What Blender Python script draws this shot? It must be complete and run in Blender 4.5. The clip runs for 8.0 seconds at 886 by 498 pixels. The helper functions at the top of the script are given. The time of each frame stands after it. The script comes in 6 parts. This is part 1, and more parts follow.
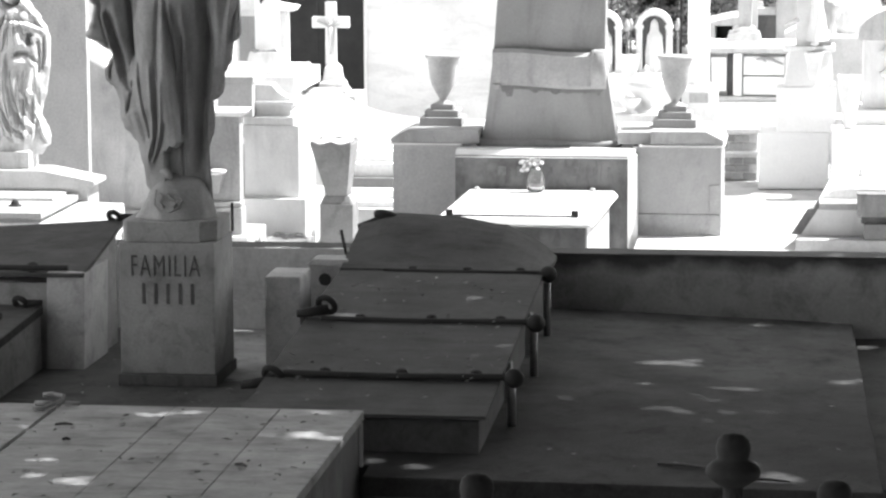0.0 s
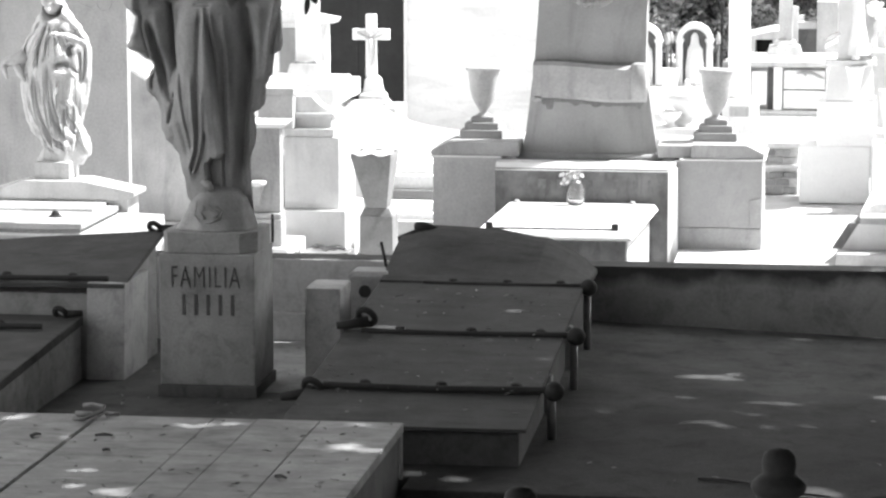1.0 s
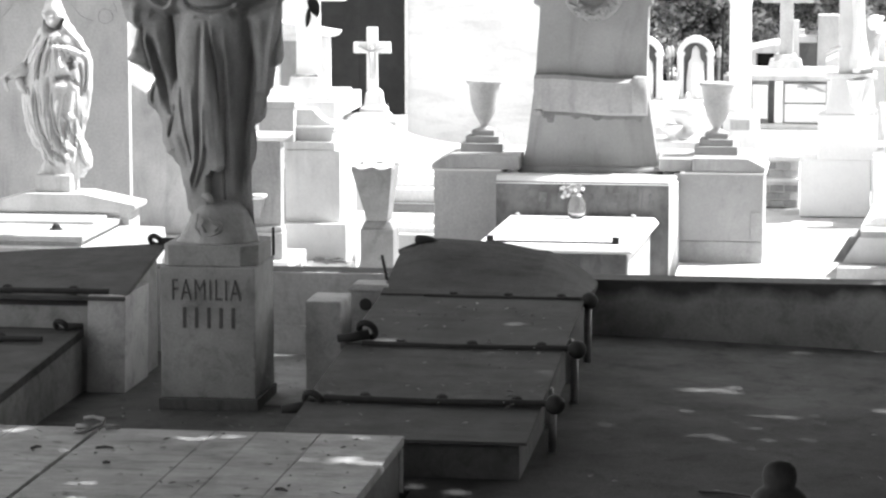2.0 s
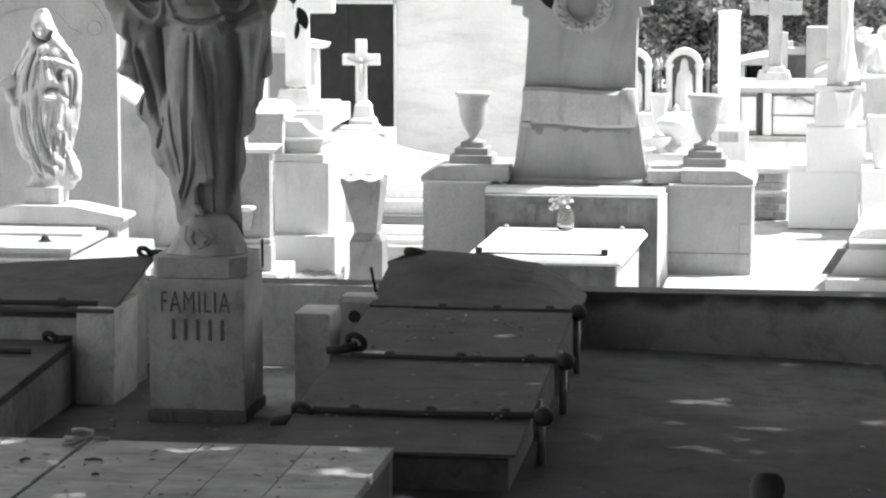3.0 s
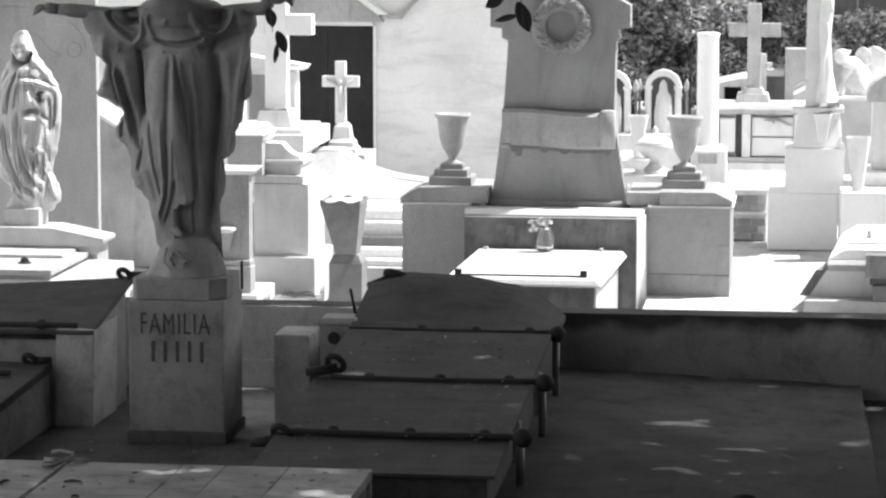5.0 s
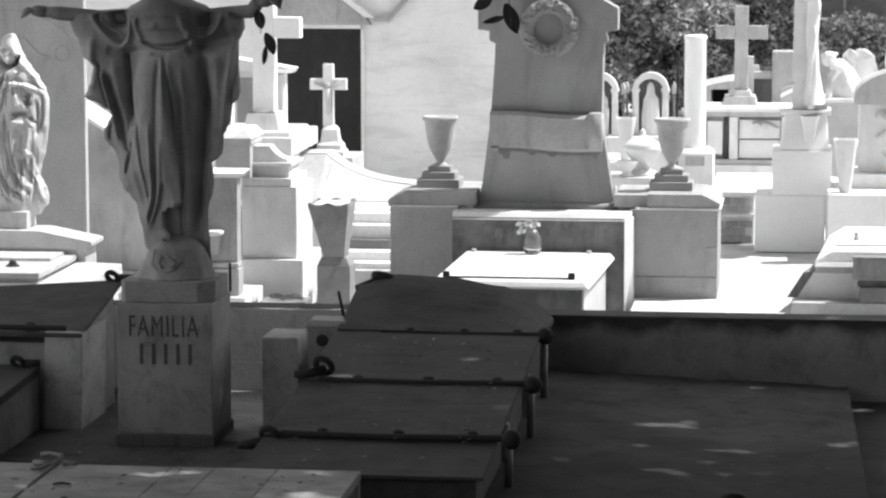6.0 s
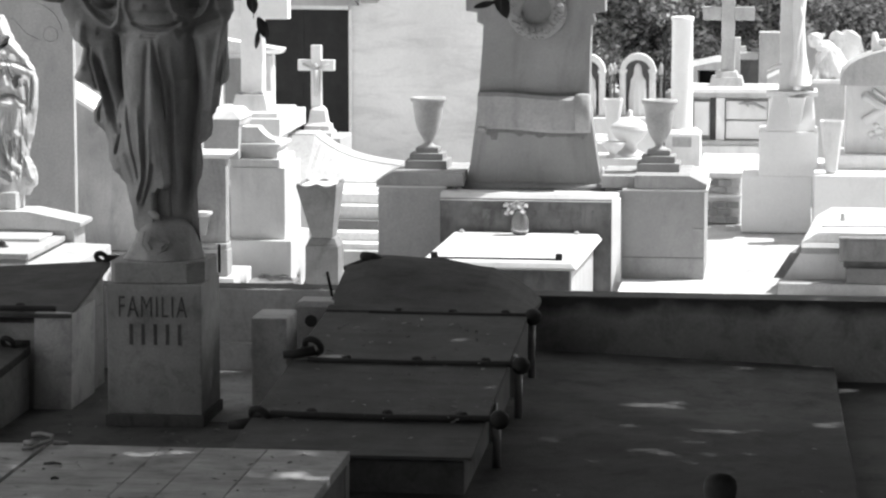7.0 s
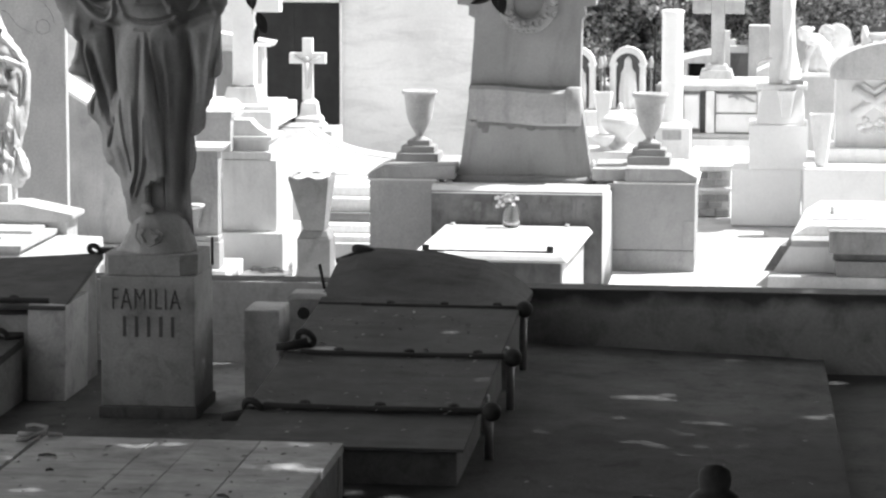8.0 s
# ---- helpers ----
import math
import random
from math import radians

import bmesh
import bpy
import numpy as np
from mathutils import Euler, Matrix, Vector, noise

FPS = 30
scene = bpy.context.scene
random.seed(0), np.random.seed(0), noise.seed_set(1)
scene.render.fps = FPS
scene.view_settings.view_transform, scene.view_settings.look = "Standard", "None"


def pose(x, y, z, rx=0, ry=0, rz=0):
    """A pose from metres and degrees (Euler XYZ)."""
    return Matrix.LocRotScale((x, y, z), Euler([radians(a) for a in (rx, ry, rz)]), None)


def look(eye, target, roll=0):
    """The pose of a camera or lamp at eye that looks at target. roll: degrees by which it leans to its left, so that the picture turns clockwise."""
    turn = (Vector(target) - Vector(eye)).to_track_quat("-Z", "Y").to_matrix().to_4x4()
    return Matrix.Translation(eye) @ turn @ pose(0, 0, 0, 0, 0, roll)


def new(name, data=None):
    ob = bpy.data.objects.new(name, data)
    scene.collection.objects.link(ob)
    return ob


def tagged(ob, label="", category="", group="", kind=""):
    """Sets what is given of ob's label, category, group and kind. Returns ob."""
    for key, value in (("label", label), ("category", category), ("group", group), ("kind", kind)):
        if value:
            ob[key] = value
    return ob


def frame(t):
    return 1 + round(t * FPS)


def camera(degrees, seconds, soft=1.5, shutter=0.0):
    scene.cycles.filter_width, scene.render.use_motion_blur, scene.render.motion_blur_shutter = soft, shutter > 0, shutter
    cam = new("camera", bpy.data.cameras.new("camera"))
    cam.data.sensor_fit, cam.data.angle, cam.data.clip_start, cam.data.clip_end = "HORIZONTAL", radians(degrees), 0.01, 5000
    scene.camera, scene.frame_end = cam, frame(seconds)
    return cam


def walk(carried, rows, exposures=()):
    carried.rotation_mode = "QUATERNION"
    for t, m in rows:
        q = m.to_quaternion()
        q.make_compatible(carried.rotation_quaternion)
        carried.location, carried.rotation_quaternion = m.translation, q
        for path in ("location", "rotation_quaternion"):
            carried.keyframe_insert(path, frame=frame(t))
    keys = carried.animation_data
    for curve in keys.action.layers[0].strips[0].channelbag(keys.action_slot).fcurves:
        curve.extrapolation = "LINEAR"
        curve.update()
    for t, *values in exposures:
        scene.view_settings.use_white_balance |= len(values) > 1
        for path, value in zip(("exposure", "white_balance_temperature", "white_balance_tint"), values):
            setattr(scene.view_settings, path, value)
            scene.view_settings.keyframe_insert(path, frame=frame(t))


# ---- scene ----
cam = camera(17.83, 8.0, 2.4)
PATH = [
    (0.0, 0.001, -0.001, 2.640, 7.361, -8.361, -0.252),
    (0.5, -0.012, 0.010, 2.638, 7.843, -8.243, -0.149),
    (1.0, -0.015, 0.013, 2.637, 8.127, -8.102, -0.069),
    (1.5, -0.015, 0.015, 2.635, 8.194, -7.960, -0.037),
    (3.0, -0.013, 0.003, 2.637, 7.917, -7.588, -0.003),
    (3.5, -0.010, 0.002, 2.639, 7.838, -7.471, -0.006),
    (4.0, -0.010, 0.001, 2.639, 7.746, -7.356, -0.006),
    (4.5, -0.007, -0.013, 2.644, 7.628, -7.244, 0.031),
    (6.0, -0.006, -0.039, 2.641, 7.255, -7.097, -0.022),
    (6.5, -0.002, -0.076, 2.650, 7.116, -7.319, -0.007),
    (7.0, -0.008, -0.099, 2.654, 6.977, -7.504, 0.032),
    (7.5, -0.014, -0.131, 2.659, 6.846, -7.618, 0.078),
    (8.0, -0.019, -0.162, 2.665, 6.739, -7.663, 0.126),
]


def aimed(x, y, z, yaw, pitch, roll):
    """Camera pose from a heading (left of +Y), a tilt and a lean."""
    p, w = radians(pitch), radians(yaw)
    ahead = Vector((-math.sin(w) * math.cos(p), math.cos(w) * math.cos(p), math.sin(p)))
    eye = Vector((x, y, z))
    return look(eye, eye + ahead, roll)


EXPOSURES = [(0.0, 1.93), (1.5, 2.0), (3.0, 1.66), (4.5, 1.46), (6.0, 1.19), (7.0, 1.17), (8.0, 1.49)]
walk(cam, [(t, aimed(*row)) for t, *row in PATH], EXPOSURES)

# ---- sky, sun and exposure: a grey film, so the sky's light is taken as grey ----
SUN = Vector((0.49, 0.185, 0.85)).normalized()
world = bpy.data.worlds.new("sky")
scene.world = world
world.use_nodes = True
wn = world.node_tree.nodes
sky = wn.new("ShaderNodeTexSky")
sky.sky_type, sky.sun_disc = "NISHITA", False
sky.sun_elevation = math.asin(SUN.z)
sky.sun_rotation = math.atan2(SUN.x, SUN.y)
grey = wn.new("ShaderNodeRGBToBW")
world.node_tree.links.new(sky.outputs[0], grey.inputs[0])
world.node_tree.links.new(grey.outputs[0], wn["Background"].inputs["Color"])
wn["Background"].inputs["Strength"].default_value = 0.15
sun = new("sun", bpy.data.lights.new("sun", "SUN"))
sun.data.energy, sun.data.angle = 3.1, radians(0.5)
sun.matrix_world = look(SUN * 50, (0, 0, 0))


# ---- materials ----
def stone(name, low, high, rough=0.85, scale=3.0, stain=0.3, bump=0.25, grain=60.0, per_piece=0.0, streak=0.0, band=0.0, speck=1.0):
    """Mottled mineral surface: broad stains, streaks that run down, fine grain, relief."""
    m = bpy.data.materials.new(name)
    m.use_nodes = True
    t = m.node_tree
    n, link = t.nodes, t.links.new
    bsdf = n["Principled BSDF"]
    bsdf.inputs["Roughness"].default_value = rough
    geo = n.new("ShaderNodeNewGeometry")
    broad = n.new("ShaderNodeTexNoise")
    broad.inputs["Scale"].default_value, broad.inputs["Detail"].default_value = scale, 7
    broad.inputs["Roughness"].default_value = 0.62
    link(geo.outputs["Position"], broad.inputs["Vector"])
    ramp = n.new("ShaderNodeValToRGB")
    ramp.color_ramp.elements[0].position, ramp.color_ramp.elements[1].position = 0.3, 0.68
    ramp.color_ramp.elements[0].color, ramp.color_ramp.elements[1].color = (low, low, low, 1), (high, high, high, 1)
    link(broad.outputs["Fac"], ramp.inputs["Fac"])
    fine = n.new("ShaderNodeTexNoise")
    fine.inputs["Scale"].default_value, fine.inputs["Detail"].default_value = grain, 4
    link(geo.outputs["Position"], fine.inputs["Vector"])
    mul = n.new("ShaderNodeMapRange")
    mul.inputs["From Min"].default_value, mul.inputs["From Max"].default_value = 0.25, 0.75
    mul.inputs["To Min"].default_value, mul.inputs["To Max"].default_value = 1 - 0.12 * speck, 1 + 0.1 * speck
    link(fine.outputs["Fac"], mul.inputs["Value"])
    # dirt patches
    dirt = n.new("ShaderNodeTexNoise")
    dirt.inputs["Scale"].default_value, dirt.inputs["Detail"].default_value = scale * 2.7, 9
    dirt.inputs["Roughness"].default_value, dirt.inputs["Distortion"].default_value = 0.7, 0.6
    warp = n.new("ShaderNodeMapping")
    warp.inputs["Scale"].default_value = (1, 1, 0.25) if streak else (1, 1, 1)
    if band:
        warp.inputs["Scale"].default_value = (0.35, 0.35, 1.5) if band == 1 else (0.28, 1.1, 1.0)
    warp.inputs["Location"].default_value = (3.1, 7.7, 1.3)
    link(geo.outputs["Position"], warp.inputs["Vector"])
    link(warp.outputs["Vector"], dirt.inputs["Vector"])
    dr = n.new("ShaderNodeMapRange")
    dr.inputs["From Min"].default_value, dr.inputs["From Max"].default_value = 0.5, 0.72
    dr.inputs["To Min"].default_value, dr.inputs["To Max"].default_value = 1.0, 1.0 - stain
    link(dirt.outputs["Fac"], dr.inputs["Value"])
    a = n.new("ShaderNodeMath")
    a.operation = "MULTIPLY"
    link(mul.outputs["Result"], a.inputs[0])
    link(dr.outputs["Result"], a.inputs[1])
    last = a.outputs[0]
    if per_piece:
        info = n.new("ShaderNodeObjectInfo")
        pr = n.new("ShaderNodeMapRange")
        pr.inputs["To Min"].default_value, pr.inputs["To Max"].default_value = 1 - per_piece, 1 + per_piece
        link(info.outputs["Random"], pr.inputs["Value"])
        b = n.new("ShaderNodeMath")
        b.operation = "MULTIPLY"
        link(last, b.inputs[0])
        link(pr.outputs["Result"], b.inputs[1])
        last = b.outputs[0]
    mix = n.new("ShaderNodeVectorMath")
    mix.operation = "SCALE"
    link(ramp.outputs["Color"], mix.inputs[0])
    link(last, mix.inputs["Scale"])
    link(mix.outputs["Vector"], bsdf.inputs["Base Color"])
    bp = n.new("ShaderNodeBump")
    bp.inputs["Strength"].default_value, bp.inputs["Distance"].default_value = bump, 0.01
    add = n.new("ShaderNodeMath")
    link(fine.outputs["Fac"], add.inputs[0])
    link(dirt.outputs["Fac"], add.inputs[1])
    link(add.outputs[0], bp.inputs["Height"])
    link(bp.outputs["Normal"], bsdf.inputs["Normal"])
    return m


def plain(name, v, rough=0.5, metal=0.0):
    m = stone(name, v * 0.75, v * 1.2, rough, 8.0, 0.25, 0.1, 120.0)
    m.node_tree.nodes["Principled BSDF"].inputs["Metallic"].default_value = metal
    return m


MARBLE = stone("white_marble", 0.62, 0.8, 0.6, 2.5, 0.22, 0.1, 90, streak=1, speck=0.5)
WHITE = stone("whitewash", 0.68, 0.82, 0.9, 2.0, 0.2, 0.2, 50, streak=1)
PLASTER = stone("painted_plaster", 0.66, 0.84, 0.95, 1.2, 0.24, 0.05, 40, band=1, speck=0.4)
URN = stone("urn_limestone", 0.34, 0.5, 0.8, 4.0, 0.25, 0.2, 80)
GRANITE = stone("grey_granite", 0.13, 0.22, 0.7, 4.0, 0.3, 0.2, 90)
FAINT = stone("faded_letters", 0.1, 0.17, 0.7, 9.0, 0.5, 0.1, 90)
BRIGHT = stone("fresh_whitewash", 0.82, 0.9, 0.95, 2.0, 0.08, 0.05, 50, speck=0.3)
CEMENT = stone("weathered_cement", 0.3, 0.46, 0.9, 3.0, 0.35, 0.35, 70, streak=1)
OLD_MARBLE = stone("weathered_marble", 0.36, 0.52, 0.75, 3.0, 0.3, 0.2, 80, streak=1)
TABLET = stone("grey_limestone", 0.25, 0.37, 0.85, 1.6, 0.3, 0.15, 60, streak=1, speck=0.6)
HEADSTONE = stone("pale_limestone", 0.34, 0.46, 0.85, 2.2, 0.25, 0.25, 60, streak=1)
PODIUM = stone("podium_marble", 0.28, 0.42, 0.75, 3.0, 0.35, 0.2, 80, streak=1)
STATUE = stone("statue_marble", 0.44, 0.62, 0.6, 5.0, 0.3, 0.35, 60, streak=1)
SOFT_MARBLE = stone("dulled_marble", 0.4, 0.56, 0.7, 3.0, 0.25, 0.15, 80, streak=1)
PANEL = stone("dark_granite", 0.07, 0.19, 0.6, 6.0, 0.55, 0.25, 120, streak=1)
FIGURE = stone("grey_cast_stone", 0.23, 0.35, 0.8, 4.0, 0.3, 0.2, 90, streak=1)
PEDESTAL = stone("pedestal_cement", 0.2, 0.31, 0.88, 4.0, 0.35, 0.3, 80)
POST = stone("post_cement", 0.3, 0.44, 0.88, 4.0, 0.35, 0.3, 80)
FLOOR_PALE = stone("worn_floor_cement", 0.2, 0.34, 0.9, 3.0, 0.4, 0.3, 60)
# Post cement painted paler to make up light missing on the right posts.
POST_LIT = stone("post_cement_lit", 0.34, 0.5, 0.9, 4.0, 0.35, 0.3, 80)
BODY = stone("stained_cement", 0.19, 0.3, 0.9, 4.0, 0.45, 0.35, 60)
BLACK_CEMENT = stone("black_cement", 0.06, 0.11, 0.9, 4.0, 0.4, 0.3, 60)
# Dark limestone: grime, and shadow painted by the scroll and slab tomb.
GRIME_AND_SHADE = stone("grime_and_shade_limestone", 0.16, 0.26, 0.9, 5.0, 0.4, 0.3, 60, streak=1)
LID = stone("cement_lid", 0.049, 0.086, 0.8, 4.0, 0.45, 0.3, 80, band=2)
TOMB_DARK = stone("dark_cement", 0.06, 0.12, 0.9, 4.0, 0.5, 0.4, 60, streak=1)
PLATE = stone("terrazzo_plate", 0.17, 0.33, 0.6, 5.0, 0.55, 0.2, 110, per_piece=0.07, band=2)
WALL_PALE = stone("pale_wall_render", 0.46, 0.62, 0.9, 2.0, 0.35, 0.3, 50)
WALL = stone("mossy_wall", 0.2, 0.33, 0.9, 1.6, 0.5, 0.4, 50)
def sooted_or_shaded(m, z0, z1, dark):
    """Darkens above a ragged border: soot atop a wall, painted shade on the statue."""
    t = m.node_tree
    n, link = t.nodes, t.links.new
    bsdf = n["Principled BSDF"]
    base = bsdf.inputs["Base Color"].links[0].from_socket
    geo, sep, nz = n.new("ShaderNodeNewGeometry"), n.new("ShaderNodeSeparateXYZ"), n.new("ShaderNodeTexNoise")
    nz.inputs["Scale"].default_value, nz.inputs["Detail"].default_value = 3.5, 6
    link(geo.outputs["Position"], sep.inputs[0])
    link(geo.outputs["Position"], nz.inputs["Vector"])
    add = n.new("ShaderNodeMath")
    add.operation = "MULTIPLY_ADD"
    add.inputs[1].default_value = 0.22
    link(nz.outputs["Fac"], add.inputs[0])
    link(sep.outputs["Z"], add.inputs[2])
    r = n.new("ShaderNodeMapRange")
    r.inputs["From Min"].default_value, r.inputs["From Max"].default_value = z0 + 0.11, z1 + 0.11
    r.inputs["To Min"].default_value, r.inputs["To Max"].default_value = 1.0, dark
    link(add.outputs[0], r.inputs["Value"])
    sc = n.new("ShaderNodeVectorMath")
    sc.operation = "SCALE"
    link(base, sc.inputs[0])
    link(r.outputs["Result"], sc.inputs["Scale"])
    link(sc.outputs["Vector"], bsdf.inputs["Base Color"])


sooted_or_shaded(WALL, 0.34, 0.41, 0.2)
COPING = stone("dark_coping", 0.045, 0.1, 0.9, 2.0, 0.5, 0.4, 50)
EARTH = stone("packed_earth", 0.42, 0.6, 0.95, 1.6, 0.45, 0.5, 45)
# PLOT, SLAB and LID carry part of the plot's shade in their grey.
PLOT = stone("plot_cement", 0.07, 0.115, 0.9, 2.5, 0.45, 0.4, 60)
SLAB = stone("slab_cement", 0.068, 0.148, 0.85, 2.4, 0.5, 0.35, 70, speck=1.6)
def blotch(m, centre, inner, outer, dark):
    """One darker patch round a centre, with a ragged outline."""
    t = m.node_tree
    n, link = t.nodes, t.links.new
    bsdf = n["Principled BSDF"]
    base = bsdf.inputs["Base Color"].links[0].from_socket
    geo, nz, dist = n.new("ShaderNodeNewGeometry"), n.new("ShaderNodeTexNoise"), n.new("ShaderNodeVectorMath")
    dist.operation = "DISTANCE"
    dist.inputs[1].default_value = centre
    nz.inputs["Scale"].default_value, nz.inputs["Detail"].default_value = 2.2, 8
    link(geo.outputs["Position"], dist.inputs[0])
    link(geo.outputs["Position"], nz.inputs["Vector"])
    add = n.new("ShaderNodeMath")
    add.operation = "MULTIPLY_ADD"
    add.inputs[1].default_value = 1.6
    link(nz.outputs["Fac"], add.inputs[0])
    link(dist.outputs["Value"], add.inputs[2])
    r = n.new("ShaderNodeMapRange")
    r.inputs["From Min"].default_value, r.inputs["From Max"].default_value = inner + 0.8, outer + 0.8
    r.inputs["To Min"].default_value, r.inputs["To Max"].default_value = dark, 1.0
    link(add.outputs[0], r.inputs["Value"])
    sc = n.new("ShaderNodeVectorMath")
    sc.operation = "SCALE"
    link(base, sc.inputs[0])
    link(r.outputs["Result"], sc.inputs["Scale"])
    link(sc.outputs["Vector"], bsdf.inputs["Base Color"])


# Shade under the tree, painted as darker stone on the statue's upper part.
sooted_or_shaded(FIGURE, 1.9, 2.14, 0.5)
# The slab's near part is darker, fading out towards the back.
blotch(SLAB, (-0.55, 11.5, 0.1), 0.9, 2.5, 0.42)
IRON = plain("rusted_iron", 0.032, 0.7, 0.0)
for dusty in (SLAB, PLOT, LID, PLATE, IRON):
    dusty.node_tree.nodes["Principled BSDF"].inputs["Specular IOR Level"].default_value = 0.15
DARK = plain("dark_paint", 0.03, 0.6)
DOORWAY = plain("dark_interior", 0.03, 0.9)
BARK = stone("bark", 0.08, 0.16, 0.95, 9.0, 0.4, 0.8, 30)
BRICK = stone("brick", 0.3, 0.44, 0.9, 9.0, 0.4, 0.4, 70, per_piece=0.25)
MORTAR = stone("mortar", 0.55, 0.7, 0.95, 9.0, 0.4, 0.4, 70)


def leafy(name, low, high):
    m = bpy.data.materials.new(name)
    m.use_nodes = True
    t = m.node_tree
    geo, ramp = t.nodes.new("ShaderNodeNewGeometry"), t.nodes.new("ShaderNodeValToRGB")
    ramp.color_ramp.elements[0].color, ramp.color_ramp.elements[1].color = (low, low, low, 1), (high, high, high, 1)
    t.links.new(geo.outputs["Random Per Island"], ramp.inputs["Fac"])
    bsdf = t.nodes["Principled BSDF"]
    t.links.new(ramp.outputs["Color"], bsdf.inputs["Base Color"])
    bsdf.inputs["Roughness"].default_value = 0.75
    # thin leaves let part of the sun through
    thin, mix = t.nodes.new("ShaderNodeBsdfTranslucent"), t.nodes.new("ShaderNodeMixShader")
    t.links.new(ramp.outputs["Color"], thin.inputs["Color"])
    mix.inputs[0].default_value = 0.4
    t.links.new(bsdf.outputs[0], mix.inputs[1])
    t.links.new(thin.outputs[0], mix.inputs[2])
    t.links.new(mix.outputs[0], t.nodes["Material Output"].inputs["Surface"])
    return m


LEAF = leafy("leaves", 0.04, 0.12)
LEAF_BUSH = leafy("bush_leaves", 0.07, 0.34)
LEAF_FAR = leafy("hedge_leaves", 0.1, 0.62)
DRY = leafy("dry_leaves", 0.06, 0.3)

LETTER = plain("letter_paint", 0.07, 0.8)
GLOSS = plain("pipe_paint", 0.17, 0.35)
GLASS = bpy.data.materials.new("jar_glass")
GLASS.use_nodes = True
GLASS.node_tree.nodes["Principled BSDF"].inputs["Transmission Weight"].default_value = 0.95
GLASS.node_tree.nodes["Principled BSDF"].inputs["Roughness"].default_value = 0.08


# ---- building helpers ----
def thing(name, at, label, category, group="", kind=""):
    ob = new(name)
    ob.empty_display_size = 0.1
    ob.location = at
    return tagged(ob, label, category, group, kind)


def origin(ob):
    o = Vector((0, 0, 0))
    while ob:
        o += ob.location
        ob = ob.parent
    return o


def part(name, bm, material, parent=None, label="", smooth=False):
    """One mesh object, under a thing or a part; the bmesh is in world metres."""
    if parent:
        bmesh.ops.translate(bm, vec=-origin(parent), verts=bm.verts)
    bmesh.ops.recalc_face_normals(bm, faces=bm.faces)
    me = bpy.data.meshes.new(name)
    bm.to_mesh(me)
    bm.free()
    me.materials.append(material)
    if smooth:
        me.polygons.foreach_set("use_smooth", [True] * len(me.polygons))
    ob = new(name, me)
    ob.parent = parent
    return tagged(ob, label)


def setting(name, bm, material, label, category, smooth=False, kind="structure"):
    return tagged(part(name, bm, material, None, label, smooth), label, category, "", kind)


def bevelled(bm, width, segments=2):
    edges = [e for e in bm.edges if len(e.link_faces) == 2 and e.calc_face_angle(0) > 0.5]
    if width:
        bmesh.ops.bevel(bm, geom=edges, offset=width, segments=segments, profile=0.6, affect="EDGES", clamp_overlap=True)
    return bm


def box(x0, x1, y0, y1, z0, z1, bev=0.008, worn=0.0):
    bm = bmesh.new()
    bmesh.ops.create_cube(bm, size=1)
    for v in bm.verts:
        v.co = Vector((x0 + (v.co.x + 0.5) * (x1 - x0), y0 + (v.co.y + 0.5) * (y1 - y0), z0 + (v.co.z + 0.5) * (z1 - z0)))
        if worn:
            v.co += Vector((random.uniform(-worn, worn), random.uniform(-worn, worn), random.uniform(-worn, worn)))
    return bevelled(bm, bev)


def hexa(bottom, top, bev=0.008):
    """A solid between two quads given as four corners each."""
    bm = bmesh.new()
    b, t = [bm.verts.new(p) for p in bottom], [bm.verts.new(p) for p in top]
    bm.faces.new(b)
    bm.faces.new(t)
    for i in range(len(b)):
        j = (i + 1) % len(b)
        bm.faces.new((b[i], b[j], t[j], t[i]))
    bmesh.ops.recalc_face_normals(bm, faces=bm.faces)
    return bevelled(bm, bev)


def frustum(x0, x1, y0, y1, z0, z1, inset, bev=0.006):
    i, k = inset if isinstance(inset, tuple) else (inset, inset)
    return hexa([(x0, y0, z0), (x1, y0, z0), (x1, y1, z0), (x0, y1, z0)],
                [(x0 + i, y0 + k, z1), (x1 - i, y0 + k, z1), (x1 - i, y1 - k, z1), (x0 + i, y1 - k, z1)], bev)


def front(outline, y0, y1, bev=0.006):
    """An outline in x and z, carried from y0 to y1."""
    return hexa([(x, y0, z) for x, z in outline], [(x, y1, z) for x, z in outline], bev)


def side(outline, x0, x1, bev=0.006):
    """An outline in y and z, carried from x0 to x1."""
    return hexa([(x0, y, z) for y, z in outline], [(x1, y, z) for y, z in outline], bev)


def plan(outline, z0, z1, bev=0.006):
    return hexa([(x, y, z0) for x, y in outline], [(x, y, z1) for x, y in outline], bev)


def lathe(x, y, z, profile, steps=28, wobble=0.0, square=0.0):
    """A turned solid: profile of (radius, height)."""
    bm = bmesh.new()
    rings = []
    for r, h in profile:
        ring = []
        for k in range(steps):
            a = 2 * math.pi * (k + 0.5) / steps
            q = 1.0
            if square:
                q = 1 + square * (1 / max(abs(math.cos(a)), abs(math.sin(a))) - 1)
            q *= 1 + wobble * math.sin(k * 2.0)
            ring.append(bm.verts.new((x + r * q * math.cos(a), y + r * q * math.sin(a), z + h)))
        rings.append(ring)
    for lo, hi in zip(rings, rings[1:]):
        for k in range(steps):
            j = (k + 1) % steps
            bm.faces.new((lo[k], lo[j], hi[j], hi[k]))
    bm.faces.new(rings[0][::-1])
    bm.faces.new(rings[-1])
    return bm


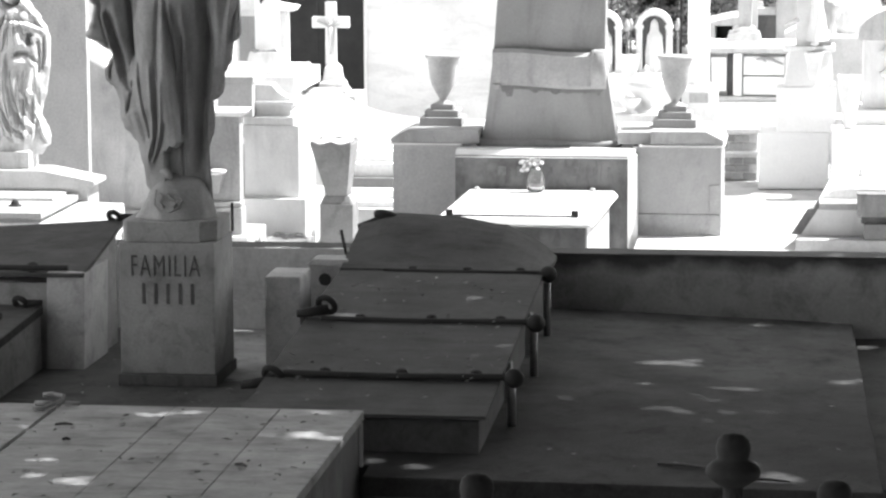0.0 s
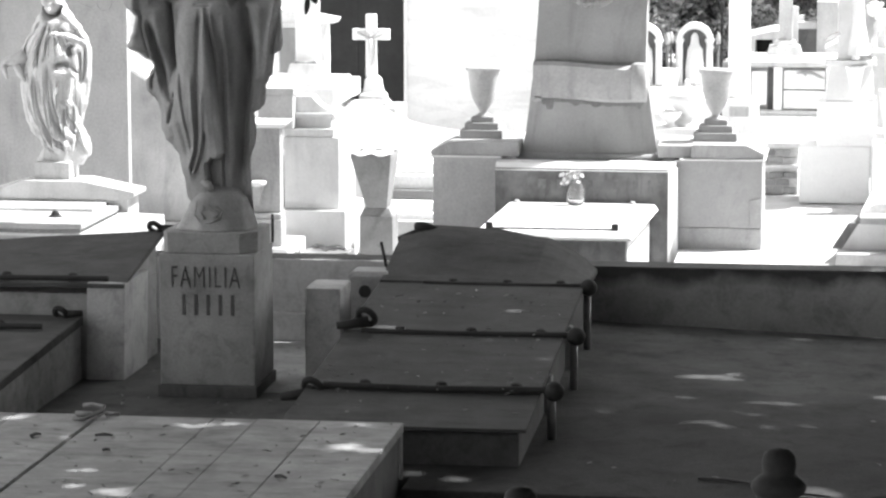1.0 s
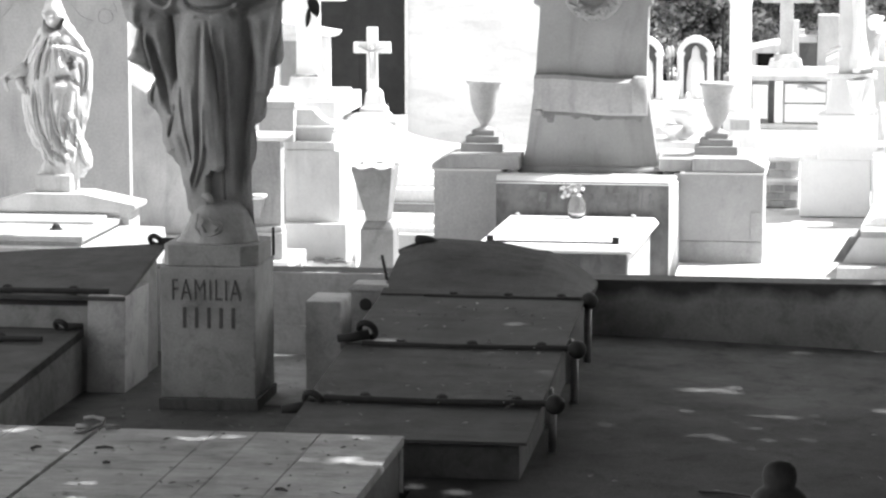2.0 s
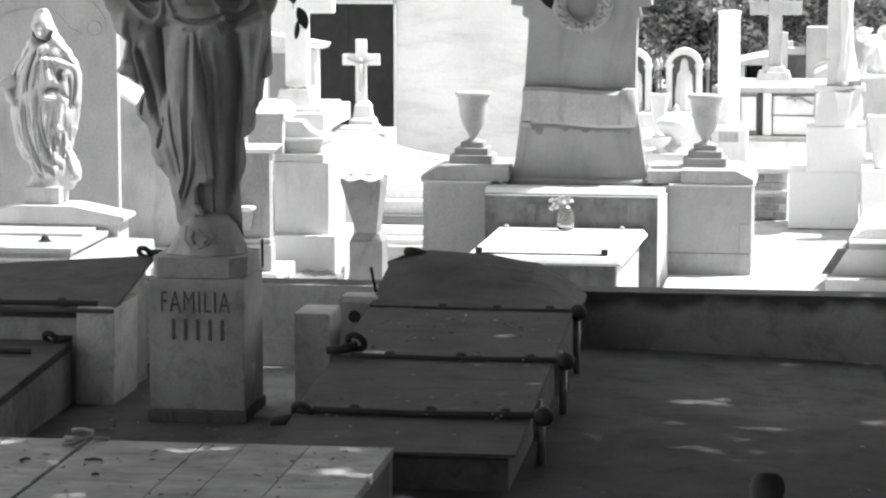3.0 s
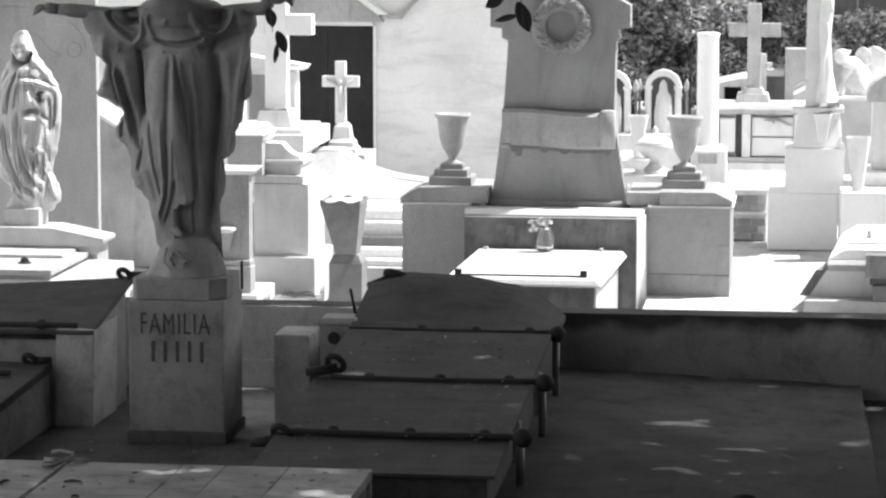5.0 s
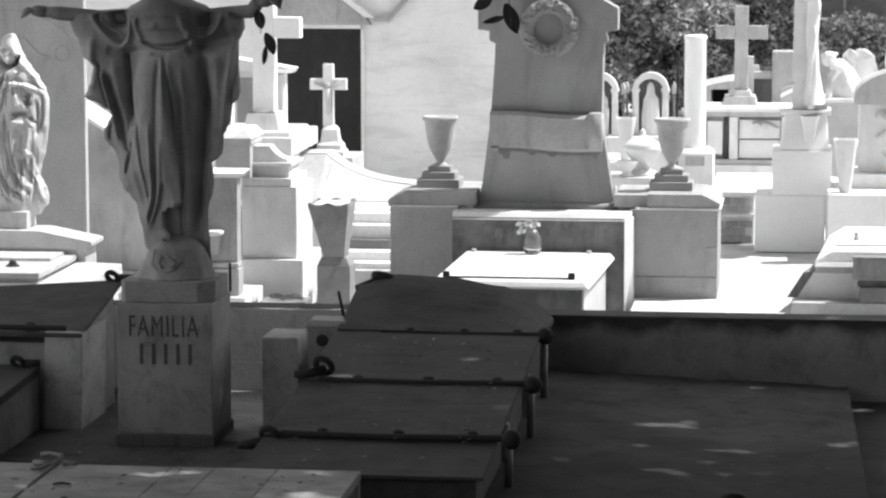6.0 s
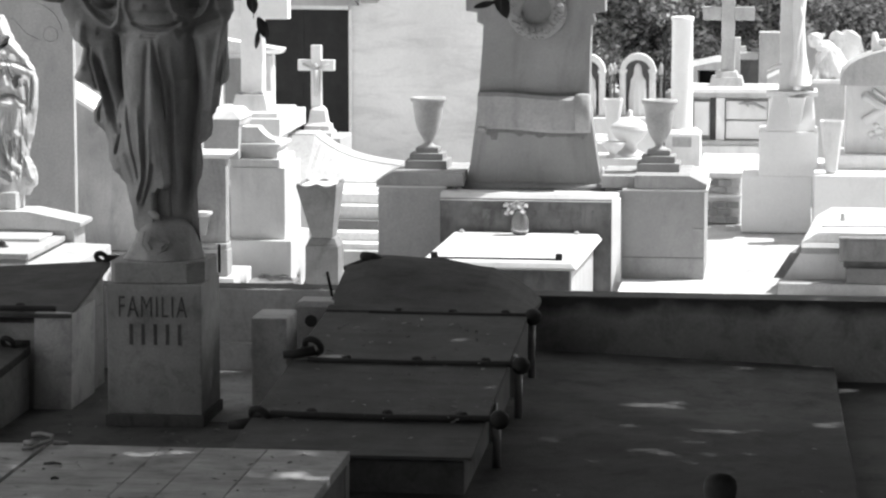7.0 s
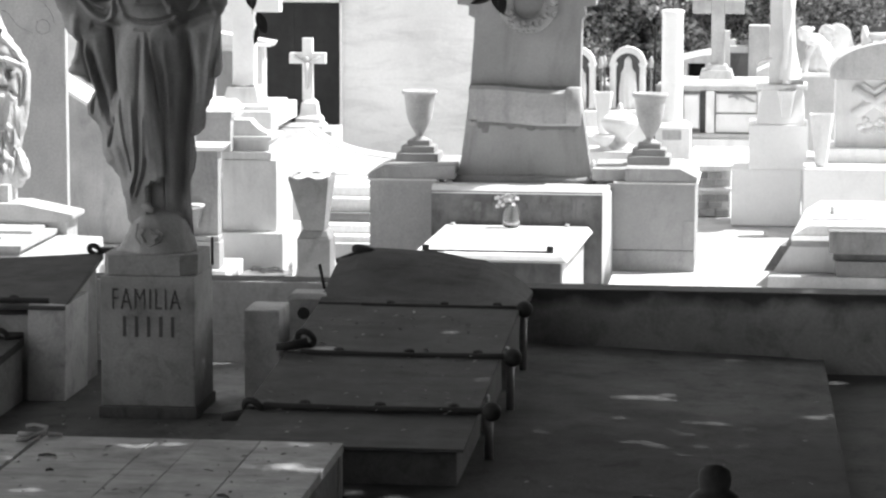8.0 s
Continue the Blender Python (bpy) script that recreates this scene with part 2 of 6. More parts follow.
def tube(bm, points, radii, steps=10):
    """A closed tapering tube along points, added to bm."""
    pts = [Vector(p) for p in points]
    radii = radii if isinstance(radii, (list, tuple)) else [radii] * len(pts)
    rings = []
    for i, p in enumerate(pts):
        d = (pts[min(i + 1, len(pts) - 1)] - pts[max(i - 1, 0)]).normalized()
        u = d.orthogonal().normalized() if abs(d.z) > 0.95 else d.cross(Vector((0, 0, 1))).normalized()
        w = d.cross(u)
        rings.append([bm.verts.new(p + (u * math.cos(2 * math.pi * k / steps) + w * math.sin(2 * math.pi * k / steps)) * radii[i]) for k in range(steps)])
    for lo, hi in zip(rings, rings[1:]):
        for k in range(steps):
            j = (k + 1) % steps
            bm.faces.new((lo[k], lo[j], hi[j], hi[k]))
    bm.faces.new(rings[0][::-1])
    bm.faces.new(rings[-1])
    return bm


def ring_of(bm, centre, normal, radius, thick, steps=20, sides=8):
    """A torus added to bm."""
    n = Vector(normal).normalized()
    u = n.orthogonal().normalized()
    w = n.cross(u)
    rows = []
    for k in range(steps):
        a = 2 * math.pi * k / steps
        out = u * math.cos(a) + w * math.sin(a)
        rows.append([bm.verts.new(Vector(centre) + out * (radius + thick * math.cos(2 * math.pi * s / sides)) + n * thick * math.sin(2 * math.pi * s / sides)) for s in range(sides)])
    for k in range(steps):
        for s in range(sides):
            a, b = rows[k], rows[(k + 1) % steps]
            bm.faces.new((a[s], a[(s + 1) % sides], b[(s + 1) % sides], b[s]))
    return bm


def ball(bm, centre, size, u=14, v=10):
    got = bmesh.ops.create_uvsphere(bm, u_segments=u, v_segments=v, radius=1)
    s = Vector(size if isinstance(size, (tuple, list)) else (size, size, size))
    for q in got["verts"]:
        q.co = Vector((q.co.x * s.x, q.co.y * s.y, q.co.z * s.z)) + Vector(centre)
    return bm


def curve_at(table, z):
    """Straight-line reading of rows (z, values...)."""
    if z <= table[0][0]:
        return table[0][1:]
    for a, b in zip(table, table[1:]):
        if z <= b[0]:
            f = (z - a[0]) / (b[0] - a[0])
            f = f * f * (3 - 2 * f)
            return tuple(p + (q - p) * f for p, q in zip(a[1:], b[1:]))
    return table[-1][1:]


def draped(bm, x, y, z, table, folds, rows=70, steps=120, lean=0.0, seed=0.0):
    """Cloth round a standing body, added to bm. table rows: height, left reach, right reach, depth.
    folds: (count, depth, sharpness, drift)."""
    z0, z1 = table[0][0], table[-1][0]
    rings = []
    for i in range(rows + 1):
        h = z0 + (z1 - z0) * i / rows
        left, right, deep = curve_at(table, h)
        ring = []
        for k in range(steps):
            a = 2 * math.pi * k / steps
            c, s = math.cos(a), math.sin(a)
            r = 1.0
            fall = 1 - 0.55 * i / rows
            for count, depth, sharp, drift in folds:
                bend = noise.noise(Vector((c * 1.3, s * 1.3, h * 1.1 + seed))) * 1.6
                wave = math.sin(count * a + drift * h + bend * 1.5 + seed)
                r += depth * fall * (math.copysign(abs(wave) ** sharp, wave))
            r += 0.05 * noise.noise(Vector((c * 3, s * 3, h * 5 + seed)))
            ring.append(bm.verts.new((x + (right if c > 0 else left) * c * r + lean * (h - z0), y + deep * s * r, z + h)))
        rings.append(ring)
    for lo, hi in zip(rings, rings[1:]):
        for k in range(steps):
            j = (k + 1) % steps
            bm.faces.new((lo[k], lo[j], hi[j], hi[k]))
    bm.faces.new(rings[0][::-1])
    bm.faces.new(rings[-1])
    return bm


# ---- ground: one sheet, with the step down in front of the shaded plot ----
def ground_sheet():
    xs = [-1500, -60, -20, -8] + [-7 + 0.5 * i for i in range(29)] + [10, 20, 60, 1500]
    ys = [-1500, -60, -10, 0, 4, 7, 9, 10.5, 11.28, 11.30] + [11.8 + 0.5 * i for i in range(36)] + [34, 60, 200, 2500]
    bm = bmesh.new()
    grid = []
    for yv in ys:
        row = []
        for xv in xs:
            zz = -0.38 if yv < 11.29 else 0.0
            if 11.3 < yv < 40 and abs(xv) < 12:
                zz += 0.012 * noise.noise(Vector((xv, yv, 0))) - 0.006
            row.append(bm.verts.new((xv, yv, zz)))
        grid.append(row)
    for a, b in zip(grid, grid[1:]):
        for i in range(len(xs) - 1):
            bm.faces.new((a[i], a[i + 1], b[i + 1], b[i]))
    return bm


setting("ground", ground_sheet(), EARTH, "pale dusty trodden earth between the graves", "ground")
setting("plot_pavement", box(-9, 6, 11.26, 14.76, -0.37, 0.012, 0.012), PLOT, "stained cement floor of the plot, its shade partly in the colour", "pavement")
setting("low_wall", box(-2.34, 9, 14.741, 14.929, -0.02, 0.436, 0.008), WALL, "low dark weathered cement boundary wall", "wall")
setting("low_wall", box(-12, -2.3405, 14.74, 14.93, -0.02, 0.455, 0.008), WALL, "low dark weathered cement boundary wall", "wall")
setting("floor_strip", box(-3.2, -2.35, 13.25, 14.67, 0.004, 0.018, 0.004), FLOOR_PALE, "paler worn cement floor round the pedestal", "pavement")
# Thin slab added; its dark colour keeps the wall's top in shade.
setting("wall_coping", box(-2.34, 9, 14.735, 14.935, 0.4365, 0.444, 0.003), COPING, "thin dark slab added along the low wall's shaded top", "wall")
wall_bit = box(-4.2, -2.36, 14.725, 14.738, 0.02, 0.452, 0.004)
setting("wall_render", wall_bit, WALL_PALE, "paler rendered stretch of the low wall", "wall")
setting("wall_ledge", box(-4.2, -2.36, 14.68, 14.724, 0.0, 0.165, 0.01), WALL_PALE, "low rendered ledge along the wall", "wall")


# ---- shaded plot ----
NEAR_TOP, NEAR_BACK = 0.33, 11.09


def near_tomb():
    t = thing("plate_topped_tomb", (-3.1, 9.8, -0.38), "low tomb covered with pale worn cement plates", "tomb")
    part("body", box(-5.0, -1.775, 7.9, NEAR_BACK - 0.03, -0.38, NEAR_TOP - 0.043, 0.01), TOMB_DARK, t, "dark cement side")
    edges = [-1.757, -2.1, -2.36, -2.54, -3.02, -3.37, -3.77, -4.14, -5.0]
    for a, b in zip(edges, edges[1:]):
        gap = 0.009 if b == -3.02 else 0.0018
        gap2 = 0.009 if a == -3.02 else 0.0018
        part("cover_plate", box(b + gap, a - gap2, 7.9, NEAR_BACK, NEAR_TOP - 0.04, NEAR_TOP + random.uniform(-0.0015, 0.0015), 0.004), PLATE, t)
    bm = bmesh.new()
    tube(bm, [(-1.768, NEAR_BACK - 0.015, NEAR_TOP - 0.045), (-1.768, NEAR_BACK - 0.015, 0.1)], 0.008)
    part("corner_pipe", bm, CEMENT, t, "thin pale pipe at the corner")


near_tomb()


def clamp():
    bm = bmesh.new()
    x, y, z = -3.03, NEAR_BACK - 0.05, NEAR_TOP
    tube(bm, [(x - 0.06, y - 0.1, z + 0.012), (x - 0.02, y - 0.11, z + 0.012), (x + 0.03, y + 0.0, z + 0.025), (x + 0.035, y + 0.02, z + 0.04), (x - 0.02, y + 0.03, z + 0.046), (x - 0.055, y + 0.02, z + 0.042)], 0.009)
    tube(bm, [(x + 0.04, y + 0.02, z + 0.011), (x + 0.1, y + 0.015, z + 0.011)], [0.01, 0.008])
    tube(bm, [(x - 0.08, y + 0.0, z + 0.012), (x - 0.01, y - 0.01, z + 0.013)], 0.012)
    t = part("lifting_shackle", bm, plain("pale_iron", 0.2, 0.6, 0.3), None, "bent pale iron shackle lying on the plates", True)
    tagged(t, "", "shackle")


clamp()


def rod_set(t, x0, x1, y, z, lugs=(0.18, 0.52, 0.85), knob=True, ring=True, shift=(0.0, 0.0)):
    """Lifting rod along a lid, with lugs, a knob at one end and a ring at the other."""
    bm = bmesh.new()
    tube(bm, [(x0 + 0.08, y, z + 0.017), ((x0 + x1) / 2, y - 0.006, z + 0.012), (x1, y, z + 0.017)], 0.015)
    rod = part("lifting_rod", bm, IRON, t, "dark rusted iron rod")
    for f in lugs:
        xx = x0 + 0.08 + (x1 - x0 - 0.08) * f
        part("lug", lathe(xx, y + 0.035, z, [(0.028, 0.0), (0.029, 0.016), (0.022, 0.034), (0.01, 0.04)], 12), IRON, rod)
    if knob:
        b2 = bmesh.new()
        ball(b2, (x1 + 0.02, y, z + 0.012), (0.044, 0.042, 0.043))
        part("knob", b2, IRON, rod, "", True)
    if ring:
        b3 = bmesh.new()
        xr, zr = x0 + shift[0], z + shift[1]
        ring_of(b3, (xr + 0.06, y + 0.02, zr + 0.05), (0.3, 0.8, 0.5), 0.042, 0.016)
        tube(b3, [(xr - 0.08, y + 0.0, zr + 0.008), (xr - 0.03, y + 0.01, zr + 0.012), (xr + 0.07, y + 0.02, zr + 0.03)], [0.018, 0.022, 0.026], 8)
        part("ring_handle", b3, IRON, rod, "dark iron ring", True)


LID_X0, LID_X1 = -2.312, -1.285


def lid_z(x, y):
    """Height of the sloping lid: a plane rising to the back, humped over its last stretch."""
    u = (x - LID_X0) / (LID_X1 - LID_X0)
    z = 0.272 + 0.07 * (y - 11.3)
    f = max(0.0, min(1.0, (y - 13.8) / 0.8))
    hump = curve_at([(0.0, 0.08), (0.16, 0.13), (0.46, 0.118), (0.74, 0.075), (0.89, 0.01), (1.0, -0.09)], u)[0]
    return z + hump * f * f * (3 - 2 * f)


def lid_panel(y0, y1, lift, thick=0.022, nx=16, ny=8):
    bm = bmesh.new()
    top, low = [], []
    for i in range(ny + 1):
        yy = y0 + (y1 - y0) * i / ny
        top.append([bm.verts.new((LID_X0 + (LID_X1 - LID_X0) * k / nx, yy, lid_z(LID_X0 + (LID_X1 - LID_X0) * k / nx, yy) + lift)) for k in range(nx + 1)])
        low.append([bm.verts.new((v.co.x, v.co.y, v.co.z - thick)) for v in top[-1]])
    for i in range(ny):
        for k in range(nx):
            bm.faces.new((top[i][k], top[i][k + 1], top[i + 1][k + 1], top[i + 1][k]))
            bm.faces.new((low[i][k], low[i + 1][k], low[i + 1][k + 1], low[i][k + 1]))
    for i in range(ny):
        bm.faces.new((top[i][0], top[i + 1][0], low[i + 1][0], low[i][0]))
        bm.faces.new((top[i][nx], low[i][nx], low[i + 1][nx], top[i + 1][nx]))
    for k in range(nx):
        bm.faces.new((top[0][k], low[0][k], low[0][k + 1], top[0][k + 1]))
        bm.faces.new((top[ny][k], top[ny][k + 1], low[ny][k + 1], low[ny][k]))
    return bm


def lid_tomb():
    t = thing("sloping_lid_tomb", (-1.8, 13.0, 0.1), "dark cement tomb, sloping four-panel lid with iron rods", "tomb")
    part("body", side([(11.36, 0.1), (11.36, 0.245), (13.7, 0.405), (14.5, 0.4), (14.5, 0.1)], -2.28, -1.32, 0.006), BLACK_CEMENT, t, "near-black cement body")
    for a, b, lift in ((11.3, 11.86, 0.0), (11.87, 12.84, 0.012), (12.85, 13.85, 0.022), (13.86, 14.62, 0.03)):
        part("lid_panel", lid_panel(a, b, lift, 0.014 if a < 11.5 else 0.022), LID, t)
    for y in (11.852, 12.838, 13.848):
        rod_set(t, -2.31 if y < 13.5 else -2.17, -1.245 if y < 13.5 else -1.28, y, lid_z(-1.8, y) + 0.004, ring=y < 13.5, shift=(0.04, 0.03) if y > 12 else (-0.03, -0.05))
        b = bmesh.new()
        h = lid_z(-1.8, y)
        tube(b, [(-1.238 - 0.03 * (y > 13.5), y + 0.02, 0.1), (-1.238 - 0.03 * (y > 13.5), y + 0.02, h)], 0.019, 14)
        part("pole", b, GLOSS, t, "grey painted pipe with a dull gloss", True)
    b3 = bmesh.new()
    ring_of(b3, (-2.18, 14.6, 0.645), (0.25, 0.3, 1), 0.05, 0.026)
    tube(b3, [(-2.33, 14.58, 0.585), (-2.25, 14.58, 0.61), (-2.16, 14.6, 0.64)], [0.022, 0.03, 0.034], 10)
    part("ring_handle", b3, IRON, t, "dark iron ring at the head of the lid", True)
    for y, h in ((12.35, 0.3), (13.3, 0.36)):
        part("pilaster", box(-1.33, -1.288, y, y + 0.07, 0.1, h, 0.01), CEMENT, t, "slim cement pilaster")
    b = bmesh.new()
    tube(b, [(-2.33, 14.25, 0.42), (-2.37, 14.25, 0.62)], 0.008, 8)
    part("iron_stub", b, IRON, t)


lid_tomb()


def cement_post(name, x0, x1, y0, y1, h, label, lean=0.0, cap=False, hole=False, material=POST):
    t = thing(name, ((x0 + x1) / 2, (y0 + y1) / 2, 0.0), label, "post")
    part("shaft", hexa([(x0, y0, 0.0), (x1, y0, 0.0), (x1, y1, 0.0), (x0, y1, 0.0)],
                       [(x0 + lean, y0, h), (x1 + lean, y0, h), (x1 + lean, y1, h), (x0 + lean, y1, h)], 0.01), material, t)
    if cap:
        part("cap", frustum(x0 - 0.012, x1 + 0.012, y0 - 0.012, y1 + 0.012, h + 0.001, h + 0.03, 0.03), CEMENT, t, "pale worn cap")
    if hole:
        b = bmesh.new()
        tube(b, [((x0 + x1) / 2 - 0.02, y0 - 0.004, h - 0.07), ((x0 + x1) / 2 - 0.02, y0 + 0.03, h - 0.07)], 0.032, 16)
        part("pipe_hole", b, DARK, t, "dark round pipe end")


cement_post("corner_post", -3.735, -3.54, 13.47, 13.95, 0.5, "short square cement corner post beside a dark tomb", 0.012)
cement_post("corner_post", -2.63, -2.45, 13.5, 13.8, 0.49, "short square cement corner post beside the sloping lid", material=POST_LIT)
cement_post("pipe_post", -2.49, -2.28, 13.95, 14.15, 0.478, "cement post with a dark pipe hole and a pale cap", 0.0, True, True, POST_LIT)


def left_tomb():
    t = thing("two_level_tomb", (-4.4, 12.9, 0.0), "dark cement tomb with two lids at different levels", "tomb")
    part("lower_body", side([(11.7, 0.0), (11.7, 0.2), (13.47, 0.285), (13.47, 0.0)], -5.6, -3.755), BODY, t)
    part("lower_lid", side([(11.66, 0.205), (11.66, 0.25), (13.46, 0.335), (13.46, 0.29)], -5.62, -3.74), LID, t)
    part("upper_body", side([(13.5, 0.0), (13.5, 0.44), (14.25, 0.44), (14.25, 0.0)], -5.6, -3.56), BODY, t)
    part("side_gusset", side([(13.5, 0.44), (14.25, 0.44), (14.25, 0.605), (13.5, 0.462)], -3.7, -3.56, 0.004), BODY, t)
    part("upper_lid", hexa([(-5.62, 13.46, 0.464), (-3.53, 13.46, 0.474), (-3.53, 14.3, 0.62), (-4.2, 14.3, 0.57), (-5.62, 14.3, 0.45)], [(-5.62, 13.46, 0.485), (-3.53, 13.46, 0.495), (-3.53, 14.3, 0.655), (-4.2, 14.3, 0.61), (-5.62, 14.3, 0.49)], 0.006), LID, t)
    rod_set(t, -5.6, -3.62, 13.5, 0.5, (0.35, 0.72, 0.9), False, False)
    rod_set(t, -5.5, -3.85, 13.1, 0.322, (0.3, 0.86), False, False)
    for x, y, z in ((-3.565, 14.28, 0.675), (-3.83, 13.4, 0.36)):
        b3 = bmesh.new()
        ring_of(b3, (x - 0.01, y, z - 0.005), (0.25, 0.8, 0.55), 0.031, 0.014)
        tube(b3, [(x + 0.02, y, z - 0.008), (x + 0.1, y + 0.01, z - 0.004)], [0.02, 0.014], 8)
        part("ring_handle", b3, IRON, t, "dark iron ring", True)


left_tomb()


def right_slab():
    t = thing("flat_grave_slab", (-0.5, 12.9, 0.0), "wide flat cement grave slab, colour darkened for shade, stained and dappled", "grave slab")
    plan_pts = [(-1.745, 10.93), (0.325, 10.86), (0.255, 14.66), (-2.34, 14.735), (-2.34, 11.15), (-1.745, 11.15)]
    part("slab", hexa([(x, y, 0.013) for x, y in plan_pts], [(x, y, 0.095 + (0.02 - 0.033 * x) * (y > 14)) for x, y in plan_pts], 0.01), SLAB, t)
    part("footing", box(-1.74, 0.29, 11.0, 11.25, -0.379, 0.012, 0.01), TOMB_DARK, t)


right_slab()


# ---- pedestal and statue in the plot ----
def lettering(text, x0, x1, y, z0, z1, parent, material):
    """Raised letters fitted between x0 and x1, z0 and z1, facing -y."""
    c = bpy.data.curves.new("letters", "FONT")
    c.body, c.extrude, c.offset, c.space_character = text, 0.002, -0.012, 1.18
    o = bpy.data.objects.new("letters", c)
    scene.collection.objects.link(o)
    dg = bpy.context.evaluated_depsgraph_get()
    dg.update()
    me = bpy.data.meshes.new_from_object(o.evaluated_get(dg))
    bpy.data.objects.remove(o)
    bm = bmesh.new()
    bm.from_mesh(me)
    xs, ys = [v.co.x for v in bm.verts], [v.co.y for v in bm.verts]
    for v in bm.verts:
        v.co = Vector((x0 + (v.co.x - min(xs)) / (max(xs) - min(xs)) * (x1 - x0), y + v.co.z - 0.001,
                       z0 + (v.co.y - min(ys)) / (max(ys) - min(ys)) * (z1 - z0)))
    return part("inscription", bm, material, parent, "dark painted capital letters")


def pedestal():
    t = thing("statue_pedestal", (-3.02, 13.32, 0.012), "square grey cement pedestal with a dark lettered front", "pedestal")
    part("plinth", box(-3.272, -2.786, 13.085, 13.56, 0.012, 0.07, 0.006), TOMB_DARK, t, "dark painted foot band")
    part("shaft", box(-3.262, -2.796, 13.1, 13.55, 0.07, 0.708, 0.008), PEDESTAL, t)
    part("cap", plan([(-3.252, 13.16), (-3.225, 13.12), (-2.87, 13.12), (-2.797, 13.2), (-2.797, 13.5), (-3.252, 13.5)], 0.709, 0.81, 0.006), PEDESTAL, t, "chamfered block below the statue")
    part("iron_strip", box(-2.8, -2.788, 13.53, 13.545, 0.709, 0.85, 0.002), IRON, t, "thin dark iron strip")
    lettering("FAMILIA", -3.2, -2.865, 13.098, 0.548, 0.648, t, LETTER)
    for k in range(5):
        x = -3.15 + 0.0595 * k
        part("letter_bar", box(x, x + 0.016, 13.097, 13.102, 0.412, 0.512, 0.0), LETTER, t)


pedestal()


def stroke(gx, gz, line, width, depth, crease=0.0):
    """Relief of one fold: a ridge along a bent line, with a crease on its right flank."""
    best, sidev = np.full(gx.shape, 1e9), np.zeros(gx.shape)
    pts = []
    for (ax, az), (bx, bz) in zip(line, line[1:]):
        pts += [(ax + (bx - ax) * k / 4, az + (bz - az) * k / 4) for k in range(4)]
    pts.append(line[-1])
    # soften the corners of the line
    for _ in range(3):
        pts = [pts[0]] + [((p[0] + 2 * q[0] + r[0]) / 4, (p[1] + 2 * q[1] + r[1]) / 4) for p, q, r in zip(pts, pts[1:], pts[2:])] + [pts[-1]]
    n = len(pts) - 1
    reach = np.zeros(gx.shape)
    for i, ((ax, az), (bx, bz)) in enumerate(zip(pts, pts[1:])):
        dx, dz = bx - ax, bz - az
        f = np.clip(((gx - ax) * dx + (gz - az) * dz) / (dx * dx + dz * dz + 1e-12), 0, 1)
        px, pz = gx - ax - f * dx, gz - az - f * dz
        d = np.hypot(px, pz)
        near = d < best
        best = np.where(near, d, best)
        sidev = np.where(near, np.sign(px * -dz + pz * dx), sidev)
        reach = np.where(near, (i + f) / n, reach)
    ends = np.clip(np.minimum(reach, 1 - reach) * 8 + 0.25, 0, 1)
    ridge = np.exp(-(best / width) ** 2)
    groove = np.exp(-((best - 1.25 * width) / (0.45 * width)) ** 2) * (sidev > 0)
    return (depth * ridge - crease * groove) * ends


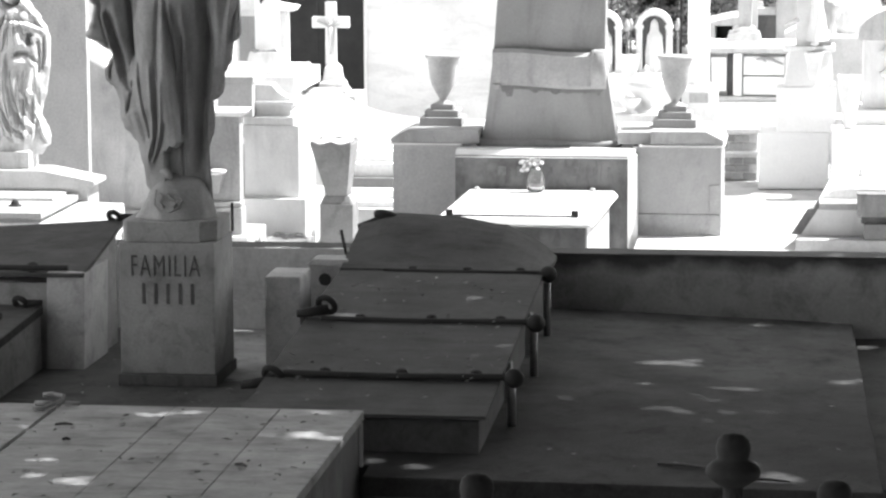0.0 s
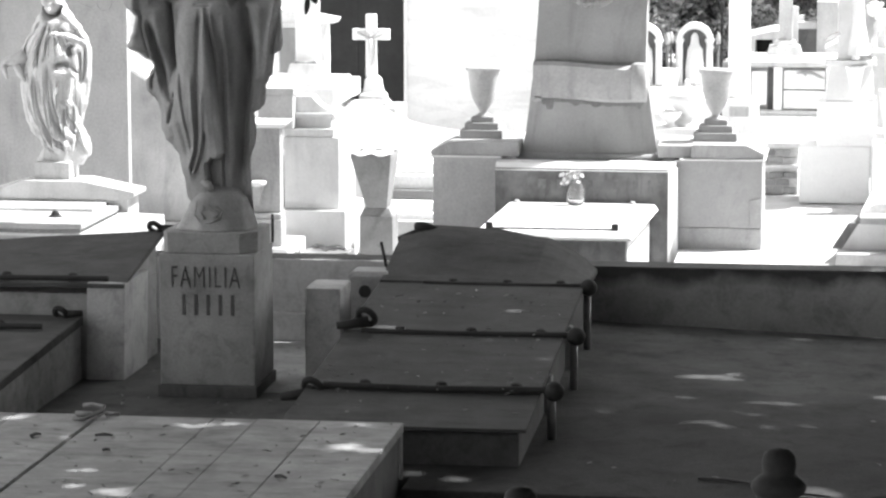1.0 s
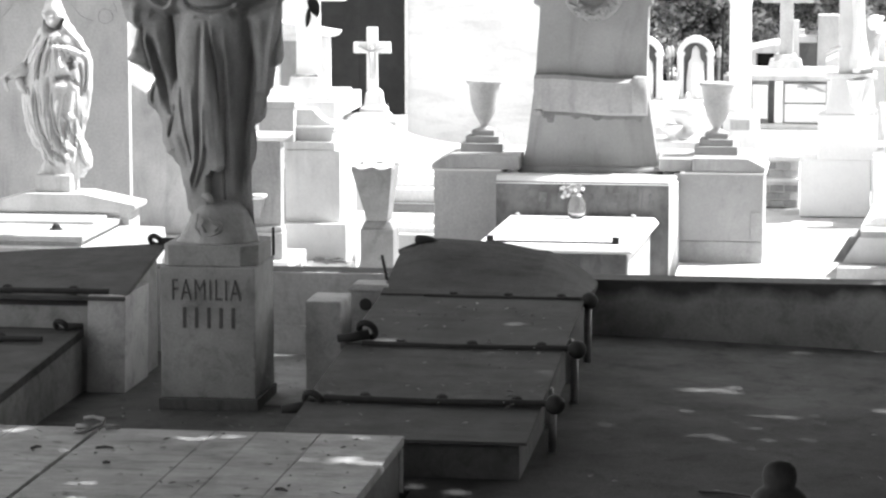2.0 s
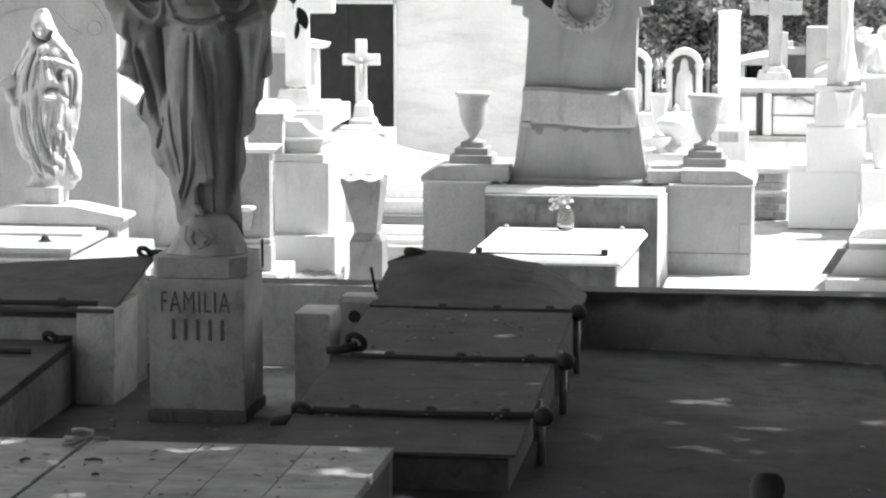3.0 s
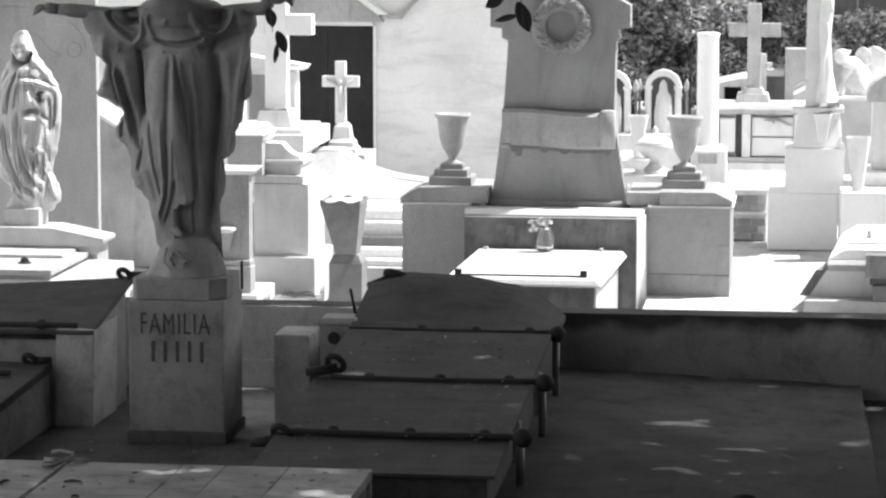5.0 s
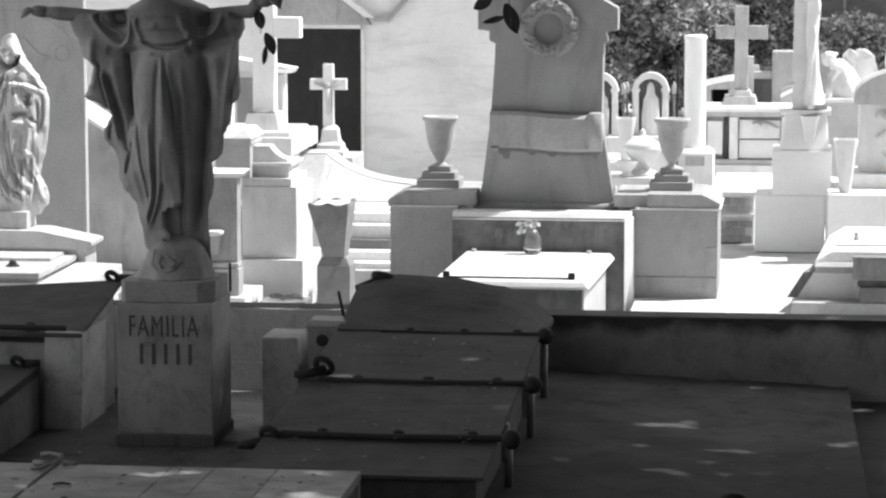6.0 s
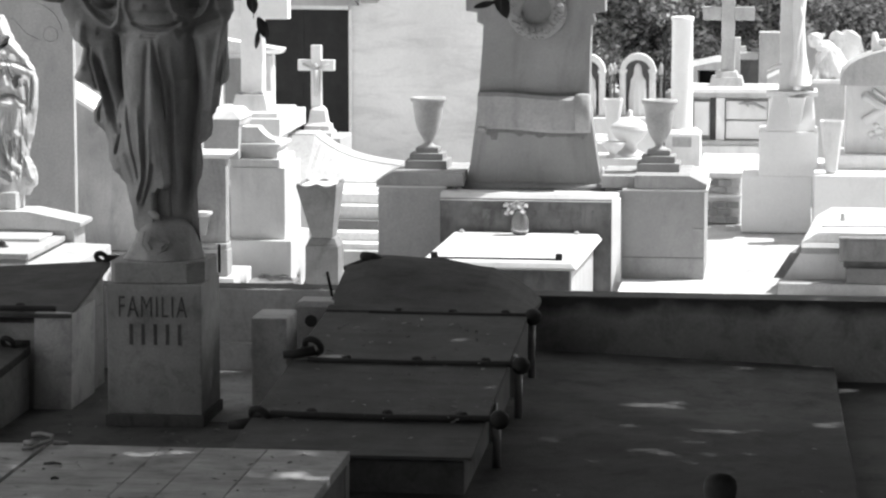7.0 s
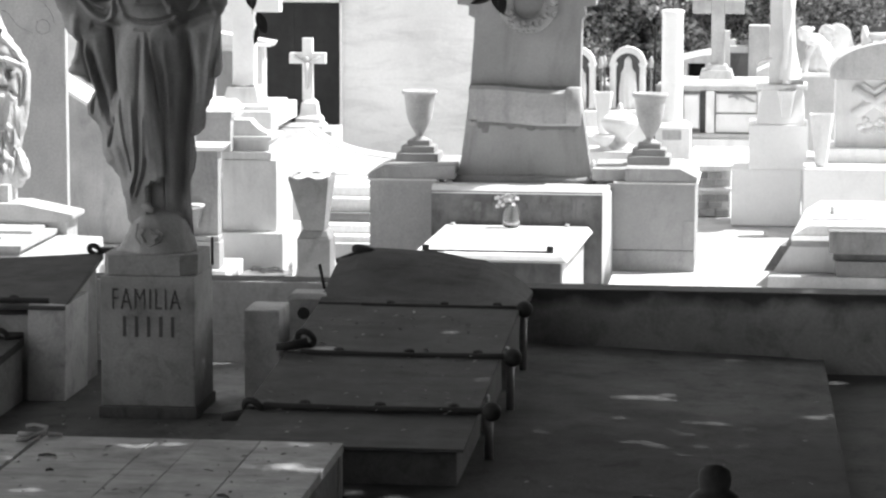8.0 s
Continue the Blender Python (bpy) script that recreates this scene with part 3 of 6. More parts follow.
def relief_figure(bm, X, Y, left, right, body, strokes, nx=190, nz=230, cuts=(), ripple=0.004, seed=0.0, edge=0.045, relief=1.0, step=None, wing=None):
    """A robed figure. left, right: reach of the cloth by height; body: half width and half depth by height;
    strokes: folds; cuts: (x0, x1, z0, z1 at x0, z1 at x1, depth) stretches that lie deeper below a hem."""
    z0, z1 = left[0][0], left[-1][0]
    hs = np.linspace(z0, z1, nz)
    L = np.array([curve_at(left, h)[0] for h in hs])
    R = np.array([curve_at(right, h)[0] for h in hs])
    B = np.array([curve_at(body, h) for h in hs])
    u = np.linspace(-1, 1, nx)
    u = np.sign(u) * np.abs(u) ** 0.9
    gx = X + u[None] * np.where(u[None] < 0, L[:, None], R[:, None])
    gz = np.repeat(hs[:, None], nx, 1)
    inside = np.clip(1 - ((gx - X) / B[:, :1]) ** 2, 0, 1)
    rim = np.sqrt(np.clip(1 - np.abs(u[None]) ** 6, 0, 1))
    hang = edge + 0.05 * np.clip((gz - 1.85) / 0.25, 0, 1) * bool(step)
    deep = np.maximum(B[:, 1:] * np.sqrt(inside), hang) * rim
    fold = np.zeros(gx.shape)
    if step:
        # the mantle lies behind the tunic's edge and turns away from there
        za, xa, zb, xb, drop, turn, lift, wide = step
        line = xa + (xb - xa) * np.clip((gz - za) / (zb - za), 0, 1)
        side_on = 1 / (1 + np.exp(-(gx - line) * 420)) * np.clip((zb - gz) / 0.22, 0, 1)
        level = B[:, 1:] * np.sqrt(np.clip(1 - ((line - X) / B[:, :1]) ** 2, 0, 1))
        past = np.maximum(0, gx - line)
        away = np.maximum(-0.03, level - drop - turn * past) + 0.75 * np.maximum(0, past - 0.17)
        # the tunic swells towards its edge
        below = np.clip((zb - gz) / 0.3, 0, 1)
        swell = lift * np.clip((gx - line + wide) / wide, 0, 1) ** 1.3 * below
        deep = (deep + swell * rim) * (1 - side_on) + away * rim * side_on
    if wing:
        # the sleeve's fall: forward at its outer edge, sinking in towards the tunic
        wx, wa, wb, hollow, slope = wing
        wide = 1 / (1 + np.exp((gx - wx) * 260)) * np.clip((gz - wa) / 0.2, 0, 1) * np.clip((wb - gz) / 0.08, 0, 1)
        deep = deep * (1 - wide) + (hollow + slope * np.maximum(0, wx - gx)) * rim * wide
    for line, width, depth, crease in strokes:
        fold += stroke(gx, gz, line, width, depth * relief, crease * relief)
    for x0, x1, zlo, za, zb, d in cuts:
        hem = za + (zb - za) * (gx - x0) / (x1 - x0) + 0.006 * np.sin(gx * 160)
        fold -= d / (1 + np.exp(-(gx - x0) * 500)) / (1 + np.exp((gx - x1) * 500)) / (1 + np.exp((gz - hem) * 500)) / (1 + np.exp(-(gz - zlo) * 500))
    rip = np.array([[noise.noise(Vector((gx[i, k] * 22, h * 9, seed))) for k in range(nx)] for i, h in enumerate(hs)])
    fy = Y - deep - (fold + ripple * rip) * rim
    by = Y + np.maximum(B[:, 1:] * np.sqrt(inside), edge) * rim * 0.9 + 0.012 * np.sin(gx * 60 + gz * 8) * rim
    by = np.maximum(by, fy + 0.012)
    a = [[bm.verts.new((gx[i, k], fy[i, k], gz[i, k])) for k in range(nx)] for i in range(nz)]
    b = [[bm.verts.new((gx[i, k], by[i, k] + 0.001, gz[i, k])) for k in range(0, nx, 3)] + [bm.verts.new((gx[i, -1], by[i, -1] + 0.001, gz[i, -1]))] for i in range(nz)]
    for i in range(nz - 1):
        for k in range(nx - 1):
            bm.faces.new((a[i][k], a[i][k + 1], a[i + 1][k + 1], a[i + 1][k]))
        for k in range(len(b[0]) - 1):
            bm.faces.new((b[i][k], b[i + 1][k], b[i + 1][k + 1], b[i][k + 1]))
        bm.faces.new((a[i][0], a[i + 1][0], b[i + 1][0], b[i][0]))
        bm.faces.new((a[i][-1], b[i][-1], b[i + 1][-1], a[i + 1][-1]))
    bm.faces.new([v for v in a[0]] + [v for v in b[0][::-1]])
    bm.faces.new([v for v in a[-1]] + [v for v in b[-1][::-1]])
    return bm


def open_armed_statue():
    bm = bmesh.new()
    X, Y = -3.03, 13.31
    # rough mound under the feet, with a carved flower
    draped(bm, X, Y, 0.81, [(0.0, 0.19, 0.205, 0.17), (0.03, 0.168, 0.2, 0.165), (0.06, 0.148, 0.19, 0.155), (0.1, 0.125, 0.175, 0.145), (0.14, 0.112, 0.16, 0.135), (0.18, 0.1, 0.13, 0.12), (0.215, 0.05, 0.06, 0.06)],
           [(5, 0.02, 1.0, 4.0), (11, 0.012, 1.0, 9.0)], 24, 80, 0.0, 2.0)
    petals = ([(-0.055, 0.957), (-0.068, 0.89), (-0.035, 0.848), (0.015, 0.853), (0.055, 0.872), (0.07, 0.91), (0.037, 0.93)],
              [(-0.042, 0.94), (-0.02, 0.925), (-0.04, 0.9), (-0.015, 0.87)], [(0.0, 0.94), (0.02, 0.915), (0.05, 0.9), (0.03, 0.875)])
    for line in petals:
        tube(bm, [(X + q, Y - 0.158 * math.sqrt(1 - (q / 0.2) ** 2) + 0.08 * (z - 0.87), z) for q, z in line], 0.0055, 6)
    # reach of the cloth to either side, by height
    left = [(0.89, 0.09), (0.977, 0.138), (1.013, 0.141), (1.054, 0.146), (1.095, 0.160), (1.163, 0.171), (1.204, 0.205), (1.245, 0.242), (1.300, 0.261), (1.369, 0.261), (1.415, 0.275), (1.437, 0.289), (1.455, 0.311), (1.477, 0.330), (1.519, 0.333), (1.559, 0.314), (1.595, 0.294), (1.617, 0.300), (1.634, 0.339), (1.655, 0.362), (1.674, 0.412), (1.688, 0.423), (1.723, 0.406), (1.765, 0.389), (1.832, 0.376), (1.851, 0.395), (1.874, 0.425), (1.901, 0.439), (1.955, 0.453), (2.005, 0.479), (2.038, 0.490), (2.081, 0.485), (2.101, 0.359), (2.112, 0.199), (2.161, 0.127)]
    right = [(0.891, 0.189), (0.972, 0.184), (1.054, 0.178), (1.150, 0.175), (1.177, 0.184), (1.218, 0.200), (1.273, 0.206), (1.327, 0.203), (1.369, 0.197), (1.393, 0.231), (1.415, 0.250), (1.450, 0.256), (1.505, 0.256), (1.532, 0.272), (1.573, 0.292), (1.650, 0.301), (1.682, 0.334), (1.710, 0.342), (1.846, 0.334), (1.955, 0.334), (1.989, 0.351), (2.021, 0.365), (2.065, 0.362), (2.098, 0.334), (2.112, 0.189), (2.161, 0.080)]
    body = [(0.97, 0.16, 0.1), (1.15, 0.2, 0.13), (1.4, 0.25, 0.15), (1.7, 0.24, 0.15), (1.88, 0.2, 0.125), (1.92, 0.2, 0.12), (1.96, 0.21, 0.15), (2.05, 0.23, 0.185), (2.12, 0.23, 0.215), (2.165, 0.16, 0.22)]
    # folds, each a line from the middle with its width, depth and crease
    tunic = [
        ([(-0.097, 1.869), (-0.102, 1.693), (-0.110, 1.476), (-0.091, 1.287)], 0.044, 0.012, 0.000),
        ([(-0.157, 1.896), (-0.174, 1.720), (-0.171, 1.544)], 0.019, -0.025, 0.000),
        ([(-0.215, 1.909), (-0.202, 1.801), (-0.191, 1.666), (-0.174, 1.571)], 0.012, -0.035, 0.000),
        ([(-0.036, 1.869), (-0.039, 1.666), (-0.047, 1.476)], 0.011, -0.012, 0.000),
        ([(-0.014, 1.855), (-0.008, 1.666), (-0.008, 1.476), (0.014, 1.233)], 0.019, 0.007, 0.000),
        ([(-0.008, 1.882), (0.008, 1.747), (0.025, 1.612), (0.036, 1.476)], 0.008, -0.016, 0.000),
        ([(0.011, 1.855), (0.044, 1.612)], 0.011, 0.006, 0.000),
    ]
    hem = [
        ([(-0.146, 1.530), (-0.124, 1.368), (-0.080, 1.206), (-0.097, 1.043)], 0.017, 0.012, 0.000),
        ([(-0.141, 1.598), (-0.122, 1.422), (-0.097, 1.287), (-0.080, 1.192)], 0.009, -0.011, 0.000),
        ([(-0.077, 1.571), (-0.069, 1.368), (-0.064, 1.206), (-0.097, 1.084)], 0.011, 0.010, 0.000),
        ([(-0.047, 1.490), (-0.044, 1.341), (-0.052, 1.206), (-0.086, 1.097)], 0.009, -0.011, 0.000),
        ([(-0.022, 1.503), (-0.019, 1.314), (-0.036, 1.206), (-0.075, 1.070)], 0.011, 0.010, 0.000),
        ([(-0.003, 1.287), (-0.019, 1.192), (-0.064, 1.084)], 0.008, -0.008, 0.000),
    ]
    mantle = [
        ([(0.069, 1.828), (0.086, 1.585), (0.091, 1.314), (0.097, 1.043)], 0.014, 0.010, 0.000),
        ([(0.061, 1.720), (0.064, 1.449), (0.069, 1.206)], 0.011, -0.010, 0.000),
        ([(0.160, 1.923), (0.174, 1.774), (0.169, 1.585), (0.152, 1.422), (0.138, 1.260), (0.130, 1.043)], 0.022, -0.040, 0.000),
        ([(0.240, 1.882), (0.229, 1.693), (0.215, 1.503)], 0.033, 0.020, 0.000),
        ([(0.318, 1.937), (0.296, 1.801), (0.276, 1.666), (0.257, 1.530)], 0.014, 0.015, 0.000),
        ([(0.334, 1.909), (0.318, 1.774), (0.296, 1.639)], 0.011, -0.020, 0.000),
        ([(0.290, 1.544), (0.257, 1.476), (0.235, 1.409)], 0.014, -0.018, 0.000),
        ([(0.185, 1.341), (0.182, 1.206), (0.180, 1.043)], 0.022, 0.008, 0.000),
    ]
    wing = [
        ([(-0.331, 1.815), (-0.312, 1.720), (-0.279, 1.598), (-0.249, 1.503)], 0.014, 0.020, 0.000),
        ([(-0.340, 1.855), (-0.334, 1.774), (-0.312, 1.693), (-0.301, 1.625)], 0.008, -0.020, 0.000),
        ([(-0.307, 1.801), (-0.273, 1.679), (-0.235, 1.558), (-0.207, 1.463), (-0.185, 1.417)], 0.014, -0.025, 0.000),
        ([(-0.276, 1.855), (-0.240, 1.693), (-0.207, 1.530), (-0.174, 1.368)], 0.025, 0.012, 0.000),
        ([(-0.373, 1.964), (-0.378, 1.869), (-0.367, 1.788), (-0.384, 1.720)], 0.022, 0.022, 0.000),
    ]
    curls = [
        ([(-0.285, 1.625), (-0.268, 1.598), (-0.290, 1.544)], 0.014, 0.018, 0.000),
        ([(-0.273, 1.571), (-0.298, 1.530), (-0.298, 1.476)], 0.008, -0.020, 0.000),
        ([(-0.262, 1.544), (-0.235, 1.422), (-0.227, 1.314), (-0.193, 1.233)], 0.022, 0.018, 0.000),
        ([(-0.174, 1.476), (-0.182, 1.409), (-0.196, 1.368), (-0.213, 1.314)], 0.009, -0.020, 0.000),
        ([(-0.174, 1.341), (-0.138, 1.233), (-0.091, 1.097)], 0.022, 0.012, 0.000),
    ]
    sleeves = [
        ([(-0.373, 2.113), (-0.331, 2.031), (-0.276, 1.969), (-0.221, 1.926), (-0.185, 1.953), (-0.163, 2.018), (-0.157, 2.099)], 0.017, 0.030, 0.008),
        ([(-0.323, 2.066), (-0.276, 2.012), (-0.218, 1.991)], 0.011, 0.012, 0.000),
        ([(-0.235, 2.104), (-0.221, 2.023)], 0.036, -0.050, 0.000),
        ([(-0.304, 1.915), (-0.221, 1.888), (-0.138, 1.909)], 0.022, -0.020, 0.000),
        ([(0.000, 2.099), (0.000, 2.012)], 0.083, 0.014, 0.000),
        ([(-0.116, 1.964), (-0.055, 1.934), (0.014, 1.928), (0.083, 1.942), (0.144, 1.972)], 0.011, -0.024, 0.000),
        ([(-0.041, 2.050), (-0.030, 2.029)], 0.017, 0.010, 0.000),
    ]
    chest = [
        ([(-0.130, 2.077), (-0.133, 2.018), (-0.110, 1.964)], 0.014, 0.015, 0.000),
        ([(-0.069, 1.896), (0.014, 1.896)], 0.007, -0.009, 0.000),
        ([(0.091, 2.085), (0.110, 2.018), (0.166, 1.977), (0.221, 1.991), (0.262, 2.045), (0.276, 2.099)], 0.014, 0.022, 0.000),
        ([(0.119, 2.004), (0.130, 1.964), (0.146, 1.920)], 0.017, 0.018, 0.000),
        ([(0.193, 2.094), (0.202, 2.034)], 0.033, -0.030, 0.000),
        ([(0.097, 1.899), (0.207, 1.942), (0.318, 1.985)], 0.028, -0.030, 0.000),
        ([(0.296, 2.099), (0.318, 2.018)], 0.017, 0.018, 0.000),
    ]
    folds = [([(X + q, z) for q, z in line], w, d, c) for line, w, d, c in tunic + hem + mantle + wing + curls + sleeves + chest]
    relief_figure(bm, X, Y, left, right, body, folds, 230, 280,
                  ((X - 0.012, X + 0.062, 0.9, 1.14, 1.175, 0.08),), 0.003, 0.7, 0.045, 1.7, (1.17, X + 0.06, 1.9, X - 0.006, 0.045, 0.9, 0.04, 0.17),
                  (X - 0.185, 1.44, 1.93, 0.005, 0.5))
    for sgn, cuff, hand in ((-1, (-3.47, 2.078), (-3.70, 2.098)), (1, (-2.63, 2.1), (-2.51, 2.15))):
        c = Vector((cuff[0], Y - 0.02, cuff[1]))
        wrist = Vector((hand[0] - sgn * 0.075, Y - 0.05, hand[1] - 0.004))
        tube(bm, [Vector((X + sgn * 0.12, Y, 2.075)), c - Vector((sgn * 0.1, 0, 0.004)), c, c.lerp(wrist, 0.6), wrist], [0.03, 0.03, 0.034, 0.034, 0.026], 14)
        palm = Vector((hand[0] - sgn * 0.035, Y - 0.06, hand[1]))
        tube(bm, [wrist, palm, Vector((hand[0] - sgn * 0.01, Y - 0.065, hand[1] + 0.004))], [0.026, 0.029, 0.022], 10)
        for q in range(4):
            tube(bm, [(hand[0] - sgn * 0.015, Y - 0.04 - 0.015 * q, hand[1] + 0.006), (hand[0] + sgn * 0.02, Y - 0.045 - 0.015 * q, hand[1] + 0.012 - 0.01 * q), (hand[0] + sgn * 0.04, Y - 0.05 - 0.015 * q, hand[1] + 0.004 - 0.012 * q)], [0.009, 0.008, 0.005], 6)
    # feet
    tube(bm, [(X - 0.05, Y - 0.07, 1.05), (X - 0.02, Y - 0.115, 1.04), (X + 0.006, Y - 0.14, 1.025), (X + 0.02, Y - 0.15, 1.012)], [0.022, 0.022, 0.018, 0.01], 12)
    # neck and head, plain
    tube(bm, [(X, Y, 2.12), (X, Y, 2.24)], [0.06, 0.048], 14)
    ball(bm, (X, Y - 0.01, 2.31), (0.078, 0.09, 0.105))
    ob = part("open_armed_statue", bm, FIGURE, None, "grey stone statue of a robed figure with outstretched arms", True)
    tagged(ob, "", "statue")


open_armed_statue()


# ---- finials of the fence near the camera ----
def finial(x, y, z):
    t = thing("fence_finial_post", (x, y, -0.38), "dark iron fence post with a domed finial", "fence post", "fence posts")
    part("post", lathe(x, y, -0.38, [(0.018, 0), (0.018, z - 0.09 + 0.38)], 12), IRON, t)
    part("finial", lathe(x, y, z, [(0.016, -0.13), (0.018, -0.1), (0.03, -0.093), (0.047, -0.08), (0.05, -0.071), (0.047, -0.062), (0.036, -0.052), (0.0285, -0.047), (0.0305, -0.036), (0.0315, -0.026), (0.028, -0.012), (0.018, -0.003), (0.004, 0.0)], 24), IRON, t, "", True)


finial(-0.12, 5.0, 1.572)
finial(-0.585, 5.0, 1.487)
finial(0.062, 5.0, 1.49)


# ---- litter of the shaded plot ----
def litter():
    rng = random.Random(31)
    bm = bmesh.new()
    for k in range(420):
        pick = rng.random()
        if pick < 0.45:
            x, y, z = rng.uniform(-4.0, -1.8), rng.uniform(9.2, 11.05), NEAR_TOP + 0.004
        elif pick < 0.7:
            x, y = rng.uniform(LID_X0 + 0.03, LID_X1 - 0.03), rng.uniform(11.4, 13.7)
            z = lid_z(x, y) + 0.028
        elif pick < 0.85:
            x, y, z = rng.uniform(-1.2, 0.25), rng.uniform(11.0, 14.5), 0.105
        else:
            x, y, z = rng.uniform(-3.5, -2.4), rng.uniform(11.7, 14.6), 0.017
        a, s = rng.uniform(0, 6.28), rng.uniform(0.008, 0.024)
        u, w = Vector((math.cos(a), math.sin(a), 0.15)) * s, Vector((-math.sin(a), math.cos(a), 0.1)) * s * 0.4
        p = Vector((x, y, z))
        bm.faces.new([bm.verts.new(q) for q in (p - u, p + w + Vector((0, 0, 0.004)), p + u, p - w)])
    setting("fallen_leaves", bm, DRY, "small dry leaves scattered over tombs and floor", "leaves", False, "stuff")
    for x, y, z, ln, a in ((-2.05, 10.02, 0.338, 0.055, -0.5), (-3.16, 10.63, 0.338, 0.05, 0.9), (-2.89, 10.66, 0.338, 0.07, 0.1), (-2.81, 10.39, 0.338, 0.03, 0.2), (-0.47, 11.2, 0.108, 0.22, -0.3), (-0.14, 10.98, 0.108, 0.2, -0.15)):
        b = bmesh.new()
        d = Vector((math.cos(a), math.sin(a), 0)) * ln / 2
        tube(b, [Vector((x, y, z)) - d, Vector((x, y + 0.006, z + 0.003)), Vector((x, y, z)) + d], [0.005, 0.007, 0.004], 6)
        tagged(part("twig", b, DARK, None, "short dark dry twig lying on cement"), "", "twig", "fallen twigs")


litter()


# ---- sunlit graves behind the wall ----
def podium():
    t = thing("monument_podium", (-1.6, 18.4, 0.0), "wide grey marble podium with chamfered shoulders", "podium")
    part("step", box(-2.72, -0.47, 17.98, 18.85, 0.0, 0.07, 0.006), MARBLE, t, "white marble foot step")
    part("front_step", box(-1.055, -0.455, 17.42, 17.975, 0.0, 0.069, 0.006), MARBLE, t, "white marble foot step")
    part("block", box(-2.66, -2.2, 18.07, 18.75, 0.07, 0.6445, 0.008), HEADSTONE, t)
    part("block", box(-1.1, -0.53, 18.07, 18.75, 0.212, 0.6445, 0.008), TABLET, t)
    part("base", box(-1.1, -0.53, 18.07, 18.75, 0.07, 0.21, 0.006), PODIUM, t)
    part("corner_strip", box(-0.605, -0.533, 18.062, 18.07, 0.215, 0.40, 0.002), PODIUM, t)
    part("core", box(-2.2, -1.1, 18.12, 18.74, 0.07, 0.598, 0.004), PODIUM, t)
    part("shoulder", front([(-2.67, 0.656), (-2.1, 0.656), (-2.1, 0.745), (-2.56, 0.745), (-2.67, 0.69)], 18.06, 18.76, 0.005), PODIUM, t, "chamfered marble shoulder")
    part("shoulder", front([(-0.985, 0.656), (-0.52, 0.656), (-0.52, 0.69), (-0.63, 0.745), (-0.985, 0.745)], 18.06, 18.76, 0.005), PODIUM, t, "chamfered marble shoulder")
    part("shoulder_step", box(-1.2, -0.987, 18.1, 18.76, 0.656, 0.735, 0.005), PODIUM, t)
    part("cornice", box(-2.68, -2.21, 18.05, 18.77, 0.645, 0.656, 0.002), MARBLE, t)
    part("cornice", box(-1.06, -0.51, 18.05, 18.77, 0.645, 0.656, 0.002), MARBLE, t)
    part("seat", box(-2.12, -1.2, 18.13, 18.7, 0.599, 0.61, 0.003), MARBLE, t)
    hb = part("headboard", hexa([(-2.23, 17.9, 0.0), (-1.12, 17.9, 0.0), (-1.12, 18.118, 0.0), (-2.23, 18.118, 0.0)],
                                [(-2.23, 17.9, 0.6), (-1.12, 17.9, 0.6), (-1.12, 18.118, 0.6), (-2.23, 18.118, 0.6)], 0.004), PANEL, t, "dark stained granite headboard")
    part("top_edge", hexa([(-2.23, 17.895, 0.585), (-1.115, 17.895, 0.585), (-1.085, 17.96, 0.585), (-2.23, 17.96, 0.585)],
                          [(-2.23, 17.93, 0.632), (-1.1, 17.93, 0.632), (-1.075, 18.12, 0.632), (-2.23, 18.12, 0.632)], 0.004), MARBLE, hb, "white marble edging")
    part("side_edge", hexa([(-1.12, 17.897, 0.0), (-1.062, 17.96, 0.0), (-1.062, 18.1, 0.0), (-1.12, 18.1, 0.0)],
                           [(-1.12, 17.897, 0.6), (-1.07, 17.96, 0.6), (-1.07, 18.1, 0.6), (-1.12, 18.1, 0.6)], 0.003), MARBLE, hb, "white marble edging")
    x = -2.05
    for k, w in enumerate((0.07, 0.1, 0.05, 0.0, 0.06, 0.09, 0.03, 0.08, 0.0, 0.07, 0.04)):
        if w:
            part("letter_bar", box(x, x + w * 0.5, 17.897, 17.9, 0.47, 0.53, 0.0), FAINT, hb)
        x += w + 0.025


podium()


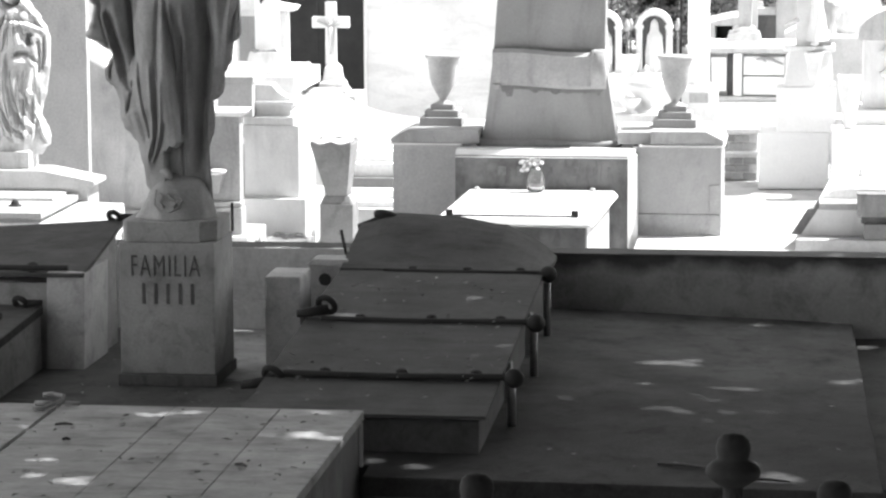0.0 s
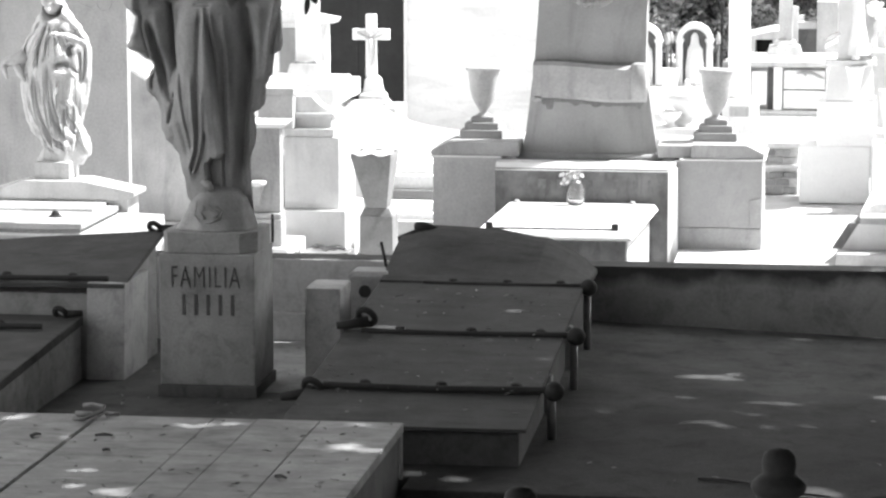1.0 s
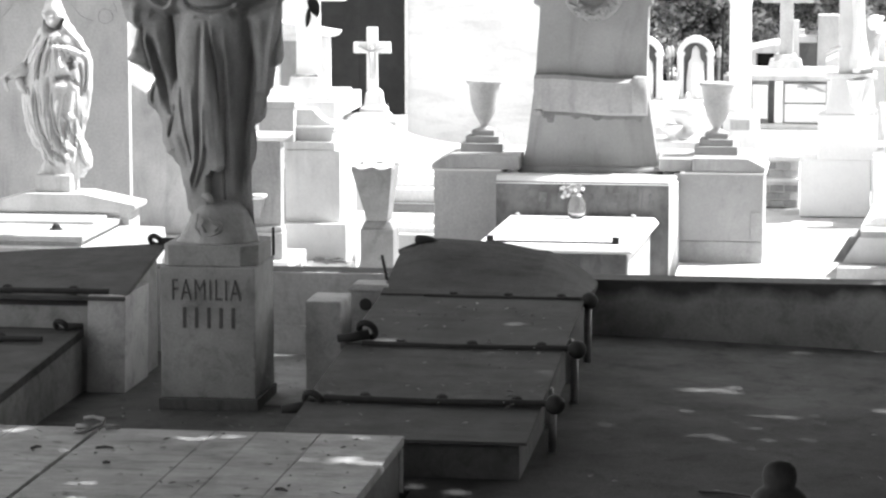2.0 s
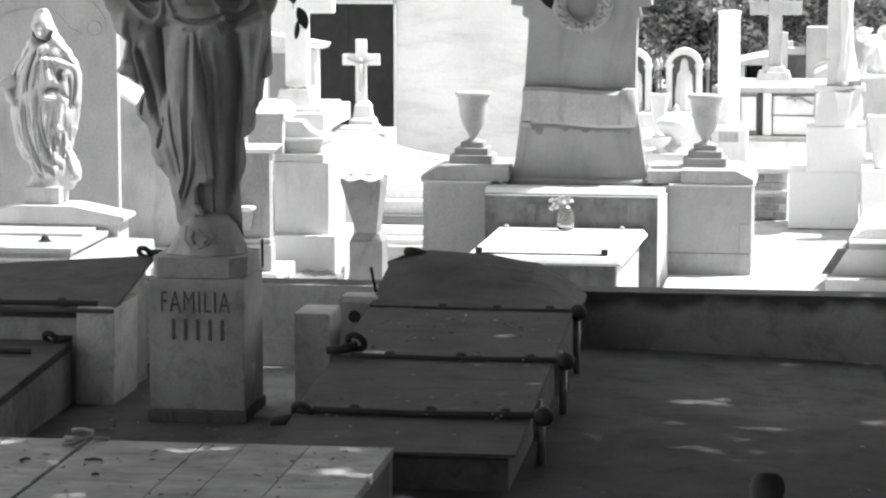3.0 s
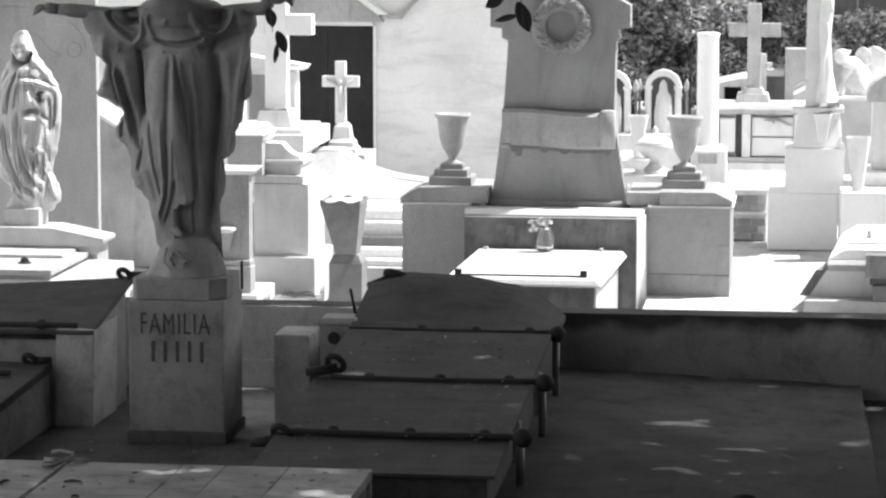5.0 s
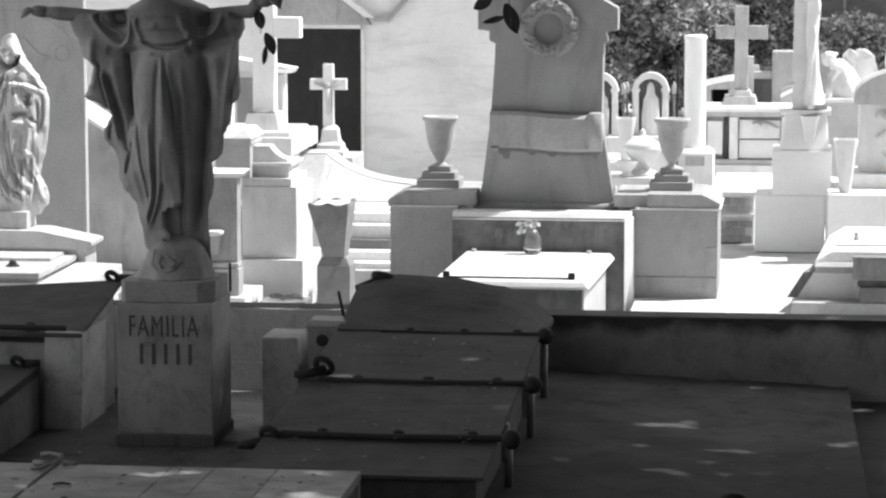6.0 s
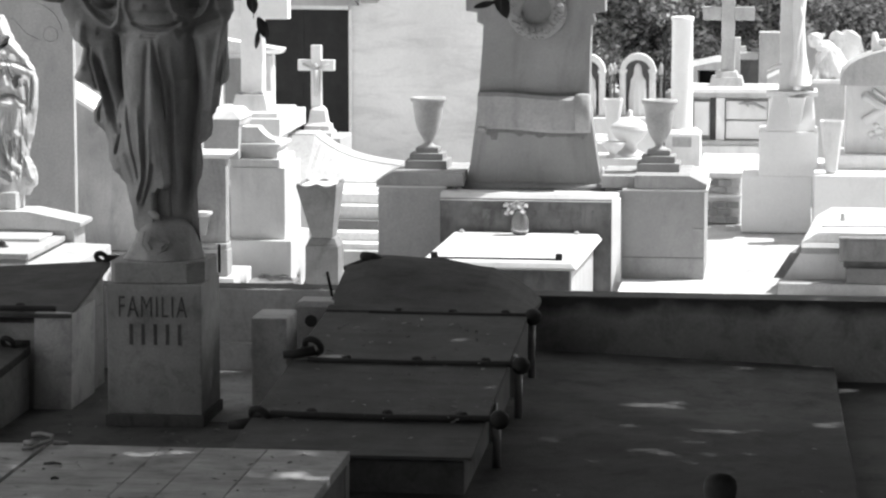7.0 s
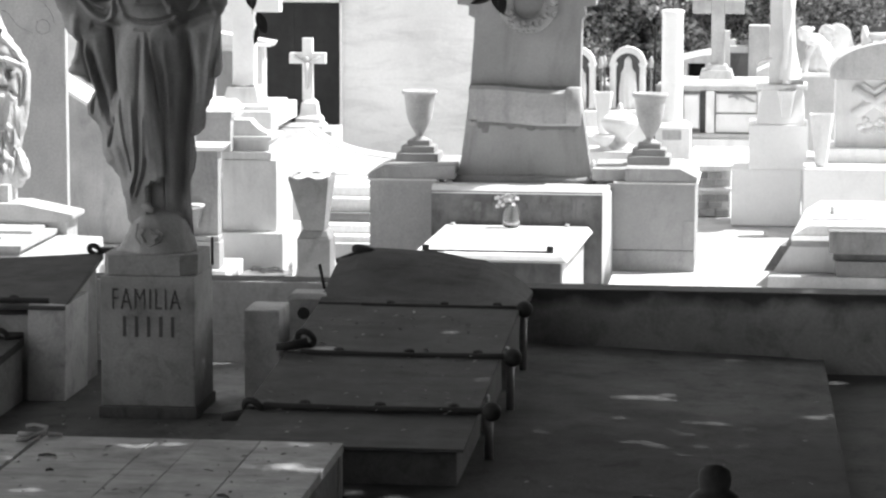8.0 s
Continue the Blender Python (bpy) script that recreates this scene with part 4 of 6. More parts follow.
def tablet():
    t = thing("tapered_tablet", (-1.66, 18.4, 0.611), "tall tapered grey stone tablet with a carved scroll and wreath", "monument")
    rows = [(-2.116, -1.192, 0.611), (-2.116, -1.192, 0.64), (-2.09, -1.212, 0.695), (-2.068, -1.23, 0.8)]
    left = [(a, z) for a, b, z in rows] + [(-2.017, 1.2), (-1.99, 1.58), (-1.985, 1.7), (-2.025, 1.72), (-2.025, 1.78), (-2.1, 1.79), (-2.1, 1.94), (-1.9, 2.05)]
    right = [(b, z) for a, b, z in rows] + [(-1.29, 1.2), (-1.285, 1.58), (-1.28, 1.7), (-1.255, 1.72), (-1.27, 1.78), (-1.19, 1.79), (-1.19, 1.935), (-1.4, 2.05)]
    part("shaft", front(left + right[::-1], 18.2, 18.36, 0.008), TABLET, t)
    roll = bmesh.new()
    tube(roll, [(-2.125, 18.205, 0.638), (-2.09, 18.19, 0.642), (-1.66, 18.188, 0.643), (-1.22, 18.19, 0.642), (-1.185, 18.205, 0.638)], [0.012, 0.027, 0.029, 0.027, 0.012], 12)
    part("foot_roll", roll, TABLET, t, "", True)
    part("crown", frustum(-1.9, -1.4, 18.21, 18.35, 2.051, 2.16, (0.2, 0.05)), TABLET, t, "sloping stone crown")
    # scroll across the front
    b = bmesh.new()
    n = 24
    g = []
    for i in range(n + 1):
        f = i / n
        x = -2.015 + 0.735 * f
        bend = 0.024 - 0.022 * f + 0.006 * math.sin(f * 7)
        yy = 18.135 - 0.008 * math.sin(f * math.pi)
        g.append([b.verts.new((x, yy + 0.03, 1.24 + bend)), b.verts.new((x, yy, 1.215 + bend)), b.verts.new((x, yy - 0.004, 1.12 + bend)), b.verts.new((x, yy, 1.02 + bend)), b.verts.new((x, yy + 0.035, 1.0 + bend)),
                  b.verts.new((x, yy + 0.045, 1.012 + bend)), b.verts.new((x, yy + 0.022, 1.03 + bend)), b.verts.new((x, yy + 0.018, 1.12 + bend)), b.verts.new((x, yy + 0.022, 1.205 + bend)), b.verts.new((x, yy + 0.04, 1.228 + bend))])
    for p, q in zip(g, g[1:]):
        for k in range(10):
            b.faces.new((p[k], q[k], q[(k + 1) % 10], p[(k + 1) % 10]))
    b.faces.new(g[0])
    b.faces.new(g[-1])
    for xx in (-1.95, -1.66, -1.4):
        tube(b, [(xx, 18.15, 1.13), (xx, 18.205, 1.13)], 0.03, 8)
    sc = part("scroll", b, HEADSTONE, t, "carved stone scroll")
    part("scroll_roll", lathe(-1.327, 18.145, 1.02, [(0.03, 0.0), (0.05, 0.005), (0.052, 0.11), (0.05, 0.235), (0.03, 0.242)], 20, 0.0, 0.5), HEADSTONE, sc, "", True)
    part("scroll_end", lathe(-1.985, 18.15, 1.005, [(0.02, 0.0), (0.03, 0.004), (0.03, 0.03), (0.02, 0.034)], 14), TABLET, sc, "", True)
    # grime run down below the scroll; the dark line above it is painted shadow
    b = bmesh.new()
    up, down = [], []
    for i in range(61):
        f = i / 60
        x = -2.012 + 0.71 * f
        bend = 0.024 - 0.022 * f + 0.006 * math.sin(f * 7)
        drip = 0.015 + 0.07 * max(0.0, noise.noise(Vector((x * 14, 3.0, 0.0)))) + (0.05 if 0.1 < f < 0.17 else 0.0)
        up.append((x, 1.245 + bend + 0.012 * (0.4 + f)))
        down.append((x, 0.99 + bend - drip * (1.0 if 0.07 < f < 0.97 else 0.4)))
    for (ax, az), (bx, bz), (cx, cz), (dx, dz) in zip(up, up[1:], down[1:], down):
        b.faces.new([b.verts.new((p, 18.197, q)) for p, q in ((ax, az), (bx, bz), (cx, cz), (dx, dz))])
    bmesh.ops.remove_doubles(b, verts=b.verts, dist=0.0005)
    part("grime_and_shadow", b, GRIME_AND_SHADE, sc, "dark grime drips and painted shadow line round the scroll")
    # wreath
    b = bmesh.new()
    ring_of(b, (-1.636, 18.205, 1.8), (0, 1, 0), 0.145, 0.05, 44, 10)
    for v in b.verts:
        v.co.y = 18.2 + (v.co.y - 18.205) * 0.95
    random.seed(5)
    for k in range(150):
        a = random.uniform(0, 2 * math.pi)
        r = random.uniform(0.115, 0.19)
        ball(b, (-1.636 + r * math.cos(a), 18.2 - 0.046 * math.cos(min(1.4, abs(r - 0.145) / 0.042)) - random.uniform(0.0, 0.004), 1.8 + r * math.sin(a)), (0.017, 0.011, 0.012), 6, 4)
    part("wreath", b, TABLET, t, "carved stone wreath", True)
    part("base_scroll", lathe(-1.2, 18.25, 0.657, [(0.06, 0), (0.055, 0.02), (0.03, 0.06), (0.012, 0.1), (0.004, 0.12)], 14), MARBLE, t, "small white marble corner ornament", True)


tablet()


def urn(x, y, z, s=1.0):
    t = thing("stone_urn", (x, y, z), "pale stone goblet-shaped urn on a stepped foot", "urn", "urns on the podium")
    part("foot_step", box(x - 0.14 * s, x + 0.14 * s, y - 0.14 * s, y + 0.14 * s, z, z + 0.055, 0.005), TABLET, t)
    part("foot_step", box(x - 0.11 * s, x + 0.11 * s, y - 0.11 * s, y + 0.11 * s, z + 0.056, z + 0.1, 0.005), TABLET, t)
    part("foot_step", box(x - 0.075 * s, x + 0.075 * s, y - 0.075 * s, y + 0.075 * s, z + 0.101, z + 0.135, 0.005), TABLET, t)
    part("cup", lathe(x, y, z, [(0.066, 0.136), (0.052, 0.142), (0.027, 0.158), (0.025, 0.168), (0.046, 0.205), (0.072, 0.25), (0.088, 0.31), (0.097, 0.38), (0.102, 0.43), (0.114, 0.437), (0.118, 0.445), (0.118, 0.462), (0.1, 0.464), (0.09, 0.44), (0.06, 0.42)], 32), URN, t, "", True)


urn(-2.373, 18.42, 0.745)
urn(-0.844, 18.42, 0.745)


def table_tomb():
    t = thing("white_table_tomb", (-1.72, 17.2, 0.0), "low tomb with a white marble slab in full sun", "tomb")
    part("body", hexa([(-2.15, 16.56, 0.0), (-1.275, 16.56, 0.0), (-1.235, 17.88, 0.0), (-2.15, 17.88, 0.0)],
                      [(-2.15, 16.56, 0.336), (-1.275, 16.56, 0.336), (-1.235, 17.88, 0.336), (-2.15, 17.88, 0.336)], 0.005), SOFT_MARBLE, t, "pale marble body")
    # Stains and the front's shade put into a dark panel added before the body.
    part("shaded_front_panel", box(-2.14, -1.285, 16.54, 16.559, 0.02, 0.334, 0.004), PANEL, t, "added dark front panel, stained and shaded in its colour")
    part("slab", hexa([(-2.2, 16.45, 0.344), (-1.235, 16.45, 0.344), (-1.175, 17.885, 0.344), (-2.16, 17.885, 0.344)],
                      [(-2.165, 16.475, 0.385), (-1.265, 16.475, 0.385), (-1.205, 17.86, 0.385), (-2.13, 17.86, 0.385)], 0.01), MARBLE, t, "white marble cover slab with a chamfered rim")
    part("rim", hexa([(-2.19, 16.47, 0.337), (-1.25, 16.47, 0.337), (-1.19, 17.88, 0.337), (-2.15, 17.88, 0.337)],
                     [(-2.2, 16.455, 0.3435), (-1.24, 16.455, 0.3435), (-1.18, 17.882, 0.3435), (-2.16, 17.882, 0.3435)], 0.0), MARBLE, t)
    b = bmesh.new()
    tube(b, [(-2.12, 16.56, 0.392), (-1.33, 16.56, 0.392)], 0.006, 8)
    rod = part("lifting_rod", b, IRON, t, "thin dark rod")
    for x in (-2.1, -1.35):
        part("lug", box(x - 0.02, x + 0.02, 16.545, 16.585, 0.386, 0.425, 0.004), IRON, rod)
    for x in (-2.08, -1.34):
        part("stud", lathe(x, 17.82, 0.386, [(0.02, 0), (0.018, 0.012), (0.01, 0.02)], 10), CEMENT, t)


table_tomb()


def jar():
    x, y, z = -1.695, 17.75, 0.386
    t = thing("glass_jar", (x, y, z), "clear glass jar holding faded pale paper flowers", "jar")
    part("glass", lathe(x, y, z, [(0.035, 0.0), (0.052, 0.01), (0.06, 0.05), (0.058, 0.1), (0.04, 0.13), (0.036, 0.15), (0.042, 0.16), (0.038, 0.16), (0.032, 0.15), (0.036, 0.128), (0.053, 0.1), (0.055, 0.05), (0.047, 0.014), (0.01, 0.01)], 24), GLASS, t, "", True)
    b = bmesh.new()
    random.seed(11)
    for k in range(16):
        a, r = random.uniform(0, 6.28), random.uniform(0.01, 0.075)
        c = Vector((x - 0.02 - 0.4 * r + r * math.cos(a), y + r * math.sin(a), z + random.uniform(0.155, 0.2) - 0.5 * max(0.0, -r * math.cos(a))))
        for q in range(5):
            u = Vector((random.uniform(-1, 1), random.uniform(-1, 1), random.uniform(-0.4, 1))).normalized() * 0.034
            w = u.orthogonal().normalized() * 0.02
            b.faces.new([b.verts.new(c), b.verts.new(c + u * 0.6 + w), b.verts.new(c + u), b.verts.new(c + u * 0.6 - w)])
    part("flowers", b, OLD_MARBLE, t, "pale crumpled paper flowers")


jar()


def stele_narrow():
    t = thing("narrow_stele", (-3.55, 17.2, 0.0), "narrow grey cement grave stele with a projecting cap", "gravestone")
    part("plinth", box(-3.78, -3.395, 16.92, 17.5, 0.0, 0.19, 0.006), MARBLE, t, "white plinth")
    part("base", box(-3.75, -3.445, 16.98, 17.13, 0.191, 0.36, 0.01), CEMENT, t)
    part("collar", box(-3.755, -3.45, 16.99, 17.125, 0.361, 0.395, 0.01), CEMENT, t)
    part("shaft", box(-3.75, -3.46, 17.02, 17.135, 0.396, 0.925, 0.006), CEMENT, t)
    part("cap", hexa([(-3.78, 16.99, 0.926), (-3.44, 16.99, 0.926), (-3.44, 17.2, 0.926), (-3.78, 17.2, 0.926)],
                     [(-3.80, 16.97, 0.955), (-3.41, 16.97, 0.955), (-3.41, 17.22, 0.965), (-3.80, 17.22, 0.965)], 0.004), MARBLE, t)
    part("shelf", lathe(-3.6, 16.97, 0.565, [(0.02, 0.0), (0.055, 0.008), (0.065, 0.02), (0.064, 0.034), (0.03, 0.038)], 18, 0.0, 0.3), MARBLE, t, "small white shelf")
    part("bracket", front([(-3.65, 0.565), (-3.56, 0.565), (-3.58, 0.45), (-3.63, 0.45)], 16.98, 17.02), CEMENT, t)


stele_narrow()


def stepped_tomb():
    t = thing("stepped_cross_tomb", (-3.4, 18.2, 0.0), "tall stepped white marble tomb with scrolled shoulders", "tomb")
    part("base", box(-3.58, -3.155, 17.6, 18.3, 0.0, 0.34, 0.006), MARBLE, t)
    part("block", box(-3.56, -3.204, 17.66, 18.25, 0.341, 0.805, 0.006), MARBLE, t)
    part("band", box(-3.56, -3.237, 17.665, 18.24, 0.806, 0.858, 0.008), MARBLE, t)
    part("riser", box(-3.5, -3.262, 17.72, 18.1, 0.859, 0.93, 0.004), MARBLE, t)
    part("step_slab", box(-3.54, -3.24, 17.69, 18.12, 0.931, 0.955, 0.004), MARBLE, t)
    pts = [(-3.5, 0.956), (-3.5, 1.06), (-3.39, 1.06)] + [(-3.39 + 0.11 * k / 6, 1.055 - 0.075 * math.sin(k / 6 * math.pi / 2)) for k in range(1, 7)] + [(-3.262, 0.956)]
    part("scroll_shoulder", front(pts, 17.73, 17.87, 0.003), MARBLE, t)
    pier = part("pier", box(-3.72, -3.495, 17.62, 18.0, 0.859, 1.075, 0.005), OLD_MARBLE, t)
    part("pier_band", box(-3.735, -3.485, 17.6, 18.02, 1.076, 1.115, 0.004), OLD_MARBLE, pier)
    part("pier_cap", frustum(-3.745, -3.475, 17.59, 18.03, 1.116, 1.175, 0.05), MARBLE, pier)
    part("finial_block", front([(-3.725, 1.176), (-3.66, 1.176), (-3.66, 1.33), (-3.725, 1.3)], 17.85, 17.95, 0.004), MARBLE, pier)
    low = thing("low_ledge", (-3.3, 17.3, 0.0), "low grey cement ledge with dry twigs on it", "ledge")
    part("slab", box(-3.394, -3.1, 17.12, 17.595, 0.0, 0.105, 0.008), GRIME_AND_SHADE, low)


stepped_tomb()


def vase_pillar():
    x, y = -2.89, 17.3
    t = thing("vase_pillar", (x, y, 0.0), "square tapered cement planter with a scalloped rim on a post", "planter")
    part("base", box(-2.995, -2.785, 17.2, 17.42, 0.0, 0.365, 0.008), PEDESTAL, t)
    part("collar", frustum(-2.99, -2.79, 17.205, 17.415, 0.366, 0.41, 0.02), PEDESTAL, t)
    part("cup", hexa([(-2.955, 17.22, 0.411), (-2.825, 17.22, 0.411), (-2.825, 17.4, 0.411), (-2.955, 17.4, 0.411)],
                     [(-3.04, 17.14, 0.74), (-2.785, 17.14, 0.74), (-2.785, 17.46, 0.74), (-3.04, 17.46, 0.74)], 0.006), PEDESTAL, t)
    wave = [(f / 16, 0.75 + 0.011 * math.cos(f * math.pi / 4)) for f in range(17)]
    for yy in (17.142, 17.447):
        part("scalloped_rim", front([(-3.038, 0.728), (-2.787, 0.728)] + [(-2.787 - 0.251 * f, z) for f, z in wave], yy, yy + 0.012, 0.0), PEDESTAL, t, "scalloped rim")
    for xx in (-3.038, -2.799):
        part("scalloped_rim", side([(17.155, 0.728), (17.446, 0.728)] + [(17.446 - 0.291 * f, z) for f, z in wave], xx, xx + 0.012, 0.0), PEDESTAL, t, "scalloped rim")
    part("soil", box(-3.01, -2.81, 17.17, 17.43, 0.735, 0.748, 0), WHITE, t)


vase_pillar()


def dry_twigs():
    bm = bmesh.new()
    rng = random.Random(8)
    for k in range(14):
        p = Vector((-3.24 + rng.uniform(-0.06, 0.1), 17.42 + rng.uniform(0, 0.12), 0.113 + rng.uniform(0, 0.015)))
        d = Vector((rng.uniform(-1, 1), rng.uniform(-0.4, 0.4), rng.uniform(-0.05, 0.15))).normalized() * rng.uniform(0.03, 0.08)
        tube(bm, [p - d, p + Vector((0, 0, 0.006)), p + d], [0.004, 0.006, 0.003], 6)
    tagged(part("dry_twigs", bm, BARK, None, "small heap of dry twigs on a cement ledge"), "", "twigs")


dry_twigs()


def latin_cross(name, x, y, z0, z1, shaft, arm_z, arm_h, arm_l, arm_r, depth, material, label, foot=None):
    t = thing(name, (x, y, z0), label, "cross")
    part("upright", box(x - shaft, x + shaft, y, y + depth, z0, z1, 0.006), material, t)
    part("arm", box(arm_l, x - shaft - 0.0005, y, y + depth, arm_z - arm_h, arm_z + arm_h, 0.005), material, t)
    part("arm", box(x + shaft + 0.0005, arm_r, y, y + depth, arm_z - arm_h, arm_z + arm_h, 0.005), material, t)
    return t


def big_cross():
    t = thing("white_tomb_block", (-3.85, 20.2, 0.0), "white marble tomb block below a tall cross", "tomb")
    part("block", box(-4.3, -3.7, 19.9, 20.9, 0.0, 0.8, 0.008), MARBLE, t)
    part("slab", box(-4.25, -3.63, 19.85, 20.95, 0.801, 0.93, 0.008), MARBLE, t)
    part("ledge", box(-4.2, -3.66, 19.92, 20.7, 0.931, 0.965, 0.005), MARBLE, t)
    c = latin_cross("tall_white_cross", -3.892, 20.15, 0.966, 2.05, 0.08, 1.704, 0.075, -4.06, -3.623, 0.13, BRIGHT, "tall white marble cross with a garland at its foot")
    part("foot", frustum(-4.03, -3.755, 20.05, 20.4, 0.966, 1.085, 0.03), MARBLE, c)
    b = bmesh.new()
    random.seed(3)
    for k in range(26):
        f = k / 25
        ball(b, (-3.975 + 0.17 * f, 20.1, 1.1 - 0.015 * math.sin(f * math.pi) + random.uniform(-0.008, 0.008)), (0.014, 0.014, 0.01), 6, 5)
    part("garland", b, TABLET, c, "withered garland", True)


big_cross()


def crucifix():
    t = latin_cross("small_crucifix", -3.56, 21.0, 0.918, 1.393, 0.04, 1.24, 0.042, -3.70, -3.42, 0.06, MARBLE, "small pale marble crucifix on a moulded foot")
    b = bmesh.new()
    tube(b, [(-3.56, 20.98, 1.208), (-3.555, 20.975, 1.108), (-3.565, 20.98, 1.008)], [0.022, 0.02, 0.01], 8)
    for s in (-1, 1):
        tube(b, [(-3.56, 20.985, 1.203), (-3.56 + s * 0.1, 20.985, 1.253)], [0.012, 0.009], 6)
    ball(b, (-3.56, 20.975, 1.238), 0.02, 8, 6)
    part("relief", b, OLD_MARBLE, t, "small carved relief figure", True)
    part("foot", lathe(-3.545, 21.03, 0.7, [(0.125, 0.0), (0.125, 0.035), (0.105, 0.05), (0.1, 0.085), (0.075, 0.11), (0.068, 0.15), (0.062, 0.2), (0.05, 0.215), (0.036, 0.23)], 28, 0, 0.75), MARBLE, t)
    b2 = thing("crucifix_tomb", (-3.6, 21.1, 0.0), "pale tomb with a concave sloping coping", "tomb")
    part("body", box(-3.75, -3.35, 20.85, 21.4, 0.0, 0.7, 0.008), HEADSTONE, b2)
    b, edge = bmesh.new(), bmesh.new()
    rows, lip = [], []
    for k in range(33):
        x = -3.9 + 1.6 * k / 32
        top = 0.505 + 0.245 * math.exp(-max(0.0, x + 3.5) / 0.27)
        rows.append([b.verts.new(p) for p in ((x, 20.16, 0.0), (x, 20.16, 0.45), (x, 20.56, top), (x, 20.84, top), (x, 20.84, 0.0))])
        lip.append([edge.verts.new(p) for p in ((x, 20.575, top + 0.001), (x, 20.57, top + 0.006), (x, 20.86, top + 0.012), (x, 20.86, top + 0.001))])
    for mesh, got in ((b, rows), (edge, lip)):
        m = len(got[0])
        for p, q in zip(got, got[1:]):
            for k in range(m):
                mesh.faces.new((p[k], q[k], q[(k + 1) % m], p[(k + 1) % m]))
        mesh.faces.new(got[0])
        mesh.faces.new(got[-1])
    part("coping_edge", edge, HEADSTONE, b2, "thin pale top edge")
    part("bench", box(-3.9, -2.3, 19.76, 20.155, 0.0, 0.44, 0.006), WHITE, b2)
    part("coping", b, HEADSTONE, b2, "pale sloping coping")
    for z0, z1, y0, m in ((0.0, 0.1, 18.95, OLD_MARBLE), (0.101, 0.14, 19.05, WHITE), (0.141, 0.2, 19.2, WHITE), (0.201, 0.265, 19.35, GRANITE), (0.266, 0.36, 19.42, WHITE), (0.361, 0.43, 19.55, WHITE)):
        part("step", box(-3.2, -2.35, y0, 19.745, z0, z1, 0.005), m, b2)


crucifix()


def small_house():
    t = thing("small_mausoleum", (-4.3, 22.4, 0.0), "small white mausoleum with a flat projecting cap", "mausoleum")
    part("wall", box(-4.7, -4.075, 22.0, 22.12, 0.0, 1.26, 0.006), WHITE, t)
    part("recess", box(-4.46, -4.2, 21.985, 22.0, 0.85, 1.22, 0.003), TABLET, t, "grey stained recessed panel")
    part("pilaster", box(-4.14, -4.085, 21.97, 22.0, 0.6, 1.25, 0.004), MARBLE, t)
    part("roof", hexa([(-4.76, 21.95, 1.271), (-4.02, 21.95, 1.261), (-4.02, 22.2, 1.261), (-4.76, 22.2, 1.271)],
                      [(-4.74, 21.97, 1.42), (-3.995, 21.97, 1.30), (-3.995, 22.19, 1.30), (-4.74, 22.19, 1.42)], 0.005), WHITE, t)


small_house()


def chapel():
    t = thing("chapel", (-3.5, 25.5, 0.0), "plain pale plastered chapel with a tall dark doorway", "building")
    part("wall", box(-3.852, -2.4, 24.5, 24.75, 0.0, 3.3, 0.01), PLASTER, t)
    part("wall", box(-7.5, -4.75, 24.5, 24.75, 0.0, 3.3, 0.01), PLASTER, t)
    part("lintel_wall", box(-4.75, -3.852, 24.5, 24.75, 1.5, 3.3, 0.01), PLASTER, t)
    part("side_wall", box(-2.65, -2.4, 24.751, 30, 0.0, 3.3, 0.01), PLASTER, t)
    part("side_wall", box(-7.5, -7.25, 24.751, 30, 0.0, 3.3, 0.01), PLASTER, t)
    part("back_wall", box(-7.249, -2.651, 29.75, 30, 0.0, 3.3, 0.01), PLASTER, t)
    part("roof", box(-7.7, -2.3, 24.3, 30.2, 3.301, 3.5, 0.02), CEMENT, t)
    d = part("door", box(-4.75, -3.852, 24.66, 24.72, 0.0, 1.5, 0.004), DOORWAY, t, "dark painted double door")
    for x in (-4.31,):
        part("meeting_rail", box(x - 0.02, x + 0.02, 24.65, 24.66, 0.0, 1.5, 0.002), DOORWAY, d)
    part("door_trim", box(-4.8, -3.852, 24.44, 24.5, 1.5, 1.535, 0.004), WHITE, t)
    part("door_jamb", box(-3.852, -3.828, 24.47, 24.4995, 0.0, 1.4995, 0.003), WHITE, t)
    part("pediment", front([(-4.8, 1.536), (-3.76, 1.536), (-3.84, 1.66), (-4.2, 1.9), (-4.8, 1.9)], 24.42, 24.5, 0.004), CEMENT, t)
    part("raking_trim", front([(-3.80, 1.6), (-3.72, 1.6), (-4.12, 1.9), (-4.2, 1.9)], 24.38, 24.5, 0.004), WHITE, t)
    part("raking_trim", front([(-3.74, 1.56), (-3.6, 1.56), (-3.3, 1.9), (-3.36, 1.9), (-3.62, 1.6), (-3.74, 1.6)], 24.44, 24.5, 0.003), CEMENT, t)


chapel()


